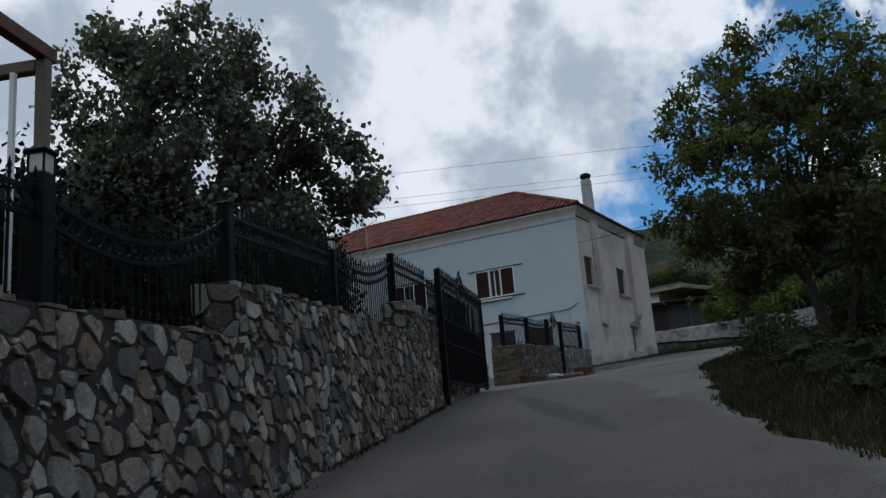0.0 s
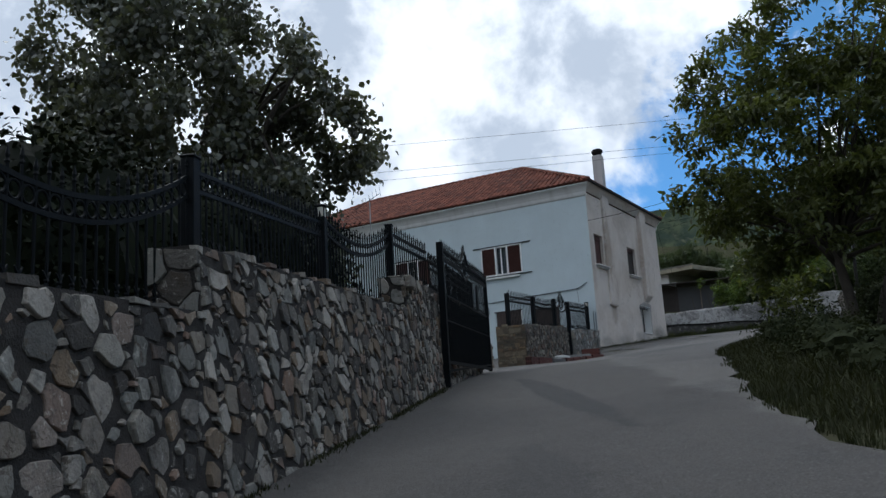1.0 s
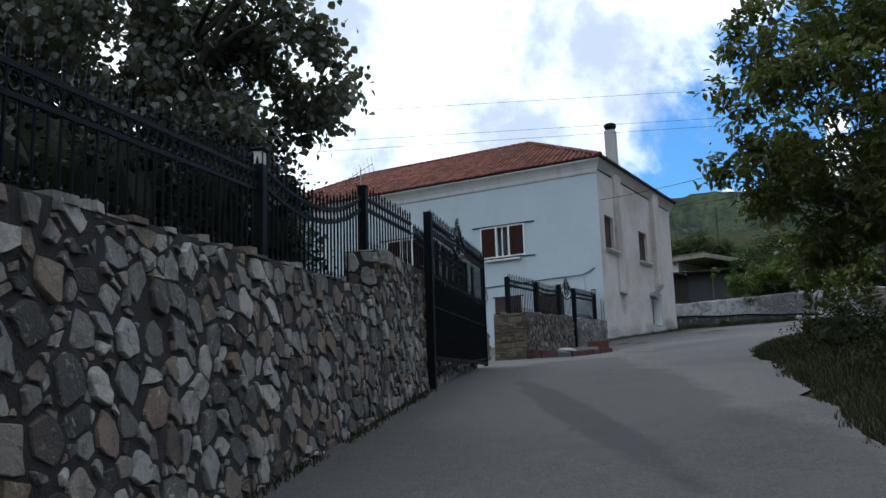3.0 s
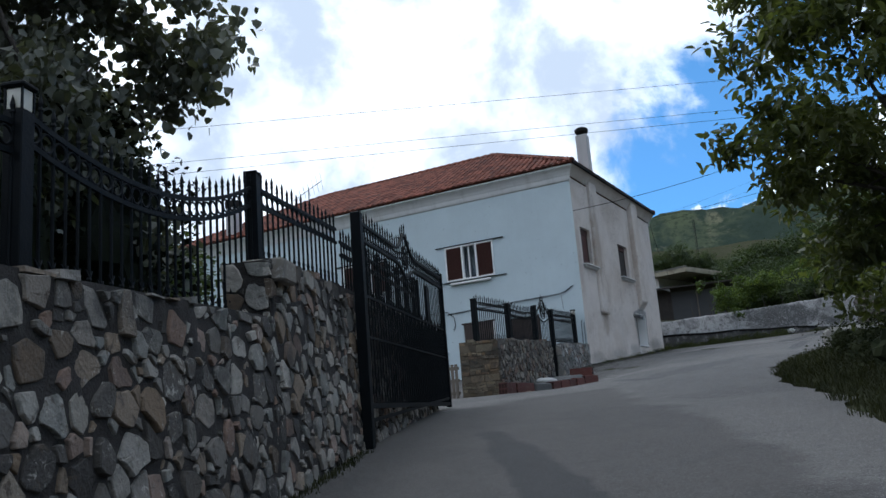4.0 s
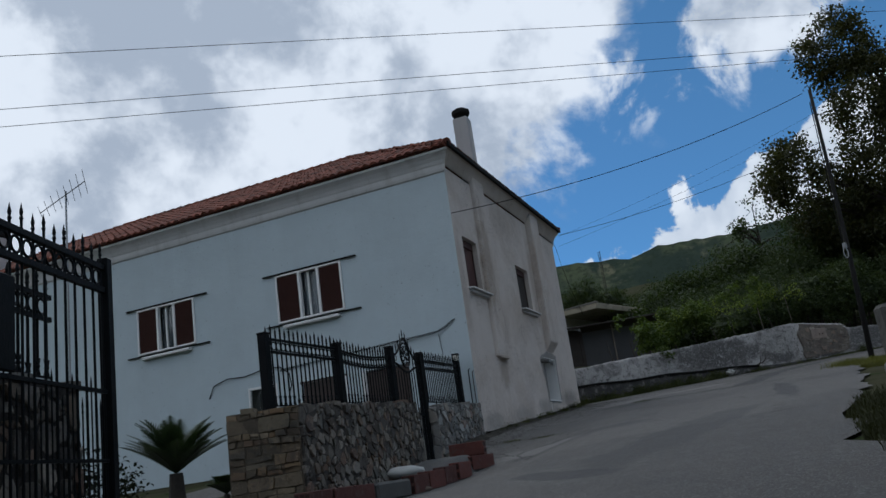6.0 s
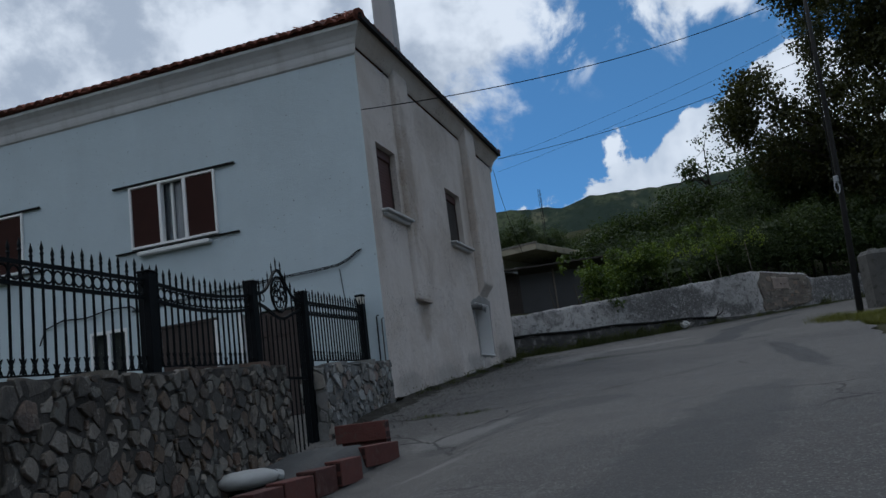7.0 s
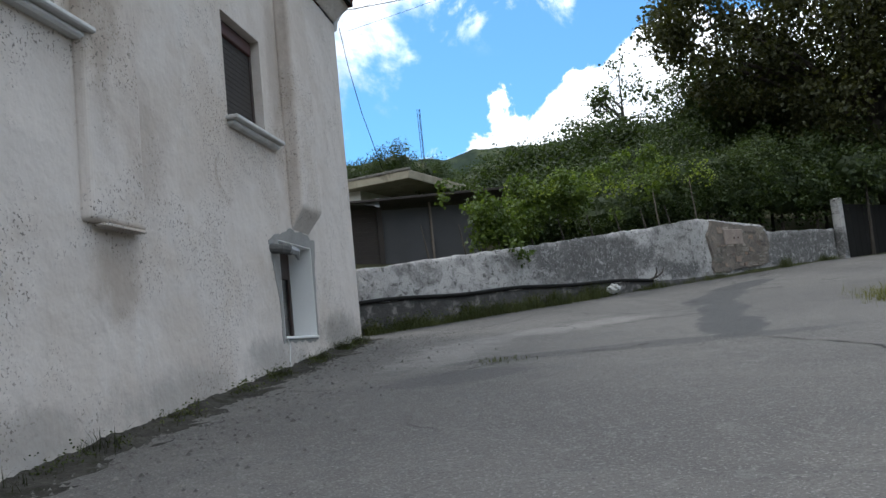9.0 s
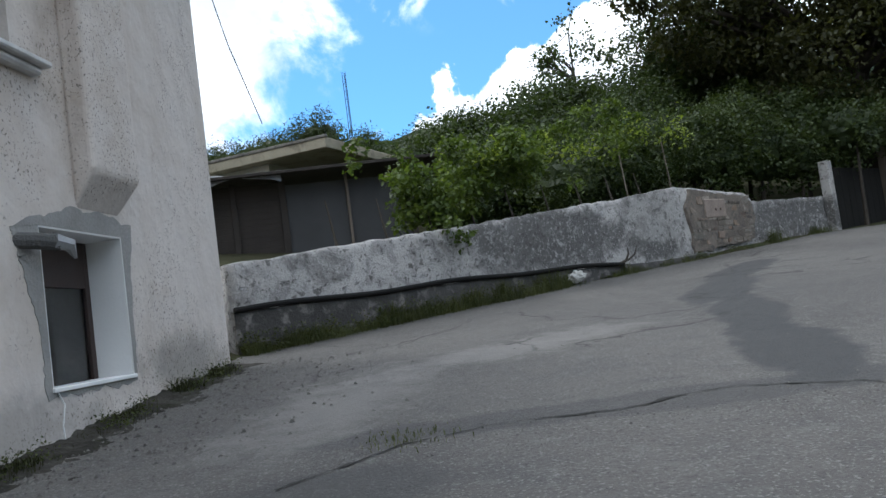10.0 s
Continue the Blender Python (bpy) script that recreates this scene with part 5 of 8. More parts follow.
scrollwork(small, GM.x, GM.y, 5.11, D2, 0.23, 9)
rm2 = ring_mesh(0.235, 0.018, M_IRON)
placed("ring", rm2, pose(GM.x, GM.y, 5.11, 0, 0, GT), small)
for s, z in ((0.12, 5.0), (0.2, 5.02), (0.8, 5.02), (0.88, 5.0), (0.2, 3.7), (0.8, 3.7), (0.5, 3.55)):
    p = lerp(A2, B2, s)
    placed("ring", ring_mesh(0.05, 0.006, M_IRON), pose(p.x, p.y, z, 0, 0, GT), small)

# ---- the house ----
HX0, HX1, HY0, HY1 = -30.4, -11.59, 31.32, 41.1      # outer faces
HZ0, HZ1 = 2.0, 10.0                                 # below the ground, underside of the cornice
house = thing("house", (HX1, HY0, 3.5), "two-storey house with pale blue render and red tiled hip roof", "house")


def wall_sheet(name, origin, along, outward, length, z0, z1, holes, thick, mat, parent, label=""):
    """A wall with thickness and openings through it. holes: (u0, u1, z0, z1). The inner face is mitred at both ends."""
    us = sorted({0.0, length} | {h[0] for h in holes} | {h[1] for h in holes})
    zs = sorted({z0, z1} | {h[2] for h in holes} | {h[3] for h in holes})
    o, a, n = Vector(origin), Vector(along), Vector(outward)
    verts, faces, index = [], [], {}

    def vert(i, j, inner):
        if (i, j, inner) not in index:
            u = us[i]
            if inner:
                u = min(max(u, thick), length - thick) if u in (0.0, length) else u
            index[i, j, inner] = len(verts)
            verts.append(o + a * u - n * (thick if inner else 0.0) + Vector((0, 0, zs[j])))
        return index[i, j, inner]

    def solid_cell(i, j):
        if not (0 <= i < len(us) - 1 and 0 <= j < len(zs) - 1):
            return False
        u, z = (us[i] + us[i + 1]) / 2, (zs[j] + zs[j + 1]) / 2
        return not any(h[0] < u < h[1] and h[2] < z < h[3] for h in holes)
    for i in range(len(us) - 1):
        for j in range(len(zs) - 1):
            if not solid_cell(i, j):
                continue
            faces.append((vert(i, j, 0), vert(i + 1, j, 0), vert(i + 1, j + 1, 0), vert(i, j + 1, 0)))
            faces.append((vert(i, j + 1, 1), vert(i + 1, j + 1, 1), vert(i + 1, j, 1), vert(i, j, 1)))
            for di, dj, e in ((-1, 0, ((i, j), (i, j + 1))), (1, 0, ((i + 1, j + 1), (i + 1, j))), (0, -1, ((i + 1, j), (i, j))), (0, 1, ((i, j + 1), (i + 1, j + 1)))):
                if not solid_cell(i + di, j + dj):
                    (p, q), (r, s) = e
                    faces.append((vert(p, q, 0), vert(r, s, 0), vert(r, s, 1), vert(p, q, 1)))
    return solid(name, verts, faces, mat, parent, label)


LF = HX1 - HX0
fx = lambda x: x - HX0
W1 = (-16.62, -14.68, 7.08, 8.34)
W0 = (-21.16, -19.22, 7.08, 8.34)
WG = (-17.71, -16.84, 4.60, 5.62)
DR = (-14.36, -13.22, 3.45, 5.48)
GA = (-16.10, -14.90, 3.60, 5.47)
wall_sheet("wall_front", (HX0, HY0, 0), (1, 0, 0), (0, -1, 0), LF, HZ0, HZ1, [(fx(a), fx(b), c, d) for a, b, c, d in (W1, W0, WG, DR, GA)], 0.42, M_FRONT, house, "pale blue rendered front wall")
SW = [(31.86, 32.86, 7.05, 8.36), (36.06, 37.24, 7.06, 8.36), (37.38, 38.66, 4.48, 5.74)]
wall_sheet("wall_side", (HX1, HY0, 0), (0, 1, 0), (1, 0, 0), HY1 - HY0, HZ0, HZ1, [(a - HY0, b - HY0, c, d) for a, b, c, d in SW], 0.42, M_SIDE, house, "stained bare grey side wall")
wall_sheet("wall_back", (HX1, HY1, 0), (-1, 0, 0), (0, 1, 0), LF, HZ0, HZ1, [], 0.42, M_SIDE, house)
wall_sheet("wall_end", (HX0, HY1, 0), (0, -1, 0), (-1, 0, 0), HY1 - HY0, HZ0, HZ1, [], 0.42, M_FRONT, house)
part("ceiling_slab", box(HX0 + 0.43, HY0 + 0.43, 9.7, HX1 - 0.43, HY1 - 0.43, 9.9), M_CONC, house)
part("floor_slab", box(HX0 + 0.43, HY0 + 0.43, 6.2, HX1 - 0.43, HY1 - 0.43, 6.4), M_CONC, house)

# moulded cornice swept round the house
PROFILE = [(0.0, 9.87), (0.035, 9.90), (0.05, 9.96), (0.06, 10.06), (0.075, 10.09), (0.10, 10.16), (0.15, 10.25), (0.20, 10.31), (0.23, 10.34), (0.23, 10.40), (0.0, 10.40)]
CORNERS = [(HX0, HY0, -1, -1), (HX1, HY0, 1, -1), (HX1, HY1, 1, 1), (HX0, HY1, -1, 1)]
COVE = [(0.0, 10.06), (0.03, 10.09), (0.10, 10.20), (0.20, 10.36), (0.23, 10.385), (0.23, 10.40), (0.0, 10.40)]
for k in range(4):
    prof = COVE if k == 1 else PROFILE
    cv = [(x + off * sx, y + off * sy, z) for off, z in prof for x, y, sx, sy in (CORNERS[k], CORNERS[(k + 1) % 4])]
    cf = [(2 * i, 2 * i + 1, 2 * i + 3, 2 * i + 2) for i in range(len(prof) - 1)] + [tuple(2 * i for i in reversed(range(len(prof)))), tuple(2 * i + 1 for i in range(len(prof)))]
    solid("cornice", cv, cf, M_SIDE if k == 1 else M_CORNICE, house, "bare plaster cove under the side eave" if k == 1 else "weathered white moulded cornice")

# hip roof: deck and barrel tiles
EV = 0.27
EX0, EX1, EY0, EY1, EZ = HX0 - EV, HX1 + EV, HY0 - EV, HY1 + EV, 10.43
RY = (EY0 + EY1) / 2
RUN = RY - EY0
RZ = 13.05
R0, R1 = EX0 + RUN, EX1 - RUN
roof = solid("roof", [(EX0, EY0, EZ), (EX1, EY0, EZ), (EX1, EY1, EZ), (EX0, EY1, EZ), (R0, RY, RZ), (R1, RY, RZ)],
             [(0, 1, 5, 4), (1, 2, 5), (2, 3, 4, 5), (3, 0, 4), (3, 2, 1, 0)], M_TILE, house, "red clay tile hip roof")
TW, TLEN = 0.235, 0.36
SLOPE = math.hypot(RUN, RZ - EZ)


def tile_geometry(o, a, up, n, length):
    """One barrel tile: a low arch of five ridges, thicker at its lower edge. a: across, up: along the slope, n: outward."""
    v = []
    prof = [(-0.5, 0.0), (-0.34, 0.045), (-0.08, 0.066), (0.18, 0.045), (0.34, 0.008), (0.5, 0.0)]
    for s, lift in ((0.0, 0.024), (1.0, 0.006)):
        for u, h in prof:
            v.append(o + a * (u * TW) + up * (s * length) + n * (h + lift))
    for u, h in prof:
        v.append(o + a * (u * TW) + n * (h * 0.5 - 0.004))
    k = len(prof)
    f = [(i, i + 1, k + i + 1, k + i) for i in range(k - 1)] + [(i, 2 * k + i, 2 * k + i + 1, i + 1) for i in range(k - 1)]
    return v, f


tile_parts = 0
rest_v, rest_f = [], []
trng = random.Random(4)
for (ox, oy, ax, ay, ux, uy, span) in ((EX1, EY0, -1, 0, 0, 1, EX1 - EX0), (EX1, EY1, 0, -1, -1, 0, EY1 - EY0)):
    a = Vector((ax, ay, 0))
    up = Vector((ux * RUN, uy * RUN, RZ - EZ)).normalized()
    n = a.cross(up)
    if n.z < 0:
        n = -n
    rows = int(SLOPE / (TLEN * 0.86))
    for r in range(rows + 1):
        sl = r * TLEN * 0.86 - 0.02
        inset = max(0.0, sl) / SLOPE * RUN
        cols = int((span - 2 * inset) / TW)
        for c in range(cols + 1):
            u = inset + (c + 0.5) * TW
            if u > span - inset:
                continue
            o = Vector((ox, oy, EZ)) + a * u + up * sl + n * (0.004 + trng.uniform(0, 0.012)) + a * trng.uniform(-0.008, 0.008)
            v, f = tile_geometry(o, a, up, n, TLEN)
            if r < 2 and tile_parts < 240:
                solid("roof_tile", v, f, M_TILE, roof)
                tile_parts += 1
            else:
                b = len(rest_v)
                rest_v += v
                rest_f += [tuple(b + k for k in face) for face in f]
rest = solid("roof_tiles", rest_v, rest_f, M_TILE, roof)
rest["kind"] = "stuff"
for p, q in (((EX1, EY0, EZ), (R1, RY, RZ)), ((EX1, EY1, EZ), (R1, RY, RZ)), ((R1, RY, RZ), (R0, RY, RZ)), ((EX0, EY0, EZ), (R0, RY, RZ))):
    p, q = Vector(p), Vector(q)
    n = int((q - p).length / 0.36)
    for i in range(n):
        s0, s1 = lerp(p, q, i / n), lerp(p, q, (i + 1.12) / n)
        v, f = tube([s0 + Vector((0, 0, 0.055)), s1 + Vector((0, 0, 0.035))], [0.115, 0.095], 8)
        solid("ridge_tile", v, f, M_TILE, roof)

# chimney
CX, CY = -11.78, 33.84
ch = part("chimney", box(-0.21, -0.21, 10.35, 0.21, 0.21, 12.20, 0.03, pose(CX, CY, 0, 0, 0, 4)), M_CHIM, house, "grey rendered chimney")
v, f = tube([(CX, CY, 12.18), (CX, CY, 12.26), (CX, CY, 12.27), (CX, CY, 12.34), (CX, CY, 12.44), (CX, CY, 12.50)], [0.19, 0.18, 0.20, 0.25, 0.25, 0.16], 14)
solid("chimney_cowl", v, f, M_PIPE, ch, "black round chimney cowl")

c2 = part("chimney", box(-0.26, -0.26, 10.4, 0.26, 0.26, 12.02, 0.03, pose(-27.25, 31.85, 0)), M_CHIM, house, "broad grey rendered chimney")
part("chimney_cap", box(-0.29, -0.29, 12.02, 0.29, 0.29, 12.36, 0.05, pose(-27.25, 31.85, 0)), M_PIPE, c2, "black chimney cap")
# dark drip edge under the side tiles
dv, df = [], []
for i in range(45):
    y = lerp(EY0 - 0.01, EY1 + 0.01, i / 44)
    w_ = 0.012 * math.sin(i * 2.4) + 0.01 * noise.noise(Vector((y * 2, 0, 0)))
    for dx, dz in ((-0.02, -0.035), (0.045, -0.03), (0.05, 0.075 + w_), (-0.02, 0.085 + w_)):
        dv.append((EX1 + dx, y, EZ + dz))
for i in range(44):
    for k in range(4):
        df.append((i * 4 + k, i * 4 + (k + 1) % 4, i * 4 + 4 + (k + 1) % 4, i * 4 + 4 + k))
df += [(3, 2, 1, 0), (176, 177, 178, 179)]
solid("drip_edge", dv, df, M_PIPE, house, "dark drip edge along the side eave")

# old flues that stand out of the side wall and end in corbels
for y0, y1, zb, taper, FD, soft in ((33.05, 33.92, 5.46, 0.0, 0.10, 0.04), (37.92, 38.82, 5.92, 0.32, 0.20, 0.045)):
    b = bmesh.new()
    xs = HX1 - 0.02
    pts = [(xs, y0, 10.36), (xs, y1, 10.36), (xs, y1 - taper * 0.4, zb), (xs, y0 + taper * 0.1, zb)]
    pf = [(HX1 + FD, y0 + 0.03, 10.36), (HX1 + FD, y1 - 0.03, 10.36), (HX1 + FD, y1 - 0.03, zb + taper), (HX1 + FD, y0 + 0.03, zb + taper + 0.02)]
    vs = [b.verts.new(p) for p in pts + pf]
    for q in ((0, 1, 2, 3), (7, 6, 5, 4), (0, 4, 5, 1), (1, 5, 6, 2), (2, 6, 7, 3), (3, 7, 4, 0)):
        b.faces.new([vs[k] for k in q])
    bmesh.ops.recalc_face_normals(b, faces=b.faces)
    bmesh.ops.bevel(b, geom=list(b.edges), offset=soft, segments=3, profile=0.5, affect="EDGES")
    part("flue", b, M_SIDE, house, "rendered flue ending in a corbel")
part("flue_ledge", box(HX1 - 0.02, 33.2, 5.438, HX1 + 0.12, 33.84, 5.46, 0.004), M_SIDE, house)


def louvres(parent, x0, x1, y, z0, z1, axis, mat, n):
    """Closed roller shutter: slats one above another, in the plane x or y."""
    for i in range(n):
        a, b = lerp(z0, z1, i / n), lerp(z0, z1, (i + 0.93) / n)
        bm = box(x0, y - 0.012, a, x1, y + 0.012, b) if axis == "x" else box(y - 0.012, x0, a, y + 0.012, x1, b)
        part("slat", bm, mat, parent)


def front_window(w, open_gap=True):
    x0, x1, z0, z1 = w
    win = thing_under(house, "window", "white-framed window with brown sliding shutters")
    yf = HY0 - 0.01
    third = (x1 - x0) / 3
    for a, b in ((x0, x0 + 0.05), (x1 - 0.05, x1), (x0 + third + 0.02, x0 + third + 0.09), (x1 - third - 0.07, x1 - third)):
        part("frame", box(a, yf - 0.035, z0, b, yf + 0.08, z1, 0.006), M_PVC, win)
    part("frame", box(x0 + 0.05, yf - 0.03, z0, x1 - 0.05, yf + 0.08, z0 + 0.05, 0.006), M_PVC, win)
    part("frame", box(x0 + 0.05, yf - 0.03, z1 - 0.05, x1 - 0.05, yf + 0.08, z1, 0.006), M_PVC, win)
    for a, b in ((x0 + 0.052, x0 + third + 0.018), (x1 - third + 0.002, x1 - 0.052)):
        n = 22
        part("shutter", box(a, yf + 0.022, z0 + 0.055, b, yf + 0.034, z1 - 0.055), M_SHUTTER, win, "brown louvred shutter")
        for i in range(n):
            za, zb = lerp(z0 + 0.055, z1 - 0.055, i / n), lerp(z0 + 0.055, z1 - 0.055, (i + 0.96) / n)
            solid("slat", [(a, yf + 0.010, za), (b, yf + 0.010, za), (b, yf - 0.012, zb - 0.006), (a, yf - 0.012, zb - 0.006), (a, yf + 0.020, zb), (b, yf + 0.020, zb), (b, yf + 0.020, za), (a, yf + 0.020, za)],
                  [(0, 1, 2, 3), (3, 2, 5, 4), (4, 5, 6, 7), (7, 6, 1, 0), (0, 3, 4, 7), (1, 6, 5, 2)], M_SHUTTER, win)
    mid0, mid1 = x0 + third + 0.09, x1 - third - 0.07
    p = part("pane", box(mid0, HY0 + 0.10, z0 + 0.05, mid1, HY0 + 0.106, z1 - 0.05), M_GLASS, win, "window pane")
    p.visible_shadow = False
    part("sash", box(mid0 + 0.34 * (mid1 - mid0), HY0 + 0.05, z0 + 0.05, mid0 + 0.34 * (mid1 - mid0) + 0.05, HY0 + 0.10, z1 - 0.06, 0.005, Matrix.Identity(4)), M_PVC, win)
    cv, cf = [], []
    for i in range(17):
        x = lerp(mid0 - 0.1, mid1 + 0.1, i / 16)
        y = HY0 + 0.22 + 0.03 * math.sin(i * 2.1)
        cv += [(x, y, z0 - 0.1), (x, y, z1 + 0.05)]
    cf = [(2 * i, 2 * i + 2, 2 * i + 3, 2 * i + 1) for i in range(16)]
    solid("curtain", cv, cf, M_CURTAIN, win, "grey curtain behind the glass")
    part("shutter_rail", box(x0 - 0.36, HY0 - 0.055, z1 + 0.012, x1 + 0.44, HY0 - 0.005, z1 + 0.045), M_PIPE, win, "dark upper shutter rail")
    part("shutter_rail", box(x0 - 0.36, HY0 - 0.055, z0 - 0.05, x1 + 0.44, HY0 - 0.005, z0 - 0.025), M_PIPE, win, "dark lower shutter rail")
    part("window_sill", box(x0 + 0.18, HY0 - 0.13, z0 - 0.15, x1 - 0.16, HY0 + 0.02, z0 - 0.075, 0.012), M_WHITE, win, "white window sill")


def thing_under(parent, name, label=""):
    ob = new(name)
    ob.empty_display_size = 0.2
    ob.parent = parent
    if label:
        ob["label"] = label
    return ob


front_window(W1)
front_window(W0)
# small ground-floor window with two dark panes
gw = thing_under(house, "window", "white two-pane ground-floor window")
x0, x1, z0, z1 = WG
for a, b, c, d in ((x0, x0 + 0.06, z0, z1), (x1 - 0.06, x1, z0, z1), ((x0 + x1) / 2 - 0.035, (x0 + x1) / 2 + 0.035, z0 + .06, z1 - .06), (x0 + .06, x1 - .06, z0, z0 + 0.06), (x0 + .06, x1 - .06, z1 - 0.06, z1)):
    part("frame", box(a, HY0 - 0.02, c, b, HY0 + 0.06, d, 0.005), M_PVC, gw)
for a, b in ((x0 + 0.06, (x0 + x1) / 2 - 0.035), ((x0 + x1) / 2 + 0.035, x1 - 0.06)):
    part("pane", box(a, HY0 + 0.02, z0 + 0.06, b, HY0 + 0.026, z1 - 0.06), M_GLASS, gw).visible_shadow = False
part("window_sill", box(x0 - 0.08, HY0 - 0.1, z0 - 0.07, x1 + 0.08, HY0, z0 - 0.01, 0.01), M_WHITE, gw)
# added board, painted dark in place of the unlit room
part("blind", box(x0 + 0.02, HY0 + 0.07, z0 + 0.02, x1 - 0.02, HY0 + 0.09, z1 - 0.02), M_DARK, gw, "dark board standing in for the unlit room behind the panes")

# brown ground-floor doors
x0, x1, z0, z1 = DR
dr = thing_under(house, "door", "dark brown panelled door with a white jamb")
part("leaf", box(x0 + 0.03, HY0 + 0.05, z0, x1 - 0.03, HY0 + 0.10, z1 - 0.03, 0.005), M_BROWN, dr)
for a, b in ((x0 + 0.12, (x0 + x1) / 2 - 0.05), ((x0 + x1) / 2 + 0.05, x1 - 0.12)):
    for c, d in ((z0 + 0.12, z0 + 0.85), (z0 + 0.97, z1 - 0.55), (z1 - 0.47, z1 - 0.13)):
        part("panel", box(a, HY0 + 0.03, c, b, HY0 + 0.06, d, 0.012), M_BROWN, dr)
part("jamb", box(x0 - 0.09, HY0 - 0.03, z0, x0 + 0.03, HY0 + 0.12, z1 + 0.02, 0.006), M_WHITE, dr, "white jamb")
part("jamb", box(x1 - 0.03, HY0 - 0.03, z0, x1 + 0.04, HY0 + 0.12, z1 + 0.02, 0.006), M_BROWN, dr)
x0, x1, z0, z1 = GA
ga = thing_under(house, "shutter_window", "brown closed shutters at the ground floor")
for i in range(8):
    a, b = lerp(x0 + 0.02, x1 - 0.02, i / 8), lerp(x0 + 0.02, x1 - 0.02, (i + 0.97) / 8)
    part("board", box(a, HY0 - 0.01, z0, b, HY0 + 0.03, z1, 0.004), M_BROWN, ga)
part("lintel", box(x0 - 0.06, HY0 - 0.04, z1, x1 + 0.06, HY0 + 0.02, z1 + 0.05, 0.006), M_BROWN, ga)
part("jamb", box(x1 - 0.02, HY0 - 0.035, z0, x1 + 0.05, HY0 + 0.05, z1, 0.006), M_WHITE, ga, "white jamb")

# side windows with roller shutters, stone sills
for k, (y0, y1, z0, z1) in enumerate(SW[:2]):
    w = thing_under(house, "window", "side window with a lowered brown roller shutter")
    for a, b, c, d in ((y0, y0 + 0.06, z0, z1), (y1 - 0.06, y1, z0, z1), (y0 + .06, y1 - .06, z1 - 0.06, z1), (y0 + .06, y1 - .06, z0, z0 + 0.05)):
        part("frame", box(HX1 - 0.20, a, c, HX1 - 0.12, b, d, 0.005), M_BROWN, w)
    louvres(w, y0 + 0.06, y1 - 0.06, HX1 - 0.15, z0 + 0.05, z1 - 0.06, "y", M_SHUTTER if k == 0 else M_DARKWOOD, 18)
    part("shutter_box", box(HX1 - 0.17, y0 + 0.03, z1 - 0.20, HX1 - 0.10, y1 - 0.03, z1 - 0.03, 0.012), M_SHUTTER, w, "red-brown roller shutter box")
    part("window_sill", box(HX1 - 0.14, y0 - 0.06, z0 - 0.045, HX1 + 0.15, y1 + 0.32, z0 + 0.005, 0.012), M_CORNICE, w, "projecting plaster sill")
    part("sill_mould", box(HX1 - 0.02, y0 - 0.02, z0 - 0.11, HX1 + 0.09, y1 + 0.27, z0 - 0.045, 0.02), M_CORNICE, w)
y0, y1, z0, z1 = SW[2]
w = thing_under(house, "window", "deep ground-floor window with white reveals in patched cement")
part("reveal", box(HX1 - 0.36, y1 - 0.004, z0, HX1 + 0.004, y1 + 0.02, z1, 0), M_WHITE, w, "white painted reveal")
part("reveal", box(HX1 - 0.36, y0 - 0.02, z0, HX1 + 0.004, y0 + 0.004, z1, 0), M_WHITE, w, "white painted reveal")
part("soffit", box(HX1 - 0.36, y0, z1 - 0.004, HX1 + 0.004, y1, z1 + 0.02, 0), M_WHITE, w)
part("window_sill", box(HX1 - 0.36, y0 - 0.02, z0 - 0.02, HX1 + 0.03, y1 + 0.02, z0 + 0.015, 0.005), M_PVC, w, "thin white sill")
part("frame", box(HX1 - 0.38, y0, z0 + 0.015, HX1 - 0.33, y0 + 0.08, z1, 0.005), M_BROWN, w)
part("frame", box(HX1 - 0.38, y1 - 0.08, z0 + 0.015, HX1 - 0.33, y1 - 0.004, z1, 0.005), M_BROWN, w)
part("frame", box(HX1 - 0.38, y0 + 0.08, z1 - 0.42, HX1 - 0.33, y1 - 0.08, z1, 0.005), M_BROWN, w)
part("pane", box(HX1 - 0.37, y0 + 0.08, z0 + 0.02, HX1 - 0.36, y1 - 0.08, z1 - 0.42), M_GLASS, w).visible_shadow = False


def blob_plate(name, x, outline, hole, thick, mat, parent, label, seed=1):
    """An uneven patch of cement on the side wall, between an outer outline and an inner one of the same number of (y, z)."""
    rng = random.Random(seed)
    v, f = [], []
    out, inn = [], []
    for loop, dest in ((outline, out), (hole, inn)):
        for p, q in zip(loop, loop[1:] + loop[:1]):
            for k in range(14):
                s = k / 14
                j = 0.05 if dest is out else 0.0
                y, z = lerp(p[0], q[0], s), lerp(p[1], q[1], s)
                w = Vector((y * 5, z * 5, 0.0))
                dest.append((y + j * (noise.noise(w) + 0.6 * rng.uniform(-0.5, 0.5)), z + j * (noise.noise(w + Vector((9, 3, 0))) + 0.6 * rng.uniform(-0.5, 0.5))))
    n = len(out)
    for y, z in out:
        v.append((x - 0.01, y, z))
    for y, z in out:
        v.append((x + thick, y + 0.01 * rng.uniform(-1, 1), z))
    for y, z in inn:
        v.append((x + thick, y, z))
    for i in range(n):
        j = (i + 1) % n
        f += [(i, j, n + j, n + i), (n + i, n + j, 2 * n + j, 2 * n + i)]
    return solid(name, v, f, mat, parent, label)


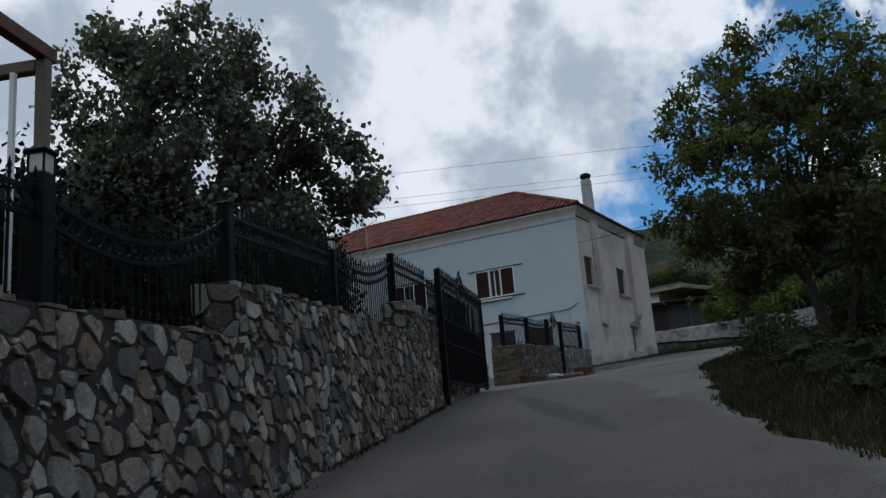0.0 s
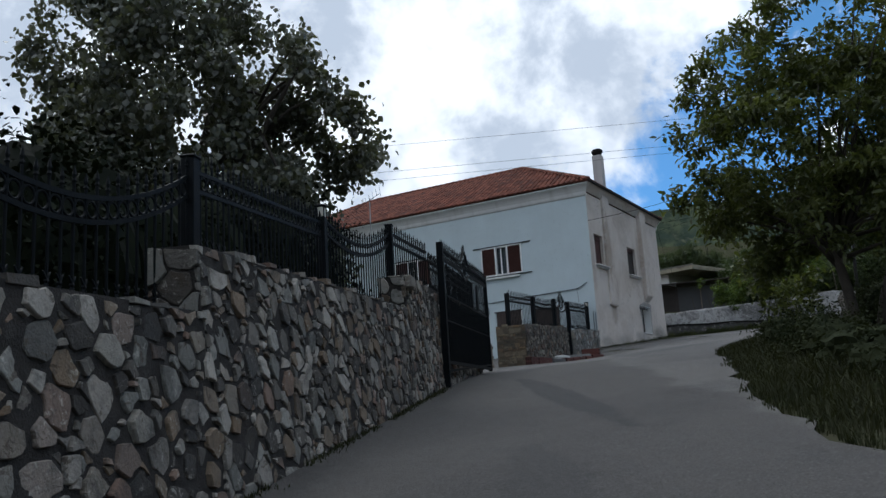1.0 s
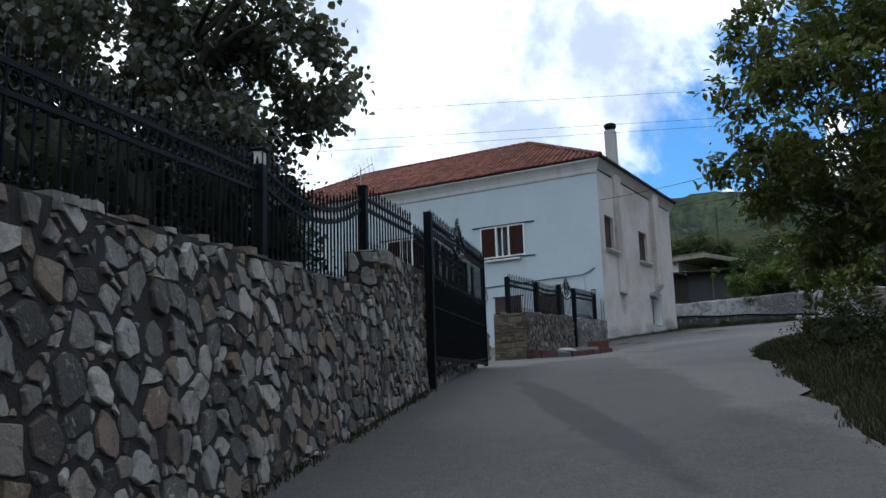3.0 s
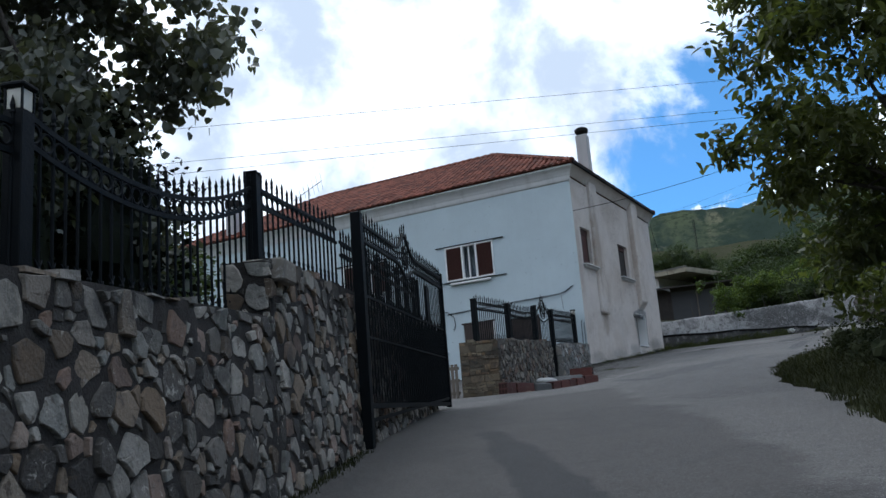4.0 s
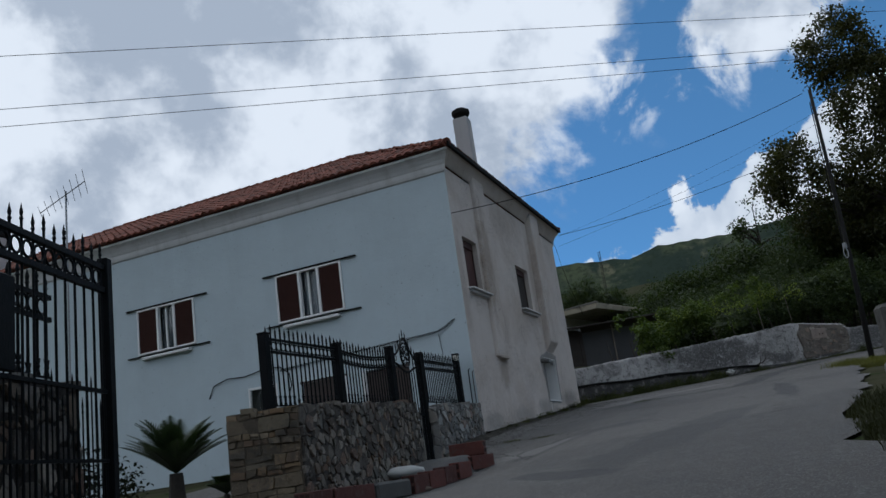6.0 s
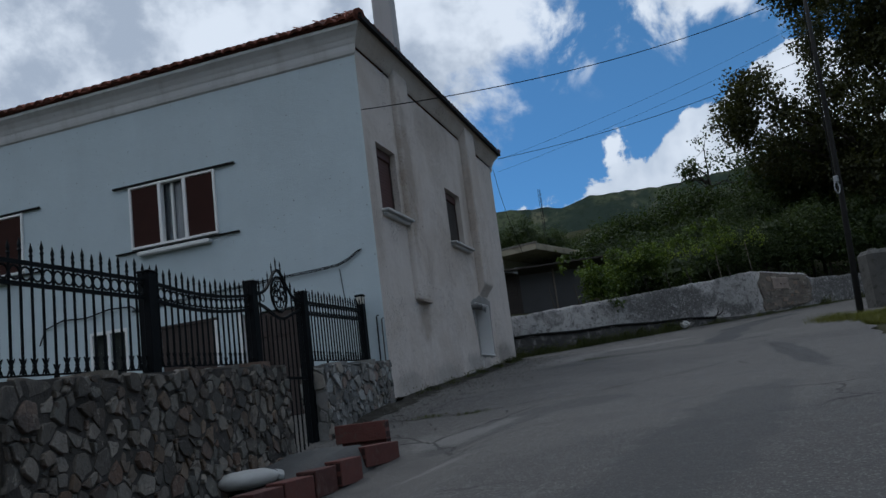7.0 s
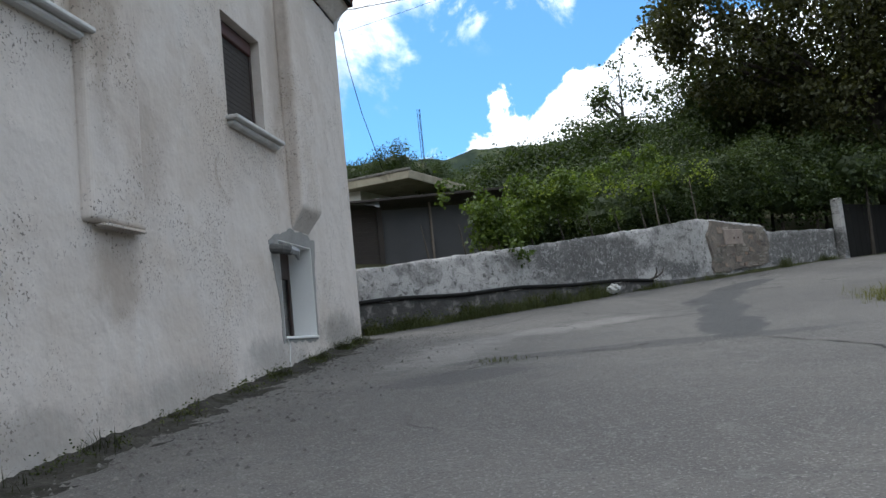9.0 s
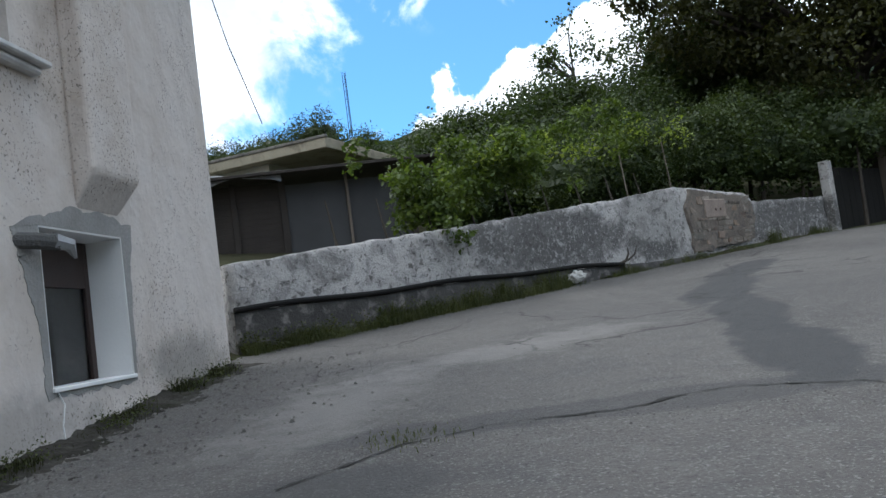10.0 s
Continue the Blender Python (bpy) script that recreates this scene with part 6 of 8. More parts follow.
blob_plate("cement_patch", HX1, [(37.31, 4.42), (38.74, 4.43), (38.75, 5.2), (38.9, 5.9), (37.9, 5.95), (37.05, 5.74), (37.1, 5.46), (37.29, 4.9)],
           [(37.37, 4.47), (38.67, 4.47), (38.67, 5.1), (38.67, 5.75), (37.9, 5.75), (37.37, 5.75), (37.37, 5.3), (37.37, 4.9)], 0.007, M_GREYPATCH, house, "rough grey cement patch round the window", 3)
# wrapped pipe stub beside that window
v, f = tube([(HX1 - 0.1, 37.05, 5.62), (HX1 + 0.10, 37.2, 5.60), (HX1 + 0.17, 37.33, 5.585), (HX1 + 0.19, 37.37, 5.58)], [0.065, 0.065, 0.06, 0.045], 10)
solid("pipe_stub", v, f, M_CEMENT, house, "grey pipe stub with torn wrapping")
v, f = tube([(HX1 + 0.16, 37.30, 5.60), (HX1 + 0.22, 37.42, 5.57), (HX1 + 0.22, 37.49, 5.47)], [0.068, 0.055, 0.012], 7)
solid("torn_wrapping", v, f, M_FILM, house)
v, f = tube([(HX1 + 0.012, 37.42, 4.46), (HX1 + 0.02, 37.48, 4.36), (HX1 + 0.015, 37.44, 4.2), (HX1 + 0.012, 37.47, 4.0)], 0.006, 5)
solid("cable", v, f, M_PVC, house)
# thicker lower coat with a wavering top edge
pv, pf = [], []
for i in range(161):
    y = lerp(HY0 + 0.004, HY1 - 0.004, i / 160)
    top = float(np.interp(y, [31.3, 32.55, 33.2, 34.0, 35.8, 37.0, 37.3, 41.1], [4.66, 4.61, 4.57, 4.63, 4.72, 4.62, 4.30, 4.36])) + 0.05 * noise.noise(Vector((y * 2.1, 6, 0))) + 0.02 * noise.noise(Vector((y * 9, 6, 0)))
    for k, (d, z) in enumerate(((0.001, top + 0.03), (0.002, top - 0.02), (0.007, top - 0.18), (0.012, lerp(top, 3.2, 0.3)), (0.016, lerp(top, 3.2, 0.6)), (0.02, 3.2))):
        n_ = 0.012 * noise.noise(Vector((y * 2.2, z * 2.2, 3))) + 0.006 * noise.noise(Vector((y * 7, z * 7, 3)))
        pv.append((HX1 + max(0.001, d + (n_ if k > 1 else 0.0)), y, z))
for i in range(160):
    for k in range(5):
        q = i * 6 + k
        pf.append((q, q + 1, q + 7, q + 6))
solid("plinth_coat", pv, pf, M_SIDE, house, "lumpy thicker render at the wall foot", False)
# skirting of rough cement along the foot of the side wall
sv, sf = [], []
for i in range(201):
    y = lerp(HY0 + 0.02, HY1 - 0.01, i / 200)
    top = ground_z(0, y) + 0.05 + 0.06 * noise.noise(Vector((y * 1.7, 0, 0))) + 0.045 * noise.noise(Vector((y * 7.0, 0, 0))) + 0.02 * noise.noise(Vector((y * 21.0, 0, 0)))
    out_ = 0.05 + 0.05 * noise.noise(Vector((y * 2.3, 4, 0))) + 0.03 * noise.noise(Vector((y * 9.3, 4, 0)))
    sv += [(HX1 + 0.012, y, top), (HX1 + 0.032, y, top - 0.02), (HX1 + 0.06 + out_, y, ground_z(0, y) - 0.05)]
for i in range(200):
    k = i * 3
    sf += [(k, k + 3, k + 4, k + 1), (k + 1, k + 4, k + 5, k + 2)]
solid("skirting", sv, sf, M_DIRT, house, "dirty crumbling cement skirting")
# dirt washed along the foot of the wall, thinning out onto the road
dv, df = [], []
for i in range(261):
    y = lerp(28.4, HY1 - 0.02, i / 260)
    wide = (1.15 + 0.45 * noise.noise(Vector((y * 0.9, 3, 0))) + 0.25 * noise.noise(Vector((y * 3.1, 5, 0)))) * min(1.0, (y - 28.2) / 1.5)
    for k in range(25):
        f_ = k / 24
        x = (HX1 if y > HY0 else HX1 + 0.22) + 0.01 + wide * f_
        lumps = 0.030 * noise.noise(Vector((x * 3, y * 3, 0))) + 0.026 * noise.noise(Vector((x * 9, y * 9, 4))) + 0.016 * noise.noise(Vector((x * 23, y * 23, 4)))
        h = 0.062 * max(0.0, 1 - f_ / 0.42) ** 1.3 + 0.007 - 0.022 * f_ ** 1.5 + lumps * (1 - 0.45 * f_)
        dv.append((x, y, ground_z(x, y) + 0.012 * noise.noise(Vector((x * 0.6, y * 0.6, 0))) + h))
for i in range(260):
    for k in range(24):
        q = i * 25 + k
        df.append((q, q + 1, q + 26, q + 25))
tagged(solid("roadside_dirt", dv, df, M_DIRT, flat=False), "dark washed-down dirt along the foot of the house", "dirt", "", "structure")

# cables looped along the front
def sagging(p, q, sag, n=10):
    p, q = Vector(p), Vector(q)
    return [lerp(p, q, k / n) - Vector((0, 0, sag * (1 - (2 * k / n - 1) ** 2))) for k in range(n + 1)]


for k in range(3):
    dz, dy = -0.020 * k, -0.006 * k
    line = [(-16.7, HY0 - 0.02, 5.93 + dz), (-15.4, HY0 - 0.03, 5.98 + dz), (-14.2, HY0 - 0.035 + dy, 6.02 + dz), (-13.34, HY0 - 0.04 + dy, 6.05 + dz), (-12.7, HY0 - 0.05 + dy, 6.06 + dz), (-12.33, HY0 - 0.05 + dy, 6.08 + dz), (-12.1, HY0 - 0.05, 6.16 + dz), (-11.95, HY0 - 0.03, 6.26 + dz), (-11.86, HY0 - 0.02, 6.28)]
    v, f = tube(line, 0.0065, 5)
    solid("cable", v, f, M_WIRE, house, "bundle of cables clipped to the wall")
v, f = tube([(-18.9, HY0 - 0.03, 5.55), (-18.75, HY0 - 0.03, 5.85), (-18.3, HY0 - 0.04, 5.97), (-17.76, HY0 - 0.04, 5.93), (-17.2, HY0 - 0.05, 6.02), (-16.7, HY0 - 0.03, 6.0), (-16.45, HY0 - 0.03, 5.8), (-16.4, HY0 - 0.03, 5.5), (-16.5, HY0 - 0.03, 5.3)], 0.014, 5)
solid("cable", v, f, M_WIRE, house)
v, f = tube([(-12.32, HY0 - 0.02, 6.0), (-12.3, HY0 - 0.02, 5.75), (-12.28, HY0 - 0.02, 5.5)], 0.006, 4)
solid("cable", v, f, M_WIRE, house)
v, f = tube([(-11.50, 41.12, 9.95), (-11.45, 41.3, 9.3), (-11.36, 41.65, 8.5), (-11.22, 42.3, 7.55)], 0.007, 5)
solid("cable", v, f, M_WIRE, house)

# rain pipes by the corner
stub = thing("conduit", (-11.70, 31.2, 4.27), "two grey conduits standing at the house corner", "pipe")
for dx, h in ((0.0, 0.78), (0.09, 0.72)):
    v, f = tube([(-11.70 + dx, 31.22, 4.0), (-11.70 + dx, 31.24, 4.27 + h), (-11.66 + dx, 31.24, 4.29 + h)], 0.012, 7)
    solid("tube", v, f, M_CEMENT if dx else M_PIPE, stub)

# roof aerial beyond the front eave
ae = thing("tv_aerial", (-19.9, 27.7, 2.9), "thin television aerial on a steel mast in the yard", "aerial")
v, f = tube([(-19.9, 27.7, 2.9), (-19.9, 27.7, 10.6)], 0.022, 6)
solid("mast", v, f, M_STEEL, ae)
v, f = tube([(-20.5, 27.5, 10.15), (-19.4, 27.8, 10.75)], 0.012, 5)
for k in range(8):
    p = lerp(Vector((-20.5, 27.5, 10.15)), Vector((-19.4, 27.8, 10.75)), k / 7)
    h = 0.14 + 0.02 * k
    tube([p + Vector((0.02, -0.1, h)), p - Vector((0.02, -0.1, h))], 0.006, 4, v, f)
solid("antenna", v, f, M_PIPE, ae)

# ---- overhead wires and pole ----
pole = thing("utility_pole", (-2.80, 40.3, ground_z(0, 40.3)), "dark wooden utility pole at the edge of the road", "pole")
v, f = tube([(-2.81, 40.3, 4.0), (-2.64, 40.3, 7.5), (-2.56, 40.3, 10.2), (-2.50, 40.3, 12.7)], [0.085, 0.066, 0.055, 0.05], 12)
solid("shaft", v, f, M_POLE, pole, flat=False)
part("meter_box", box(-0.055, -0.17, 7.58, 0.055, -0.09, 7.74, 0.01, pose(-2.66, 40.3, 0, 0, 0, -25)), M_STEEL, pole, "small pale box on the pole")
v, f = tube([(-2.73 + 0.055 * math.sin(radians(a)), 40.17, 7.44 + 0.15 * math.cos(radians(a))) for a in range(0, 361, 20)], 0.016, 6)
solid("cable_loop", v, f, M_STEEL, pole, "loop of pale cable")
v, f = tube([(-2.745, 40.22, 7.70), (-2.66, 40.24, 10.2), (-2.59, 40.25, 12.3)], 0.015, 6)
solid("conduit", v, f, M_PIPE, pole)


def wire(name, p, q, sag, r, label):
    v, f = tube(sagging(p, q, sag, 28), r, 5)
    return tagged(solid(name, v, f, M_WIRE), label, "wire", "overhead wires")


wire("overhead_wire", (-11.59, 31.34, 8.81), (-2.77, 39.82, 12.47), 0.36, 0.010, "black service wire from the pole to the house corner")
wire("overhead_wire", (-11.3, 41.1, 10.24), (-2.60, 40.25, 10.95), 0.25, 0.008, "black service wire from the pole to the far eave")
wire("overhead_wire", (-11.3, 41.1, 10.20), (-2.57, 40.25, 11.9), 0.14, 0.0035, "thin wire from the pole to the far eave")
wire("overhead_wire", (-11.36, 41.1, 9.85), (-2.58, 40.25, 11.54), 0.14, 0.0035, "thin wire from the pole to the house wall")
for p, q, zs, label in (((-20.14, 19.86, 10.52), (-3.33, 33.85, 12.39), 0.5, "upper"), ((-19.1, 21.31, 9.85), (-3.29, 32.9, 11.07), 0.4, "middle"), ((-14.94, 24.49, 9.90), (-6.89, 30.38, 10.55), 0.3, "lower")):
    p, q = Vector(p), Vector(q)
    d = (q - p).normalized()
    wire("overhead_wire", p - d * 34, q + d * 44, 0.0, 0.006, "thin power line high across the road")

# ---- by the small gate: bricks, sack, cement heap ----


def hollow_brick(x, y, z, turn, label="red hollow clay building block lying on the ground", size=(0.40, 0.24, 0.19)):
    b = thing("hollow_brick", (x, y, z), label, "brick", "loose bricks by the wall")
    l, w, h = size
    m = pose(x, y, z, 0, 0, turn)
    part("body", box(-l / 2, -w / 2, 0, l / 2, w / 2, h, 0.006, m), M_BRICK, b)
    for sx in (-1, 1):
        for i in range(3):
            for j in range(2):
                cy, cz = lerp(-w / 2, w / 2, (i + 0.5) / 3), lerp(0, h, (j + 0.5) / 2)
                # thin dark plate on the closed end: the shade inside a hole as colour
                part("hollow", box(sx * (l / 2 + 0.001) - 0.002, cy - w * .12, cz - h * .16, sx * (l / 2 + 0.001) + 0.002, cy + w * .12, cz + h * .16, 0, m), M_HOLE, b)
    return b


def on_ground(x, y, up=0.0):
    return (x, y, ground_z(x, y) + 0.012 + up)


for y, dx, turn in ((21.68, 0.0, 92), (22.2, 0.02, 90), (22.72, -0.01, 93), (24.32, 0.02, 91), (24.86, 0.03, 88), (25.45, 0.0, 93), (25.98, 0.03, 90)):
    hollow_brick(*on_ground(-10.16 + dx, y), turn, size=(0.51, 0.20, 0.25))
hollow_brick(*on_ground(-10.12, 26.85), 74, "red hollow clay block set askew at the end of the row", (0.60, 0.20, 0.22))
hollow_brick(*on_ground(-10.52, 27.45, 0.16), 8, "red hollow clay block lying across the end of the row", (0.62, 0.22, 0.22))
hollow_brick(*on_ground(-10.50, 27.5, -0.06), 8, "red hollow clay block under another at the end of the row", (0.55, 0.22, 0.22))
gb = thing("cement_block", on_ground(-10.16, 23.5), "grey cement building block in the row of bricks", "block")
part("body", box(-0.50, -0.11, 0, 0.50, 0.11, 0.24, 0.03, pose(*on_ground(-10.16, 23.5), 0, 0, 91)), M_CEMENT, gb)
heap = thing("cement_heap", on_ground(-10.52, 25.2), "flattened heap of grey cement and sand by the small gate", "heap")
hv, hf = [], []
for i in range(15):
    for j in range(23):
        u, w_ = -1 + 2 * i / 14, -1 + 2 * j / 22
        x, y = -10.52 + 0.42 * u, 24.9 + 2.7 * w_
        h = min(1.0, 2.2 * max(0.0, 1 - u * u)) * min(1.0, 3 * (1 - abs(w_))) * (0.20 + 0.16 * max(0.0, 1 - ((w_ - 0.45) / 0.35) ** 2)) + 0.03 * noise.noise(Vector((x * 5, y * 5, 0))) - 0.02
        hv.append((x, y, ground_z(x, y) + h))
for i in range(14):
    for j in range(22):
        k = i * 23 + j
        hf.append((k, k + 23, k + 24, k + 1))
solid("mound", hv, hf, M_CEMENT, heap, flat=False)


def sack(x, y, turn, label):
    s = thing("sack", on_ground(x, y, 0.20), label, "sack")
    b = bmesh.new()
    bmesh.ops.create_uvsphere(b, u_segments=18, v_segments=10, radius=1.0)
    for v in b.verts:
        p = v.co
        k = 1 - 0.25 * abs(p.x) ** 3
        v.co = Vector((math.copysign(abs(p.x) ** 0.7, p.x) * 0.34, math.copysign(abs(p.y) ** 0.8, p.y) * 0.17 * k, p.z * 0.085 * k + 0.08 + 0.012 * noise.noise(p * 3)))
    bmesh.ops.transform(b, matrix=pose(*on_ground(x, y, 0.20), 0, 0, turn), verts=b.verts)
    part("bag", b, M_SACK, s, flat=False)
    v, f = tube([(pose(*on_ground(x, y, 0.20), 0, 0, turn) @ Vector((0.31, 0, 0.08))), (pose(*on_ground(x, y, 0.20), 0, 0, turn) @ Vector((0.38, 0, 0.06)))], [0.055, 0.06], 9)
    solid("neck", v, f, M_SACK, s)


sack(-10.62, 24.95, 66, "full white woven sack lying by the low wall")
for k, (x, y, s) in enumerate(((-10.2, 21.9, 0.10), (-10.05, 24.45, 0.07), (-9.9, 22.2, 0.06))):
    st = thing("loose_stone", on_ground(x, y), "small pale loose stone on the road edge", "stone", "loose stones")
    b = bmesh.new()
    bmesh.ops.create_icosphere(b, subdivisions=2, radius=s)
    for v in b.verts:
        v.co = v.co * (1 + 0.25 * noise.noise(v.co * 14 + Vector((k, 0, 0)))) * Vector((1.3, 1, 0.6))
    bmesh.ops.translate(b, verts=b.verts, vec=Vector(on_ground(x, y, s * 0.4)))
    part("rock", b, M_STONE2, st, flat=False)

# ---- in the yard ----
pal = thing("pallet", (-14.1, 26.2, ground_z(0, 27)), "weathered wooden pallet leaning upright in the yard", "pallet")
for i in range(6):
    x = -14.47 + i * 0.125
    part("board", box(x, 26.18, 2.75, x + 0.09, 26.2, 3.76, 0.003, pose(0, 0, 0, 0, 0, 0)), M_WOOD, pal)
for z in (2.9, 3.25, 3.6):
    part("bearer", box(-14.47, 26.2, z, -13.75, 26.28, z + 0.09, 0.004), M_WOOD, pal)


def cycad(x, y, h, length, n, label, seed):
    z = ground_z(x, y)
    t = thing("palm_plant", (x, y, z), label, "palm")
    rng = random.Random(seed)
    v, f = tube([(x, y, z - 0.05), (x, y, z + h * 0.5), (x, y, z + h)], [0.11 * length ** 0.7, 0.13 * length ** 0.7, 0.10 * length ** 0.7], 10)
    solid("trunk", v, f, M_BARK, t)
    for k in range(n):
        a = 2 * math.pi * k / n + rng.uniform(-.2, .2)
        up = rng.uniform(0.55, 1.45)
        pts = []
        for q in range(8):
            s = q / 7
            r = length * s
            pts.append(Vector((x + math.cos(a) * r * math.cos(up * (1 - s * 0.3)), y + math.sin(a) * r * math.cos(up * (1 - s * 0.3)), z + h + r * math.sin(up * (1 - 0.3 * s)))))
        fv, ff = tube(pts, [0.010 * (1 - 0.8 * q / 7) + 0.002 for q in range(8)], 4)
        for q in range(1, 22):
            s = q / 22
            i = min(int(s * 7), 6)
            p = lerp(pts[i], pts[i + 1], s * 7 - i)
            d = (pts[i + 1] - pts[i]).normalized()
            side = d.cross(Vector((0, 0, 1))).normalized()
            L = 0.23 * math.sin(math.pi * min(1, s * 0.9 + 0.12)) + 0.03
            for sg in (-1, 1):
                tip = p + (side * sg * 0.8 + d * 0.6 + Vector((0, 0, 0.12))).normalized() * L
                b = len(fv)
                fv += [p - d * 0.026, p + d * 0.026, tip]
                ff.append((b, b + 1, b + 2))
        solid("frond", fv, ff, M_PALM, t)
    return t


cycad(-14.05, 24.1, 0.80, 1.0, 40, "dark green cycad palm with stiff fronds in the yard", 3)
cycad(-14.12, 25.4, 0.34, 0.36, 16, "small low palm in the yard", 5)
ps = thing("white_flower_bush", on_ground(-14.5, 22.9), "dark bush with small white flowers by the gate", "bush")
pts, _ = clumps([(-14.5, 22.9, 3.2, 0.7, 0.7, 0.75)], 60, 26, 0.10, 5, 0.2)
leaves("foliage", pts, 0.07, M_HEDGE, ps, 0.3, kind="stuff", seed=3)
leaves("blossom", pts[::23] + 0.03, 0.06, M_PVC, ps, 0.0, kind="stuff", seed=4, label="small white flowers")

# timber pergola behind the wall
pg = thing("pergola", (-5.05, 2.25, ground_z(0, 2.2)), "timber pergola with a pale post and red-stained beams", "pergola")
part("post", box(-0.045, -0.045, 0.3, 0.045, 0.045, 4.56, 0.008, pose(-5.05, 2.25, 0, 0, 0, 21)), M_WOOD, pg, "pale timber post")
part("beam", box(-0.05, -3.6, 4.56, 0.05, 0.10, 4.68, 0.008, pose(-5.05, 2.25, 0, 0, 0, 21)), M_REDWOOD, pg, "red-brown stained beam")
part("beam", box(-3.2, -0.045, 4.46, -0.045, 0.045, 4.56, 0.008, pose(-5.05, 2.25, 0, 0, 0, 21)), M_WOOD, pg)
part("post", box(-0.02, -0.02, 2.2, 0.02, 0.02, 4.4, 0.003, pose(-5.12, 2.05, 0, 0, 0, 21)), M_PVC, pg, "thin white pole")

# ---- the old wall across the road, shed and gate ----
RW_TOP = [(0.0, 5.69), (2.3, 5.90), (4.2, 6.05), (8.5, 6.46), (10.6, 6.70), (10.9, 6.66), (13.2, 6.52), (13.4, 6.32), (16.95, 6.38)]
ro, rd = Vector((-11.92, 42.18, 0)), Vector((0.7071, 0.7071, 0))
rn = Vector((0.7071, -0.7071, 0))
rwall = thing("wall_lane", (ro.x, ro.y, 4.3), "old lane wall of flaking limewashed render with bare patches", "wall", "", "structure")
v, f = [], []
NU = 120
for i in range(NU + 1):
    u = 16.95 * i / NU
    top = float(np.interp(u, [a for a, _ in RW_TOP], [b for _, b in RW_TOP])) + 0.03 * noise.noise(Vector((u * 2.2, 0, 0))) + 0.035 * noise.noise(Vector((u * 7.0, 0, 0)))
    p = ro + rd * u
    g = ground_z(p.x, p.y)
    bump_ = 0.03 * noise.noise(Vector((u * 1.1, 1, 0)))
    prof = [(0.02, g - 0.4), (0.02, g + 0.25), (0.0, g + 0.62), (0.02, top - 0.12), (0.0, top - 0.02), (-0.06, top), (-0.36, top - 0.02), (-0.40, g - 0.4)]
    for k, (d, z) in enumerate(prof):
        dd = d + bump_ + 0.02 * noise.noise(Vector((u * 3, z * 3, 2)))
        q = p + rn * dd
        v.append((q.x, q.y, z))
for i in range(NU):
    for k in range(7):
        a = i * 8 + k
        f.append((a, a + 8, a + 9, a + 1))
f += [tuple(range(8)), tuple(NU * 8 + k for k in reversed(range(8)))]
solid("render_coat", v, f, M_WALLOLD, rwall, flat=False)
# length where the coat has fallen and rubble and blocks show
bare = [(10.72, 5.2), (11.3, 5.22), (12.0, 5.32), (12.7, 5.34), (13.3, 5.42), (13.42, 5.9), (13.3, 6.3), (13.1, 6.46), (12.3, 6.5), (11.5, 6.56), (10.85, 6.62), (10.62, 6.2), (10.74, 5.7)]
ring_ = []
for p, q in zip(bare, bare[1:] + bare[:1]):
    for k in range(7):
        u_, z_ = lerp(p[0], q[0], k / 7), lerp(p[1], q[1], k / 7)
        ring_.append((u_ + 0.09 * noise.noise(Vector((u_ * 4, z_ * 4, 1))), z_ + 0.05 * noise.noise(Vector((u_ * 4, z_ * 4, 7)))))
bv = [ro + rd * u_ + rn * 0.0 + Vector((0, 0, z_)) for u_, z_ in ring_] + [ro + rd * lerp(u_, 12.0, 0.03) + rn * 0.062 + Vector((0, 0, lerp(z_, 5.9, 0.03))) for u_, z_ in ring_] + [ro + rd * 12.0 + rn * 0.065 + Vector((0, 0, 5.9))]
nb = len(ring_)
solid("bare_patch", bv, [(i, (i + 1) % nb, nb + (i + 1) % nb, nb + i) for i in range(nb)] + [(nb + i, nb + (i + 1) % nb, 2 * nb) for i in range(nb)], M_BARE, rwall, "bare brown mortar where the coat has fallen")
rrng = random.Random(8)


def rw_world(u, z, d):
    p = ro + rd * u + rn * (d + 0.055)
    return Vector((p.x, p.y, z))


for poly in coursed([(10.78, 5.36), (13.25, 5.36), (13.25, 6.46), (10.78, 6.46)], 0.09, 0.20, 51, 0.016):
    if rrng.random() < 0.3:
        continue
    sv, sf = stone_piece(poly, rw_world, rrng, rrng.uniform(0.004, 0.03))
    solid("stone", sv, sf, M_PATCHSTONE, rwall)
part("hollow_block", box(-0.42, -0.038, -0.06, 0.40, 0.10, 0.36, 0.02, Matrix.Translation(rw_world(11.75, 6.02, 0.0)) @ pose(0, 0, 0, 0, 0, 45)), M_BLOCK, rwall, "old cement block with two holes")
# holes are dark plates on the face, their shade painted
for s in (-0.02, 0.17):
    part("block_hole", box(s - 0.022, -0.044, 0.10, s + 0.022, -0.037, 0.15, 0, Matrix.Translation(rw_world(11.75, 6.02, 0.0)) @ pose(0, 0, 0, 0, 0, 45)), M_HOLE, rwall)
v, f = tube([rw_world(u, float(np.interp(u, [0, 3.5, 5.8, 8.2], [5.06, 5.14, 5.17, 5.15])) + 0.02 * math.sin(u * 2), 0.07) for u in [0.2 * k for k in range(42)]], 0.040, 8)
solid("drain_pipe", v, f, M_PIPE, rwall, "black pipe running along the wall foot")
